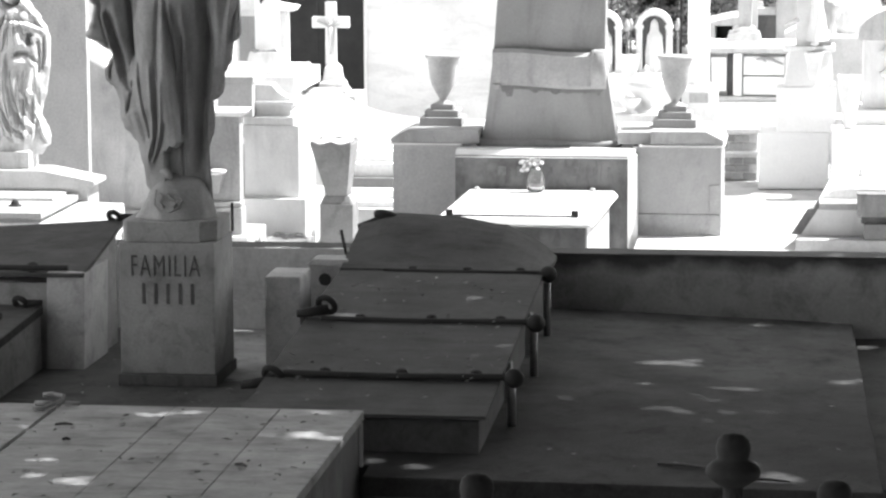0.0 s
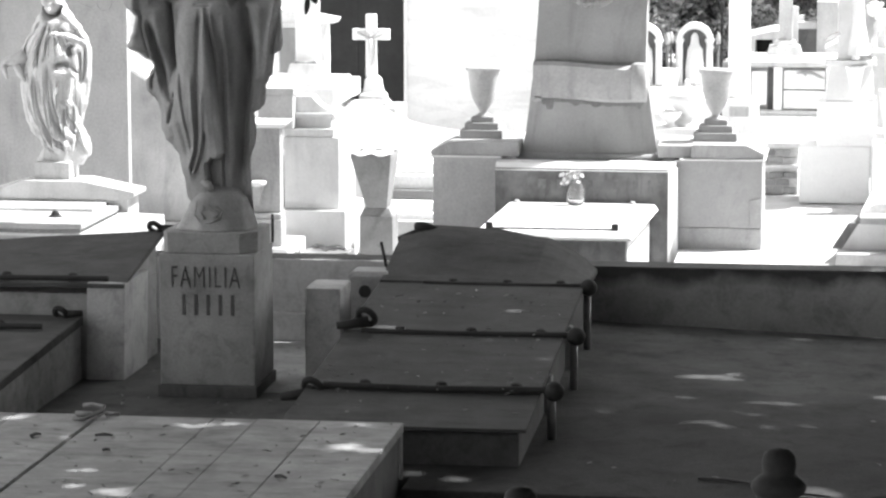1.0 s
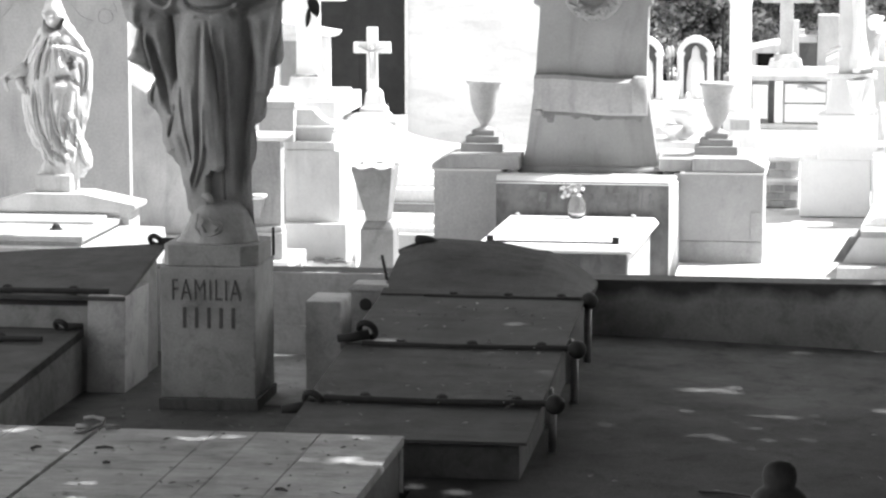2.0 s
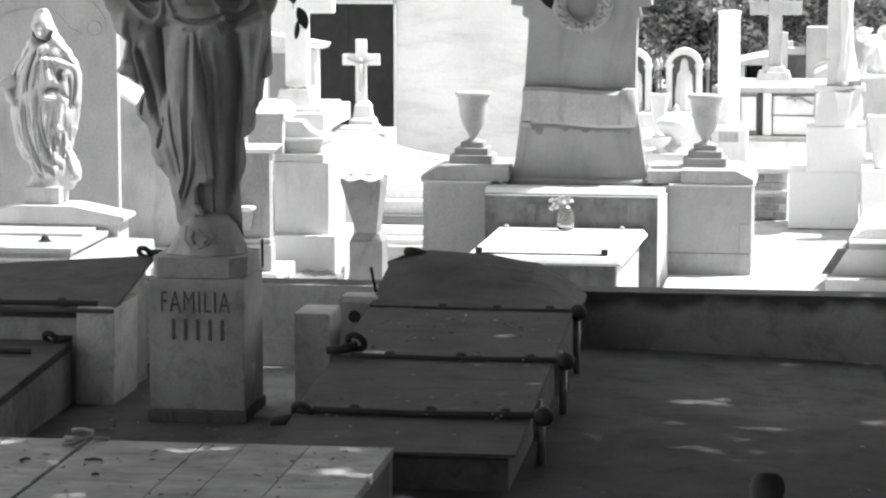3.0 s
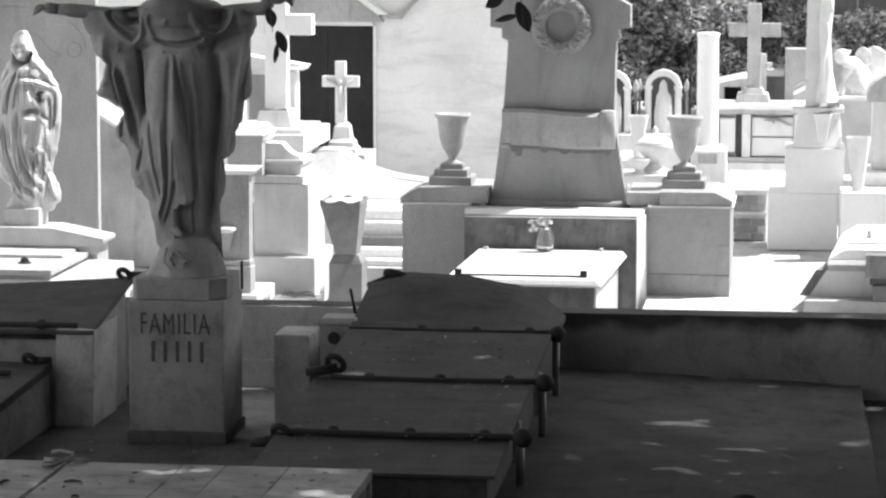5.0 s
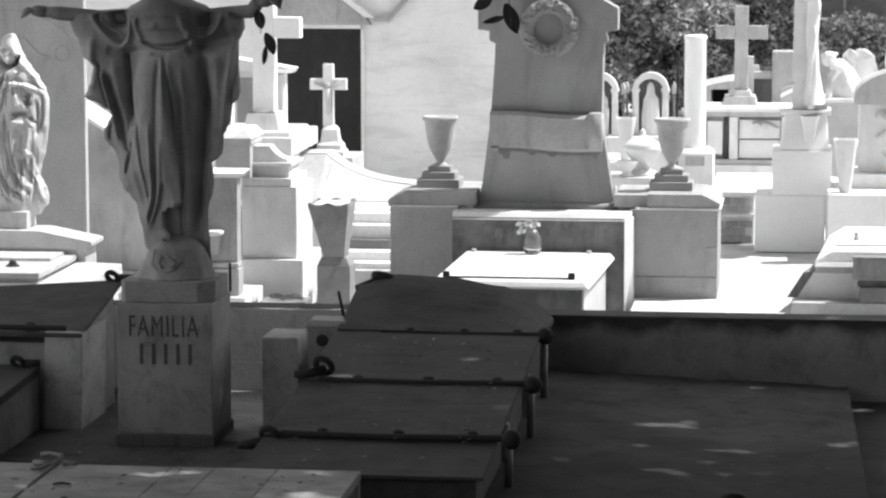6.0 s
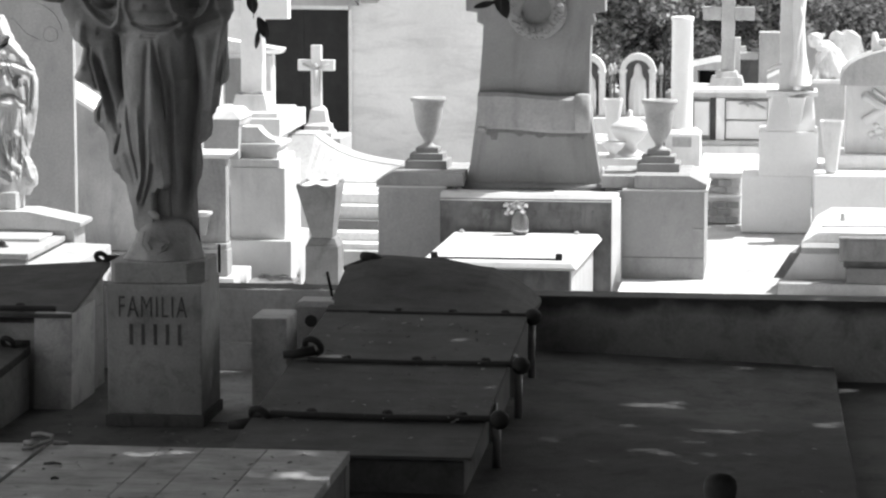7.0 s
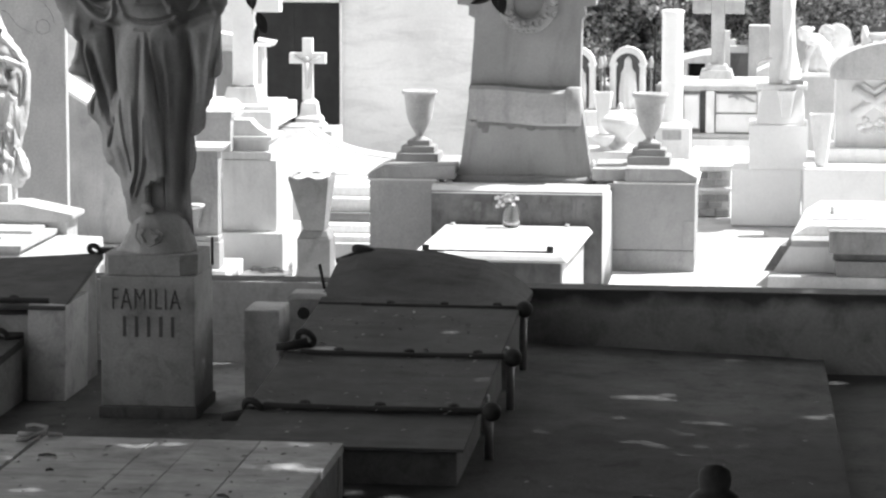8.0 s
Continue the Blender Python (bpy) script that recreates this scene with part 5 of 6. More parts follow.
# ---- veiled figure and its tomb ----
def veiled_statue():
    X, Y = -5.078, 17.75
    bm = bmesh.new()
    left = [(0.597, 0.147), (0.634, 0.132), (0.667, 0.109), (0.707, 0.086), (0.751, 0.105), (0.825, 0.177), (0.898, 0.207), (0.971, 0.222), (1.074, 0.237), (1.118, 0.241), (1.154, 0.229), (1.228, 0.237), (1.283, 0.237), (1.338, 0.229), (1.393, 0.199), (1.484, 0.154), (1.539, 0.124), (1.594, 0.086), (1.660, 0.086), (1.697, 0.071), (1.734, 0.068), (1.752, 0.05), (1.767, 0.025)]
    right = [(0.597, 0.169), (0.634, 0.188), (0.667, 0.222), (0.715, 0.226), (0.770, 0.214), (0.806, 0.192), (0.854, 0.169), (0.916, 0.180), (1.008, 0.207), (1.099, 0.222), (1.191, 0.233), (1.338, 0.237), (1.411, 0.218), (1.484, 0.177), (1.558, 0.124), (1.613, 0.079), (1.668, 0.049), (1.704, 0.038), (1.734, 0.032), (1.752, 0.022), (1.767, 0.012)]
    body = [(0.6, 0.17, 0.12), (0.8, 0.18, 0.12), (1.1, 0.22, 0.14), (1.35, 0.22, 0.13), (1.48, 0.16, 0.11), (1.56, 0.12, 0.1), (1.66, 0.1, 0.1), (1.763, 0.05, 0.05)]
    # folds, each a line from the middle with its width, depth and crease
    skirt_left = [
        ([(-0.019, 1.246), (-0.026, 1.044), (0.019, 0.861), (0.117, 0.744)], 0.015, -0.030, 0.000),
        ([(-0.056, 1.228), (-0.049, 1.008), (0.004, 0.825), (0.102, 0.722)], 0.023, 0.025, 0.000),
        ([(-0.117, 1.191), (-0.109, 1.008), (-0.056, 0.825), (0.094, 0.707)], 0.015, -0.030, 0.000),
        ([(-0.154, 1.154), (-0.139, 0.971), (-0.079, 0.795), (0.071, 0.685)], 0.026, 0.028, 0.000),
        ([(-0.192, 1.118), (-0.169, 0.934), (-0.094, 0.759), (0.019, 0.678)], 0.015, -0.022, 0.000),
    ]
    skirt_middle = [
        ([(-0.218, 1.099), (-0.203, 0.916), (-0.132, 0.770)], 0.019, 0.020, 0.000),
        ([(0.034, 1.154), (0.026, 0.989), (0.064, 0.843), (0.132, 0.770)], 0.026, 0.030, 0.012),
        ([(0.132, 1.154), (0.132, 1.008), (0.162, 0.843)], 0.019, 0.020, 0.016),
        ([(0.086, 0.971), (0.109, 0.861), (0.154, 0.744), (0.207, 0.671)], 0.015, -0.020, 0.000),
    ]
    skirt_right = [
        ([(0.169, 0.825), (0.192, 0.744), (0.214, 0.678)], 0.019, 0.020, 0.012),
        ([(-0.071, 1.712), (-0.079, 1.649), (-0.079, 1.594)], 0.019, 0.030, 0.000),
        ([(0.041, 1.697), (0.056, 1.631), (0.109, 1.550), (0.177, 1.477), (0.222, 1.393)], 0.026, 0.035, 0.010),
        ([(-0.083, 1.653), (-0.068, 1.587), (-0.011, 1.543), (0.041, 1.580), (0.064, 1.646)], 0.024, -0.070, 0.000),
        ([(-0.011, 1.682), (-0.011, 1.616)], 0.034, -0.020, 0.000),
    ]
    hood = [
        ([(-0.008, 1.653), (-0.004, 1.594)], 0.026, 0.032, 0.000),
        ([(-0.094, 1.528), (-0.162, 1.429), (-0.207, 1.338)], 0.023, 0.020, 0.012),
        ([(-0.038, 1.514), (-0.102, 1.374), (-0.132, 1.228)], 0.019, 0.018, 0.014),
        ([(0.011, 1.503), (-0.026, 1.393), (-0.049, 1.264)], 0.015, -0.016, 0.000),
        ([(0.056, 1.539), (0.000, 1.477), (-0.019, 1.429)], 0.019, 0.022, 0.000),
        ([(-0.019, 1.455), (0.086, 1.448), (0.169, 1.418), (0.222, 1.374)], 0.022, 0.022, 0.020),
    ]
    breast = [
        ([(0.226, 1.374), (0.229, 1.246), (0.207, 1.154)], 0.020, 0.018, 0.000),
        ([(0.098, 1.374), (0.139, 1.367)], 0.019, -0.050, 0.000),
        ([(0.109, 1.356), (0.120, 1.308)], 0.019, -0.060, 0.000),
        ([(0.026, 1.242), (0.064, 1.261), (0.117, 1.250)], 0.019, -0.060, 0.000),
        ([(0.132, 1.242), (0.162, 1.191)], 0.015, -0.050, 0.000),
    ]
    sleeve = [
        ([(0.026, 1.206), (0.094, 1.198)], 0.015, 0.030, 0.000),
        ([(0.169, 1.338), (0.177, 1.246), (0.169, 1.118)], 0.015, -0.030, 0.000),
        ([(0.049, 1.382), (0.064, 1.308)], 0.023, 0.020, 0.000),
        ([(0.064, 1.008), (0.086, 0.971)], 0.015, 0.030, 0.000),
        ([(0.105, 1.030), (0.132, 0.986)], 0.015, 0.030, 0.000),
        ([(-0.177, 1.191), (-0.154, 1.136)], 0.015, -0.030, 0.000),
        ([(-0.214, 1.264), (-0.222, 1.191)], 0.023, 0.030, 0.000),
    ]
    creases = [
        ([(-0.075, 1.62), (-0.06, 1.575), (-0.01, 1.555), (0.04, 1.575), (0.06, 1.63)], 0.016, -0.050, 0.000),
        ([(0.0, 1.16), (0.01, 1.0), (0.05, 0.85)], 0.009, -0.022, 0.000),
        ([(0.09, 1.15), (0.085, 1.02), (0.11, 0.9), (0.17, 0.78)], 0.010, -0.024, 0.000),
        ([(-0.08, 1.2), (-0.08, 1.0), (-0.03, 0.83), (0.09, 0.715)], 0.009, 0.016, 0.000),
    ]
    small_folds = [
        ([(-0.13, 1.48), (-0.18, 1.38), (-0.2, 1.3)], 0.010, -0.022, 0.000),
        ([(0.2, 1.36), (0.205, 1.25), (0.19, 1.15)], 0.009, -0.024, 0.000),
        ([(-0.07, 1.42), (-0.09, 1.32), (-0.09, 1.24)], 0.009, -0.020, 0.000),
        ([(0.13, 0.9), (0.17, 0.8), (0.2, 0.7)], 0.008, 0.016, 0.000),
        ([(-0.1, 0.9), (-0.03, 0.77), (0.09, 0.69)], 0.008, -0.018, 0.000),
    ]
    folds = skirt_left + skirt_middle + skirt_right + hood + breast + sleeve + creases + small_folds
    # the skirt's folds are shallower, with fine ones between them
    folds = [([(X + q, z) for q, z in line], w * 0.68, d * (0.62 if line[0][1] < 1.25 and w < 0.03 else 1.0), c * 0.7) for line, w, d, c in folds]
    rng = random.Random(13)
    for k in range(20):
        q = -0.19 + 0.019 * k + rng.uniform(-0.006, 0.006)
        end = 0.03 + 0.45 * q + rng.uniform(-0.01, 0.03)
        top = rng.uniform(1.02, 1.2)
        folds.append(([(X + q, top), (X + q * 0.95, 0.96), (X + 0.5 * (q + end), 0.83), (X + end, rng.uniform(0.67, 0.74))], rng.uniform(0.005, 0.008), rng.choice((0.011, -0.013)), 0.0))
    for k in range(9):
        q = -0.17 + 0.04 * k
        folds.append(([(X + 0.35 * q, 1.5), (X + 0.7 * q, 1.42), (X + q, 1.3)], 0.006, rng.choice((0.009, -0.011)), 0.0))
    relief_figure(bm, X, Y, left, right, body, folds, 200, 260, (), 0.008, 4.2, 0.05, 1.25)
    # outstretched left sleeve with a worn stump
    tube(bm, [(X - 0.19, Y - 0.05, 1.31), (X - 0.25, Y - 0.08, 1.275), (X - 0.3, Y - 0.1, 1.265), (X - 0.34, Y - 0.11, 1.235)], [0.045, 0.04, 0.03, 0.014], 10)
    tube(bm, [(X - 0.3, Y - 0.11, 1.25), (X - 0.31, Y - 0.12, 1.21), (X - 0.29, Y - 0.12, 1.16)], [0.022, 0.018, 0.008], 8)
    tube(bm, [(X - 0.24, Y - 0.08, 1.27), (X - 0.22, Y - 0.08, 1.19), (X - 0.19, Y - 0.06, 1.14)], [0.03, 0.024, 0.01], 8)
    ob = part("veiled_statue", bm, STATUE, None, "white marble statue of a veiled robed figure", True)
    tagged(ob, "", "statue")


veiled_statue()


def veiled_tomb():
    t = thing("gabled_tomb", (-5.1, 17.4, 0.0), "white marble tomb with a low gabled plinth and stepped slab", "tomb")
    part("statue_block", box(-5.188, -4.955, 17.58, 17.81, 0.517, 0.627, 0.006), SOFT_MARBLE, t)
    part("gable", front([(-5.53, 0.4), (-4.55, 0.4), (-4.51, 0.425), (-4.51, 0.45), (-4.854, 0.516), (-5.236, 0.516), (-5.53, 0.43)], 17.5, 17.82, 0.004), SOFT_MARBLE, t)
    part("gable_foot", box(-5.5, -4.555, 17.52, 17.8, 0.28, 0.3995, 0.004), SOFT_MARBLE, t)
    part("upper_slab", box(-5.9, -4.69, 17.16, 17.515, 0.366, 0.385, 0.004), SOFT_MARBLE, t, "white marble cover slab")
    part("lower_slab", box(-5.95, -4.61, 16.6, 17.515, 0.33, 0.365, 0.005), OLD_MARBLE, t)
    part("body", box(-5.93, -4.625, 16.63, 17.515, 0.0, 0.3295, 0.006), OLD_MARBLE, t)
    part("fillet", box(-5.94, -4.615, 16.6, 16.629, 0.285, 0.3, 0.002), MARBLE, t, "thin white fillet")
    part("kerb", hexa([(-4.62, 16.5, 0.0), (-4.3, 16.5, 0.0), (-4.3, 17.53, 0.0), (-4.62, 17.53, 0.0)], [(-4.61, 16.55, 0.31), (-4.34, 16.55, 0.3), (-4.32, 17.53, 0.31), (-4.61, 17.51, 0.32)], 0.006), SOFT_MARBLE, t)
    part("vent", lathe(-4.86, 16.9, 0.3655, [(0.045, 0), (0.04, 0.008), (0.028, 0.012), (0.022, 0.03), (0.01, 0.04)], 14), IRON, t, "small dark vent cap")


veiled_tomb()


def round_headstone():
    t = thing("round_headstone", (-5.3, 18.6, 0.0), "large plain grey headstone with incised border", "gravestone")
    part("slab", box(-6.1, -4.797, 18.5, 18.575, 0.0, 2.4, 0.008), HEADSTONE, t)
    b = bmesh.new()
    tube(b, [(-5.39 + 0.52 * math.cos(a * math.pi / 16), 18.497, 1.62 + 0.27 * math.sin(a * math.pi / 16)) for a in range(17)], 0.003, 6)
    for sx in (-4.95, -5.83):
        ring_of(b, (sx, 18.497, 1.6), (0, 1, 0), 0.05, 0.003)
    tube(b, [(-5.02, 18.497, 1.56), (-5.12, 18.497, 1.6), (-5.2, 18.497, 1.7), (-5.39, 18.497, 1.74), (-5.58, 18.497, 1.7), (-5.66, 18.497, 1.6), (-5.76, 18.497, 1.56)], 0.003, 6)
    part("carved_border", b, HEADSTONE, t, "thin carved border line")


round_headstone()
t = thing("gabled_wall_tomb", (-4.6, 19.6, 0.0), "weathered marble tomb wall with a sloping white coping", "tomb")
part("wall", front([(-5.5, 0.0), (-4.0, 0.0), (-4.0, 0.44), (-5.5, 1.355)], 19.5, 19.95, 0.006), OLD_MARBLE, t)
part("coping", front([(-5.5, 1.357), (-4.0, 0.442), (-4.0, 0.473), (-5.5, 1.388)], 19.46, 19.98, 0.004), BRIGHT, t)



# ---- right-hand group ----
def right_monument():
    t = thing("block_monument", (-0.05, 21.1, 0.0), "white monument of stacked marble blocks with a broken column", "monument")
    part("base_block", box(-0.345, 0.175, 21.12, 21.65, 0.0, 0.43, 0.012), BRIGHT, t)
    part("middle_block", box(-0.22, 0.22, 21.1, 21.62, 0.431, 0.768, 0.01), BRIGHT, t)
    part("die", hexa([(-0.17, 21.11, 0.769), (0.2, 21.11, 0.769), (0.2, 21.55, 0.769), (-0.17, 21.55, 0.769)],
                     [(-0.13, 21.2, 1.03), (0.18, 21.2, 1.03), (0.18, 21.42, 1.03), (-0.13, 21.42, 1.03)], 0.012), BRIGHT, t)
    part("plate", box(-0.17, 0.21, 21.09, 21.45, 1.031, 1.07, 0.006), MARBLE, t)
    part("shaft", hexa([(-0.08, 21.14, 1.071), (0.04, 21.14, 1.071), (0.04, 21.3, 1.071), (-0.08, 21.3, 1.071)],
                       [(-0.07, 21.14, 2.2), (0.035, 21.14, 2.2), (0.035, 21.28, 2.2), (-0.07, 21.28, 2.2)], 0.01), MARBLE, t)
    b = bmesh.new()
    tube(b, [(0.085, 21.16, 1.071), (0.08, 21.14, 1.12), (0.075, 21.13, 1.35), (0.06, 21.12, 1.6), (0.075, 21.12, 1.85), (0.05, 21.12, 2.05)], [0.1, 0.085, 0.045, 0.045, 0.05, 0.03], 14)
    tube(b, [(0.06, 21.1, 1.08), (0.05, 21.09, 1.4), (0.08, 21.08, 1.62), (0.06, 21.1, 1.8)], [0.03, 0.02, 0.022, 0.012], 10)
    tube(b, [(0.0, 21.1, 1.9), (0.09, 21.08, 1.88), (0.11, 21.1, 1.78)], [0.022, 0.026, 0.015], 8)
    tube(b, [(-0.06, 21.15, 1.265), (-0.11, 21.13, 1.25), (-0.165, 21.12, 1.222)], [0.016, 0.014, 0.006], 8)
    part("carved_drape", b, MARBLE, t, "draped cloth carved on the shaft", True)
    t2 = lathe(0.055, 21.05, 0.83, [(0.034, 0), (0.036, 0.02), (0.055, 0.14), (0.07, 0.2), (0.06, 0.2), (0.05, 0.19)], 24, 0.0, 0.85)
    part("flower_box", t2, MARBLE, t, "small square tapered flower holder")


right_monument()


def brick_tomb():
    t = thing("brick_vault", (-0.5, 21.7, 0.0), "low brick vault wall under a cement shelf", "wall")
    part("core", box(-0.7, -0.36, 21.68, 22.0, 0.0, 0.36, 0.0), MORTAR, t)
    part("shelf", box(-0.75, -0.33, 21.62, 22.05, 0.361, 0.4, 0.006), WHITE, t)
    part("shelf", box(-0.72, -0.35, 21.64, 21.68, 0.2, 0.225, 0.003), WHITE, t)
    random.seed(9)
    me = None
    for r in range(6):
        for k in range(3):
            x = -0.69 + k * 0.112 + (0.05 if r % 2 else 0.0) + random.uniform(-0.006, 0.006)
            if x + 0.1 > -0.36 or r == 3:
                continue
            if me is None:
                ob = part("brick", box(0, 0.1, 0, 0.03, 0, 0.046, 0.004), BRICK, t)
                me = ob.data
                for v in me.vertices:
                    v.co += origin(t)
            else:
                ob = new("brick", me)
                ob.parent = t
            ob.location = Vector((x, 21.66 + random.uniform(0, 0.012), 0.006 + r * 0.058)) - origin(t)


brick_tomb()


def column():
    t = thing("truncated_column", (-0.855, 22.6, 0.0), "plain white cut-off column on a square base", "column")
    part("base", box(-0.985, -0.7, 22.42, 22.8, 0.0, 0.62, 0.006), MARBLE, t)
    part("collar", frustum(-0.975, -0.71, 22.44, 22.78, 0.621, 0.65, 0.03), MARBLE, t)
    part("plaque", box(-0.92, -0.77, 22.412, 22.42, 0.52, 0.6, 0.002), OLD_MARBLE, t)
    part("shaft", lathe(-0.855, 22.6, 0.651, [(0.095, 0), (0.088, 0.03), (0.085, 0.86), (0.092, 0.87), (0.092, 0.897), (0.08, 0.9)], 28), BRIGHT, t, "", True)


column()
b = bmesh.new()
tube(b, [(-0.985, 22.35, 0.0), (-0.985, 22.35, 1.38)], 0.009, 8)
ball(b, (-0.985, 22.35, 1.39), (0.02, 0.02, 0.045), 8, 6)
tagged(part("iron_pole", b, IRON, None, "thin dark iron pole with a small pointed tip"), "", "pole")


def niche(x, y):
    t = thing("arched_niche", (x, y, 0.0), "white arched marble niche sheltering a small statue", "shrine")
    part("base", box(x - 0.3, x + 0.3, y - 0.15, y + 0.3, 0.0, 0.62, 0.006), MARBLE, t)
    for s in (-1, 1):
        part("pillar", lathe(x + s * 0.128, y, 0.621, [(0.035, 0), (0.03, 0.03), (0.028, 0.36), (0.04, 0.38), (0.04, 0.4)], 14), MARBLE, t, "", True)
        part("finial_post", lathe(x + s * 0.2, y, 0.621, [(0.012, 0.0), (0.01, 0.359)], 8), GRANITE, t)
        part("finial", lathe(x + s * 0.2, y, 0.98, [(0.02, 0.0), (0.026, 0.03), (0.02, 0.06), (0.006, 0.1)], 12), CEMENT, t, "", True)
    pts = [(x + 0.155 * math.cos(a * math.pi / 18), 1.0 + 0.16 * math.sin(a * math.pi / 18)) for a in range(19)]
    inn = [(x + 0.11 * math.cos(a * math.pi / 18), 1.0 + 0.105 * math.sin(a * math.pi / 18)) for a in range(18, -1, -1)]
    b = bmesh.new()
    for (ax, az), (bx, bz), (cx, cz), (dx, dz) in zip(pts, pts[1:], inn[::-1][1:], inn[::-1]):
        vs = [[b.verts.new((p, yy, q)) for p, q in ((ax, az), (bx, bz), (cx, cz), (dx, dz))] for yy in (y - 0.05, y + 0.06)]
        b.faces.new(vs[0])
        b.faces.new(vs[1])
        for k in range(4):
            b.faces.new((vs[0][k], vs[0][(k + 1) % 4], vs[1][(k + 1) % 4], vs[1][k]))
    bmesh.ops.remove_doubles(b, verts=b.verts, dist=0.0005)
    part("arch", b, MARBLE, t)
    # Dark backing holds the niche's inner shade in its colour.
    part("backing", front([(x - 0.112, 0.621)] + [(x + 0.112, 0.621)] + [(x + 0.112 * math.cos(a * math.pi / 12), 1.0 + 0.11 * math.sin(a * math.pi / 12)) for a in range(13)], y + 0.13, y + 0.16, 0.0), TOMB_DARK, t, "back with the niche's shade painted dark")
    bm = bmesh.new()
    draped(bm, x, y + 0.02, 0.62, [(0.0, 0.07, 0.07, 0.05), (0.15, 0.075, 0.07, 0.055), (0.3, 0.06, 0.065, 0.05), (0.36, 0.035, 0.035, 0.035), (0.42, 0.03, 0.03, 0.035), (0.45, 0.01, 0.01, 0.01)], [(9, 0.08, 0.8, 3.0)], 30, 50, 0.0, 1.0)
    tagged(part("niche_statue", bm, MARBLE, None, "small pale marble statue standing in the niche", True), "", "statue")


niche(-1.29, 24.1)
niche(-1.715, 24.0)


def lidded_urn():
    x, y = -1.16, 20.6
    t = thing("lidded_urn", (x, y, 0.0), "wide white marble urn with a domed lid on a pedestal", "urn")
    part("pedestal", box(x - 0.26, x + 0.16, y - 0.2, y + 0.25, 0.0, 0.62, 0.008), MARBLE, t)
    part("bowl", lathe(x, y, 0.621, [(0.12, 0.0), (0.12, 0.018), (0.085, 0.03), (0.055, 0.05), (0.05, 0.075), (0.075, 0.105), (0.115, 0.145), (0.138, 0.18), (0.143, 0.205), (0.135, 0.215)], 28), MARBLE, t, "", True)
    part("lid", lathe(x, y, 0.837, [(0.138, 0), (0.136, 0.008), (0.105, 0.03), (0.075, 0.052), (0.05, 0.068), (0.02, 0.078), (0.022, 0.1), (0.014, 0.118), (0.004, 0.126)], 24), MARBLE, t, "", True)


    dish = thing("shallow_bowl", (x - 0.11, y - 0.12, 0.621), "low wide white marble flower bowl beside the urn", "bowl")
    part("bowl", lathe(x - 0.11, y - 0.12, 0.621, [(0.055, 0.0), (0.055, 0.012), (0.032, 0.022), (0.034, 0.04), (0.07, 0.075), (0.09, 0.112), (0.082, 0.114), (0.05, 0.085)], 24), MARBLE, dish, "", True)


lidded_urn()


def small_planter(x, y, z0, z1, r, label, turn=0.0):
    t = thing("square_planter", (x, y, z0), label, "planter")
    part("cup", lathe(x, y, z0, [(r * 0.45, 0), (r * 0.5, 0.02), (r * 0.55, 0.06), (r * 0.62, 0.1), (r, z1 - z0 - 0.02), (r, z1 - z0), (r * 0.85, z1 - z0), (r * 0.8, z1 - z0 - 0.03)], 24, 0.0, 0.85), MARBLE, t)
    return t


t = small_planter(0.315, 20.75, 0.50, 0.885, 0.088, "tall white tapered planter with a rounded square rim")
t = small_planter(-1.37, 22.0, 0.6, 0.93, 0.075, "pale square tapered planter on a tomb")
tb = thing("planter_tomb", (-1.45, 22.1, 0.0), "white marble tomb block behind the tablet", "tomb")
part("block", box(-1.9, -1.25, 21.8, 22.6, 0.0, 0.599, 0.008), MARBLE, tb)


def arched_grave():
    t = thing("arched_headstone", (0.95, 21.3, 0.0), "large white arched headstone with crossed relief panel", "gravestone")
    part("base", box(0.19, 1.7, 20.6, 21.9, 0.0, 0.495, 0.01), BRIGHT, t)
    part("step", box(0.36, 1.65, 21.05, 21.7, 0.496, 0.6, 0.006), MARBLE, t)
    part("panel", box(0.42, 1.5, 21.2, 21.6, 0.601, 1.11, 0.008), MARBLE, t)
    pts = [(0.38, 1.111), (1.54, 1.111), (1.54, 1.16)] + [(0.96 + 0.58 * math.cos(a * math.pi / 14), 1.16 + 0.24 * math.sin(a * math.pi / 14)) for a in range(1, 14)] + [(0.38, 1.16)]
    part("arch", front(pts, 21.17, 21.63, 0.006), OLD_MARBLE, t)
    b = bmesh.new()
    tube(b, [(0.56, 21.19, 0.84), (0.86, 21.19, 1.04)], 0.035, 6)
    tube(b, [(0.56, 21.19, 1.04), (0.86, 21.19, 0.84)], 0.035, 6)
    tube(b, [(0.62, 21.19, 1.08), (0.71, 21.19, 1.02), (0.8, 21.19, 1.08)], 0.018, 6)
    random.seed(4)
    for k in range(20):
        ball(b, (0.7 + random.uniform(-0.1, 0.12), 21.195, 0.76 + random.uniform(-0.05, 0.06)), (0.03, 0.012, 0.02), 7, 5)
    part("relief", b, MARBLE, t, "crossed staves and flowers in relief", True)
    b = bmesh.new()
    tube(b, [(0.66, 21.4, 1.34), (0.64, 21.4, 1.42), (0.63, 21.4, 1.5)], [0.05, 0.035, 0.018], 8)
    tube(b, [(0.66, 21.4, 1.42), (0.76, 21.4, 1.42), (0.86, 21.4, 1.45)], [0.03, 0.03, 0.012], 8)
    part("crest", b, MARBLE, t, "broken carved crest", True)


arched_grave()


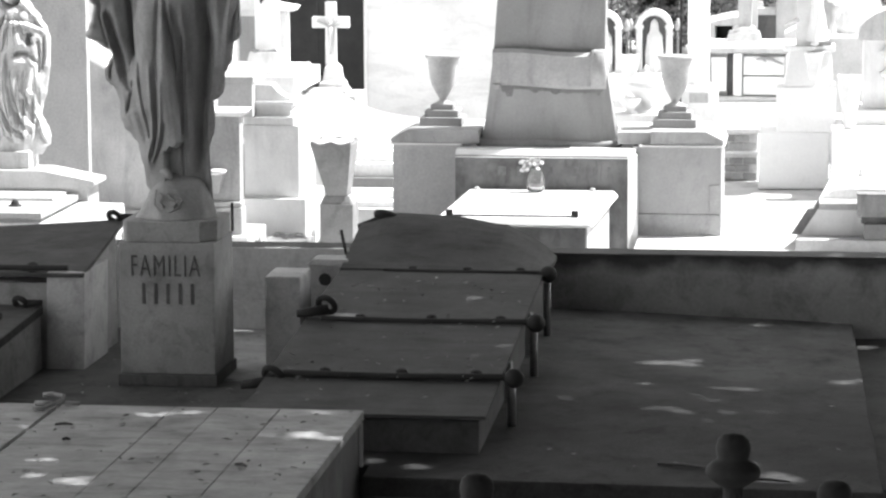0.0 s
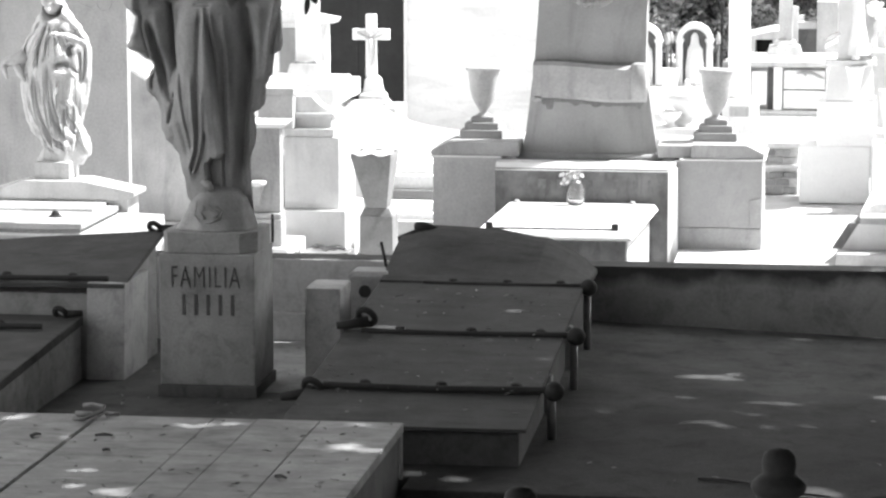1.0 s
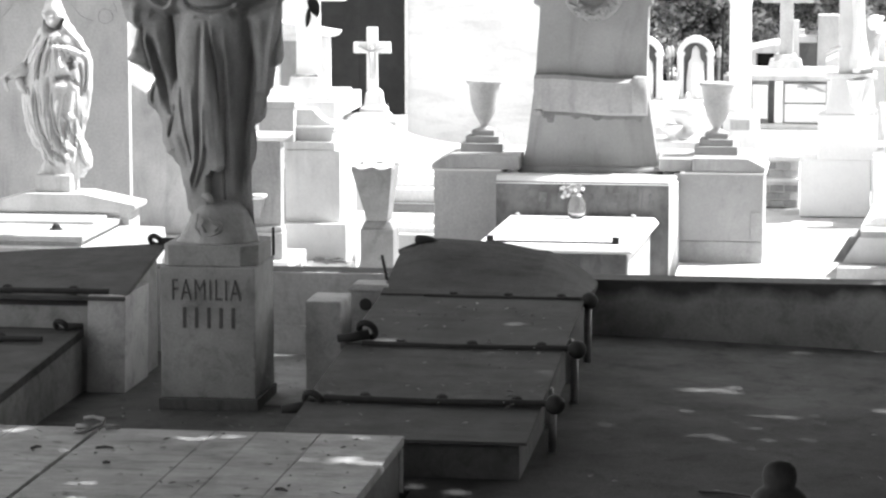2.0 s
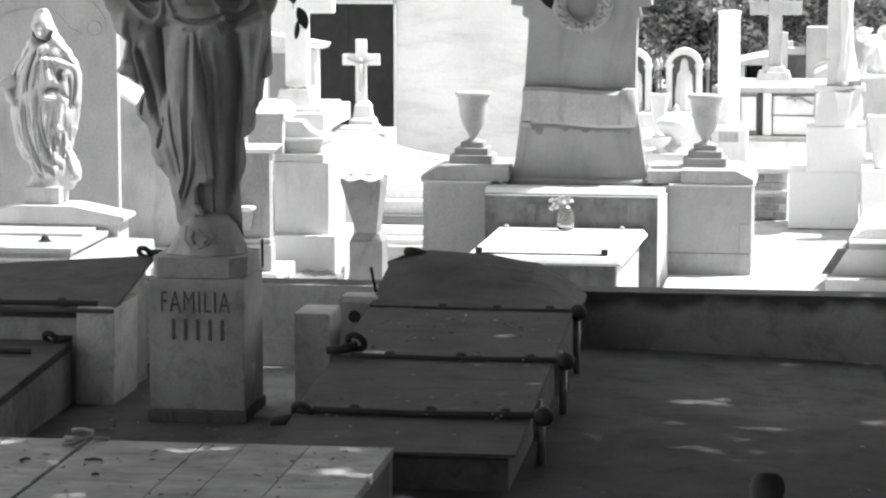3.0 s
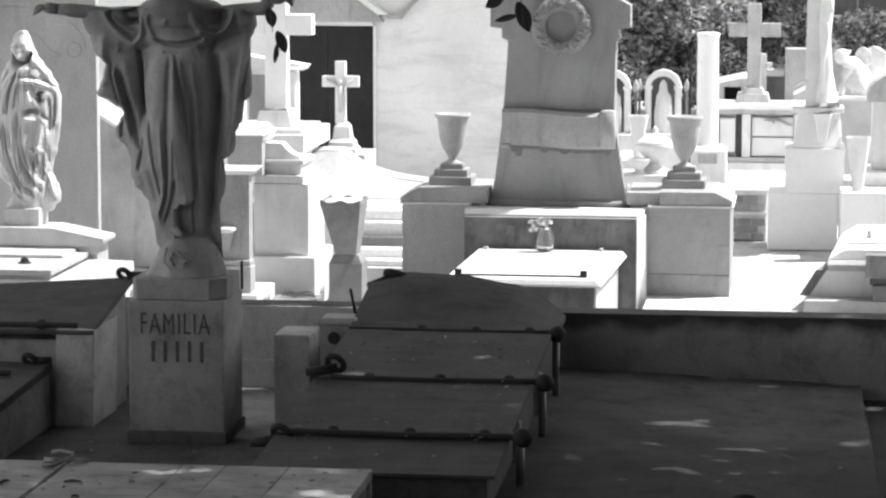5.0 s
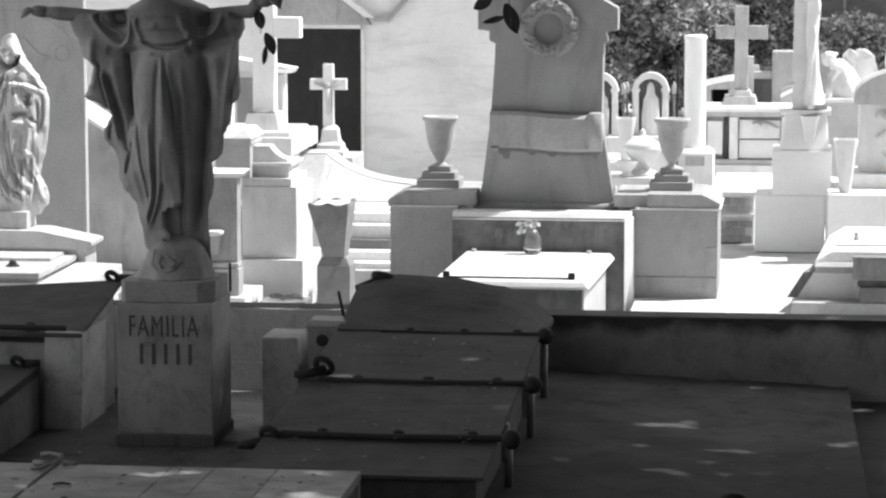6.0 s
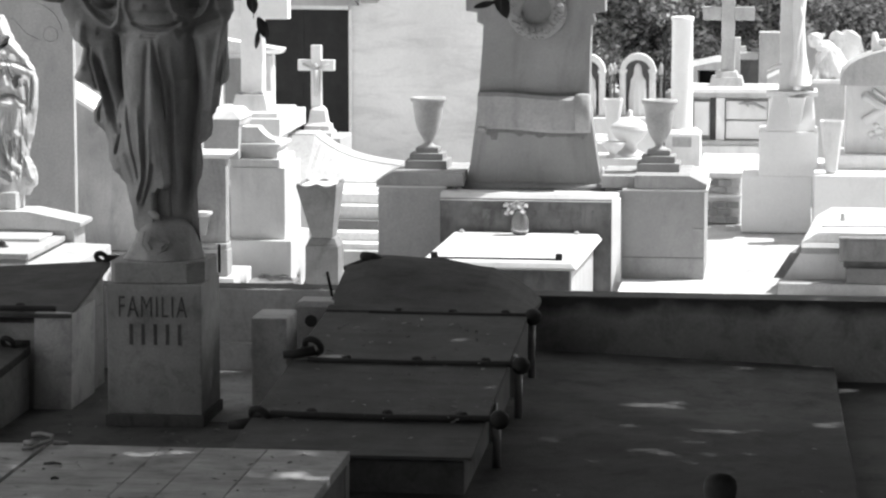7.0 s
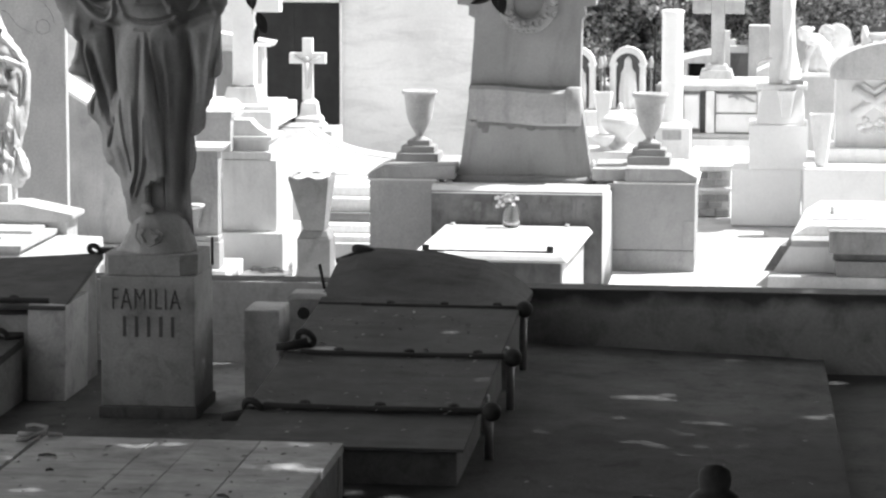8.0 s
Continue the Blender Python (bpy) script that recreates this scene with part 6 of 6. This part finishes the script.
def front_right_tomb():
    t = thing("stepped_slab_tomb", (0.7, 18.2, 0.0), "low white stepped tomb with moulded sides", "tomb")
    def skew(x0, z0, x1, z1, back, y0, y1, mat, name, bev=0.006):
        part(name, hexa([(x0, y0, z0), (2.3, y0, z0), (2.3, y1, z0), (x0 + back, y1, z0)], [(x1, y0 + 0.02, z1), (2.3, y0 + 0.02, z1), (2.3, y1, z1), (x1 + back, y1, z1)], bev), mat, t)

    skew(-0.06, 0.0, -0.05, 0.088, 0.13, 17.83, 19.4, SOFT_MARBLE, "kerb")
    # The tomb's cast shadow on its left, built as a dark flared block.
    skew(-0.085, 0.0885, 0.02, 0.255, 0.2, 18.07, 19.3, GRIME_AND_SHADE, "shadow_block")
    skew(-0.022, 0.089, 0.085, 0.256, 0.22, 18.05, 18.068, MARBLE, "end_panel", 0.002)
    skew(0.09, 0.2565, 0.095, 0.3, 0.14, 18.02, 19.4, OLD_MARBLE, "moulding")
    skew(0.088, 0.301, 0.092, 0.335, 0.15, 17.97, 19.45, MARBLE, "slab")
    skew(0.092, 0.336, 0.2, 0.4, 0.1, 17.99, 19.4, WHITE, "hipped_top")
    b = bmesh.new()
    tube(b, [(0.225, 18.245, 0.409), (0.5, 18.25, 0.413), (1.2, 18.26, 0.409)], 0.006, 6)
    part("lifting_rod", b, TABLET, t, "thin rod on the slab")
    part("knob", lathe(0.364, 18.616, 0.4005, [(0.016, 0.0), (0.02, 0.012), (0.012, 0.03), (0.018, 0.045), (0.004, 0.055)], 12), OLD_MARBLE, t, "small worn knob", True)
    f = thing("dark_front_tomb", (1.0, 17.9, 0.0885), "grey granite tomb end in shade beside the slab tomb", "tomb")
    part("foot", box(0.375, 2.2, 17.86, 17.965, 0.0885, 0.19, 0.006), GRANITE, f)
    part("joint", box(0.36, 2.2, 17.885, 17.964, 0.1905, 0.2355, 0.003), TOMB_DARK, f, "dark recessed joint")
    part("upper_body", box(0.332, 2.2, 17.85, 17.966, 0.236, 0.372, 0.006), GRIME_AND_SHADE, f)
    part("top", box(0.326, 2.2, 17.845, 17.967, 0.3725, 0.384, 0.003), GRIME_AND_SHADE, f)


front_right_tomb()


def far_ledge():
    t = thing("panelled_tomb", (-0.4, 26.3, 0.0), "long white marble tomb with recessed panels and pilasters", "tomb")
    part("base", box(-0.95, 0.4, 25.9, 26.6, 0.0, 0.2, 0.008), MARBLE, t)
    part("base_moulding", box(-0.92, 0.38, 25.94, 26.58, 0.201, 0.245, 0.012), OLD_MARBLE, t)
    part("body", box(-0.9, 0.35, 26.06, 26.55, 0.246, 0.64, 0.006), OLD_MARBLE, t)
    part("frieze", box(-0.94, 0.4, 25.98, 26.58, 0.641, 0.688, 0.008), OLD_MARBLE, t)
    part("cornice", box(-0.97, 0.45, 25.92, 26.62, 0.689, 0.728, 0.008), MARBLE, t)
    for x0, x1 in ((-0.9, -0.88), (-0.664, -0.586), (-0.19, -0.12), (0.2, 0.3)):
        part("pilaster", box(x0, x1, 25.97, 26.06, 0.246, 0.64, 0.004), MARBLE, t)
    part("panel", box(-0.87, -0.727, 26.0, 26.06, 0.29, 0.6, 0.006), MARBLE, t)
    part("dark_joint", box(-0.72, -0.668, 26.04, 26.06, 0.247, 0.635, 0.0), TOMB_DARK, t, "dark open joint")
    part("panel", box(-0.575, -0.198, 26.0, 26.06, 0.258, 0.426, 0.004), MARBLE, t)
    part("panel", box(-0.575, -0.198, 26.0, 26.06, 0.441, 0.61, 0.004), MARBLE, t)
    b = bmesh.new()
    tube(b, [(-0.46, 25.985, 0.585), (-0.4, 25.98, 0.597), (-0.32, 25.98, 0.59), (-0.25, 25.985, 0.555), (-0.21, 25.985, 0.54)], [0.006, 0.016, 0.012, 0.012, 0.005], 8)
    tube(b, [(-0.41, 25.98, 0.6), (-0.38, 25.975, 0.58), (-0.37, 25.98, 0.56)], [0.012, 0.012, 0.004], 8)
    part("carved_sprig", b, TABLET, t, "carved leaf sprig", True)
    s = thing("white_step_tomb", (-0.5, 24.4, 0.0), "low white slab tomb in full sun", "tomb")
    part("block", box(-0.95, 0.3, 23.6, 25.3, 0.0, 0.12, 0.006), WHITE, s)
    part("slab", box(-0.75, 0.25, 23.8, 25.2, 0.121, 0.2, 0.006), WHITE, s)
    c = latin_cross("grey_stone_cross", -0.572, 26.35, 0.86, 1.64, 0.062, 1.395, 0.062, -0.81, -0.33, 0.12, CEMENT, "grey stone cross on a stepped foot")
    part("foot", frustum(-0.74, -0.42, 26.22, 26.6, 0.729, 0.81, 0.02), OLD_MARBLE, c)
    part("foot", frustum(-0.68, -0.47, 26.28, 26.55, 0.811, 0.859, 0.02), OLD_MARBLE, c)


far_ledge()


def far_tombs():
    t = thing("far_gabled_tomb", (-0.8, 29.3, 0.0), "far pale tomb house with a dark opening", "tomb")
    part("wall", box(-0.99, -0.93, 29.0, 30.0, 0.0, 0.69, 0.01), OLD_MARBLE, t)
    part("wall", box(-0.755, -0.57, 29.0, 30.0, 0.0, 0.69, 0.01), OLD_MARBLE, t)
    part("back_wall", box(-0.929, -0.756, 29.5, 30.0, 0.0, 0.69, 0.0), DOORWAY, t, "dark inside of the opening")
    part("roof", front([(-1.02, 0.691), (-0.55, 0.691), (-0.55, 0.79), (-0.78, 0.775), (-1.02, 0.72)], 28.95, 30.05, 0.005), CEMENT, t)
    t = thing("far_headstone", (-0.2, 29.3, 0.0), "far tall grey headstone with a flat top", "gravestone")
    part("slab", front([(-0.316, 0.0), (-0.06, 0.0), (-0.06, 1.02), (-0.1, 1.02), (-0.1, 1.07), (-0.316, 1.07)], 29.2, 29.5, 0.015), CEMENT, t)
    part("arm", box(-0.54, -0.317, 29.22, 29.45, 0.785, 0.855, 0.01), CEMENT, t)
    t = thing("far_headstone", (-0.4, 30.0, 0.0), "far dark weathered headstone", "gravestone")
    part("slab", box(-0.6, -0.3, 29.9, 30.1, 0.0, 0.82, 0.02), TOMB_DARK, t)
    t = latin_cross("far_cross", -0.53, 28.6, 0.0, 1.05, 0.035, 0.93, 0.03, -0.63, -0.44, 0.1, SOFT_MARBLE, "far pale marble cross behind the tombs")
    t = thing("far_white_tomb", (-0.1, 28.0, 0.0), "far white tomb with a sloped top", "tomb")
    part("block", front([(-0.22, 0.0), (-0.04, 0.0), (-0.04, 0.77), (-0.07, 0.765), (-0.22, 0.69)], 27.8, 28.4, 0.01), OLD_MARBLE, t)


far_tombs()


def angel():
    X, Y = 0.3, 23.1
    t = thing("angel_pedestal", (X, Y, 0.0), "pale marble pedestal below an angel", "pedestal")
    part("block", box(X - 0.16, X + 0.32, Y - 0.15, Y + 0.3, 0.0, 1.0, 0.008), OLD_MARBLE, t)
    part("cap", box(X - 0.2, X + 0.36, Y - 0.19, Y + 0.34, 1.001, 1.03, 0.006), MARBLE, t)
    bm = bmesh.new()
    # lap and folded legs under a lumpy robe, then the leaning trunk
    draped(bm, X + 0.075, Y, 1.03, [(0.0, 0.13, 0.15, 0.11), (0.05, 0.13, 0.16, 0.12), (0.1, 0.1, 0.14, 0.11), (0.16, 0.08, 0.11, 0.09), (0.22, 0.085, 0.1, 0.08), (0.27, 0.09, 0.07, 0.07), (0.31, 0.05, 0.04, 0.05)], [(9, 0.07, 0.8, 5.0), (5, 0.07, 1.0, -3.0)], 36, 70, -0.3, 1.7)
    tube(bm, [(X + 0.0, Y - 0.03, 1.27), (X - 0.06, Y - 0.04, 1.3), (X - 0.09, Y - 0.05, 1.32)], [0.07, 0.042, 0.03], 12)
    ball(bm, (X - 0.105, Y - 0.06, 1.335), (0.05, 0.052, 0.056))
    ball(bm, (X - 0.092, Y - 0.045, 1.362), (0.058, 0.06, 0.044))
    for k in range(7):
        ball(bm, (X - 0.145 + 0.018 * k, Y - 0.075 + 0.004 * k, 1.365 + 0.02 * math.sin(k * 1.4)), (0.018, 0.016, 0.017), 8, 6)
    tube(bm, [(X - 0.02, Y - 0.08, 1.27), (X - 0.07, Y - 0.11, 1.2), (X - 0.09, Y - 0.12, 1.1), (X - 0.105, Y - 0.1, 0.98)], [0.042, 0.036, 0.028, 0.018], 10)
    tube(bm, [(X + 0.02, Y - 0.09, 1.3), (X - 0.03, Y - 0.12, 1.275), (X - 0.09, Y - 0.12, 1.285)], [0.036, 0.03, 0.02], 10)
    # two raised wings, each a curved blade with rows of feathers
    for wx, wz, wide, high, back in ((0.075, 1.33, 0.075, 0.085, 0.05), (0.17, 1.29, 0.13, 0.13, 0.1)):
        ball(bm, (X + wx, Y + back, wz), (wide * 0.9, 0.03, high))
        for k in range(7):
            f = k / 6
            r = 0.45 + 0.55 * f
            tube(bm, [(X + wx - wide * 0.75 * r, Y + back - 0.02, wz + high * (0.1 + 0.3 * f)), (X + wx - wide * 0.1, Y + back - 0.03, wz + high * 0.98 * r), (X + wx + wide * 0.72 * r, Y + back - 0.025, wz + high * 0.55 * r), (X + wx + wide * r, Y + back - 0.01, wz - high * 0.5)], [0.006, 0.011, 0.011, 0.005], 6)
    tagged(part("angel_statue", bm, MARBLE, None, "white marble kneeling winged angel statue", True), "", "statue")


angel()


# ---- greenery ----
def open_to_sun(p, gaps):
    """Whether a leaf at p would close one of the crown's gaps towards the sun."""
    for gx, gy, gz, width in gaps:
        d = p - Vector((gx, gy, gz))
        d -= SUN * d.dot(SUN)
        if math.hypot(d.x, 1.8 * d.y, d.z) < width:
            return True
    return False


def leaves(bm, centre, size, count, leaf, rng, gaps=()):
    """Small bent leaves scattered through a lumpy volume."""
    c = Vector(centre)
    for k in range(count):
        d = Vector((rng.gauss(0, 1), rng.gauss(0, 1), rng.gauss(0, 1))).normalized()
        r = rng.uniform(0.35, 1.0) ** 0.6
        lump = 1 + 0.45 * noise.noise(d * 2.2 + c)
        p = c + Vector((d.x * size[0], d.y * size[1], d.z * size[2])) * r * lump
        if gaps and open_to_sun(p, gaps):
            continue
        u = Vector((rng.uniform(-1, 1), rng.uniform(-1, 1), rng.uniform(-0.8, 0.6))).normalized()
        w = u.orthogonal().normalized()
        w = (w + u.cross(w) * rng.uniform(-1, 1)).normalized()
        s = leaf * rng.uniform(0.6, 1.3)
        n = u.cross(w) * s * 0.15
        a, b1, b2, e = bm.verts.new(p - u * s * 0.5), bm.verts.new(p + w * s * 0.28 + n), bm.verts.new(p - w * s * 0.28 + n), bm.verts.new(p + u * s * 0.5)
        bm.faces.new((a, b1, e))
        bm.faces.new((a, e, b2))
    return bm


def tree(name, x, y, height, crown, count, leaf, label, seed, material, z0=0.0, clumps=9, spread=0.55):
    rng = random.Random(seed)
    t = thing(name, (x, y, z0), label, "tree")
    bm = bmesh.new()
    tube(bm, [(x, y, z0 - 0.05), (x + 0.05, y, z0 + height * 0.3), (x, y + 0.05, z0 + height * 0.55), (x + 0.05, y, z0 + height * 0.9)], [height * 0.035, height * 0.028, height * 0.02, height * 0.008], 12)
    cl = []
    for k in range(clumps):
        a = 2 * math.pi * k / clumps + rng.uniform(-0.4, 0.4)
        rr = rng.uniform(0.25, 0.85)
        p = Vector((x + crown[0] * rr * math.cos(a), y + crown[1] * rr * math.sin(a), z0 + height - crown[2] + crown[2] * rng.uniform(-0.6, 0.75)))
        cl.append(p)
        tube(bm, [(x, y, z0 + height * 0.35), Vector((x, y, z0 + height * 0.5)).lerp(p, 0.5) + Vector((0, 0, 0.1)), p], [height * 0.016, height * 0.01, height * 0.004], 8)
    part("trunk", bm, BARK, t, "rough bark", True)
    bm = bmesh.new()
    for p in cl:
        leaves(bm, p, (crown[0] * spread, crown[1] * spread, crown[2] * spread), count // clumps, leaf, rng)
    part("crown", bm, material, t, "dense small leaves")


for k, (x, y, h, cr) in enumerate(((-2.2, 33.0, 3.2, 1.5), (-0.7, 34.5, 3.0, 1.4), (-0.2, 33.0, 2.7, 1.0), (1.7, 35.0, 3.2, 1.5), (-3.6, 35.5, 3.6, 1.6), (3.2, 34.0, 3.0, 1.5), (-1.5, 32.4, 1.9, 0.9), (-2.5, 32.2, 1.9, 0.9))):
    tree("garden_tree", x, y, h, (cr, cr, h * 0.48), 19000, 0.075, "dense dark leafy garden tree behind the graves", 20 + k, LEAF_FAR, 0.0, 44, 0.27)
t = thing("far_shed", (0.9, 32.2, 0.0), "far dark open shed with a pale rail", "shed")
part("wall", box(0.05, 2.6, 32.0, 33.0, 0.0, 1.9, 0.01), BLACK_CEMENT, t)
part("rail", box(0.05, 0.41, 31.94, 31.98, 1.28, 1.305, 0.003), OLD_MARBLE, t)
part("post", box(0.44, 0.46, 31.93, 31.97, 0.0, 1.9, 0.003), GRANITE, t)
part("ledge", box(0.05, 0.36, 31.7, 31.95, 0.0, 1.13, 0.01), CEMENT, t, "pale rendered plinth")
tree("low_bush", 0.62, 30.9, 1.32, (0.38, 0.3, 0.4), 3600, 0.07, "low leafy bush in front of the shed", 51, LEAF_BUSH, 0.0, 12)
setting("wall_behind", box(-14.3, 12, -5.3, -5.0, -0.38, 4.2, 0.02), CEMENT, "plain grey wall closing the plot behind", "wall")
setting("wall_side", box(-14.3, -14.0, -4.99, 8.5, -0.38, 0.8, 0.02), CEMENT, "plain grey wall closing the plot at the side", "wall")
# Added out of view to cut the light reaching the plot's right side.
setting("unseen_wall_right", box(3.0, 3.3, -4.99, 14.7, -0.38, 4.7, 0.02), CEMENT, "added wall, out of view, that blocks light from the right", "wall")
setting("far_wall", box(-40, 40, 41, 41.4, 0, 3.2, 0.02), CEMENT, "plain grey wall closing the cemetery", "wall")


# the tree that shades the plot, rooted beside it
def shade_tree():
    rng = random.Random(77)
    # gaps in the crown, by the spots of sun that they let down on slab, plates, lid and wall
    over_slab = [(-0.49, 14.63), (-0.24, 14.45), (-0.08, 14.78), (0.1, 14.66), (0.2, 14.66), (-0.74, 13.28), (-0.61, 13.34), (-0.77, 12.75), (-0.35, 12.76), (-1.08, 12.45), (-0.38, 12.23), (0.04, 13.06), (0.36, 14.52), (0.34, 14.1), (-1.66, 11.17), (-1.47, 11.14), (-1.31, 11.14)]
    over_plates = [(-3.33, 11.03), (-3.14, 10.39), (-2.91, 10.48), (-2.77, 10.46), (-2.77, 10.14), (-2.92, 9.83), (-2.6, 9.73), (-2.2, 9.74), (-2.48, 10.99), (-2.67, 10.88), (-1.98, 11.03), (-1.86, 10.99), (-1.89, 9.82), (-1.9, 10.24), (-2.04, 10.6), (-1.92, 10.58), (-2.4, 10.13), (-3.35, 10.93), (-3.23, 10.79), (-3.0, 10.63), (-3.0, 10.27), (-2.68, 10.4), (-2.36, 10.44), (-1.82, 10.56), (-2.7, 9.81), (-2.85, 10.07)]
    over_lid = [(-1.38, 14.27), (-1.56, 13.32), (-1.33, 12.42), (-1.42, 12.25), (-1.98, 11.6), (-2.12, 12.9)]
    gaps = [(u, w, 0.1, 0.14) for u, w in over_slab] + [(u, w, 0.33, 0.12) for u, w in over_plates] + [(u, w, 0.4, 0.115) for u, w in over_lid] + [(-2.8, 14.72, 0.4, 0.16), (-2.55, 14.72, 0.4, 0.15)]
    x, y = 6.5, 8.5
    t = thing("shade_tree", (x, y, -0.38), "broad leafy shade tree spreading over the plot", "tree")
    bm = bmesh.new()
    tube(bm, [(x, y, -0.45), (x - 0.1, y, 1.5), (x, y + 0.1, 3.6), (x - 0.2, y, 5.2)], [0.42, 0.34, 0.3, 0.2], 16)
    clumps = []
    for i in range(15):
        for j in range(15):
            cx = -3.2 + i * 1.0 + rng.uniform(-0.35, 0.35)
            cy = -2.8 + j * 1.5 + rng.uniform(-0.4, 0.4)
            if cy > 16.5:
                cy = 16.5 - rng.uniform(0, 0.5)
            if cx > -2.6 or cy > 9:
                clumps.append(Vector((cx, cy, 6.4 + rng.uniform(-0.6, 0.9))))
    low = []
    for i in range(11):
        for j in range(8):
            low.append(Vector((-6.2 + i * 1.4 + rng.uniform(-0.4, 0.4), -1.3 + j * 1.6 + rng.uniform(-0.4, 0.4), 4.7 + rng.uniform(-0.35, 0.5))))
    low += [Vector((-1.1, 14.7, 5.5)), Vector((-1.35, 14.5, 5.0)), Vector((-0.65, 15.0, 6.4)), Vector((-2.0, 14.3, 5.2)), Vector((-1.8, 13.8, 5.4)), Vector((-0.15, 11.85, 5.0)), Vector((-0.5, 11.7, 5.3))]
    low = [p for p in low if p.x > -3.3]
    for p in clumps[::5] + low[::4]:
        m = Vector((x - 0.2, y, 4.6)).lerp(p, 0.5) + Vector((0, 0, 0.5))
        tube(bm, [(x - 0.1, y, 4.3), m, p], [0.14, 0.08, 0.03], 8)
    part("trunk", bm, BARK, t, "thick rough bark", True)
    bm = bmesh.new()
    for p in clumps:
        leaves(bm, p, (1.0, 1.2, 0.75), 980, 0.27, rng, gaps if p.y > 9 else ())
    for p in low:
        leaves(bm, p, (1.1, 1.2, 0.5), 400, 0.36, rng, gaps if p.y > 8 else ())
    part("crown", bm, LEAF, t, "broad spreading crown of leaves")
    # two long drooping twigs whose last leaves hang into view
    for (tx, ty), low, blades in (((-1.165, 5.94), 2.39, ((0.0, -0.005, 0.042, 0.024, -80), (0.022, -0.056, 0.05, 0.024, -72), (0.012, -0.082, 0.042, 0.012, -100))),
                                  ((-0.625, 5.94), 2.41, ((0.002, -0.018, 0.068, 0.032, -70), (-0.028, -0.026, 0.05, 0.014, 195), (-0.052, 0.012, 0.05, 0.026, 215)))):
        b = bmesh.new()
        tube(b, [(tx + 0.12, ty - 0.1, 4.75), (tx + 0.05, ty - 0.03, 3.6), (tx - 0.004, ty, low + 0.05), (tx + 0.004, ty, low - 0.04)], [0.006, 0.004, 0.0015, 0.001], 6)
        twig = part("drooping_twig", b, BARK, t, "thin bare drooping twig")
        for dx, dz, ln, wd, turn in blades:
            b = bmesh.new()
            w = radians(turn)
            u, v = Vector((math.cos(w), 0.25, math.sin(w))), Vector((-math.sin(w), 0.1, math.cos(w)))
            c = Vector((tx + dx, ty, low + dz))
            rows = []
            for q in range(9):
                f = q / 8
                h = wd * 0.5 * math.sin(math.pi * min(1.0, f * 0.96 + 0.03)) ** 0.7
                mid = c + u * ln * (f - 0.4) + Vector((0, 0.006 * math.sin(f * 3), 0))
                rows.append([b.verts.new(mid + v * h + Vector((0, -0.003, 0))), b.verts.new(mid), b.verts.new(mid - v * h + Vector((0, -0.003, 0)))])
            for p, q in zip(rows, rows[1:]):
                b.faces.new((p[0], p[1], q[1], q[0]))
                b.faces.new((p[1], p[2], q[2], q[1]))
            bmesh.ops.solidify(b, geom=b.faces[:], thickness=0.0006)
            part("leaf", b, LEAF, twig)


shade_tree()
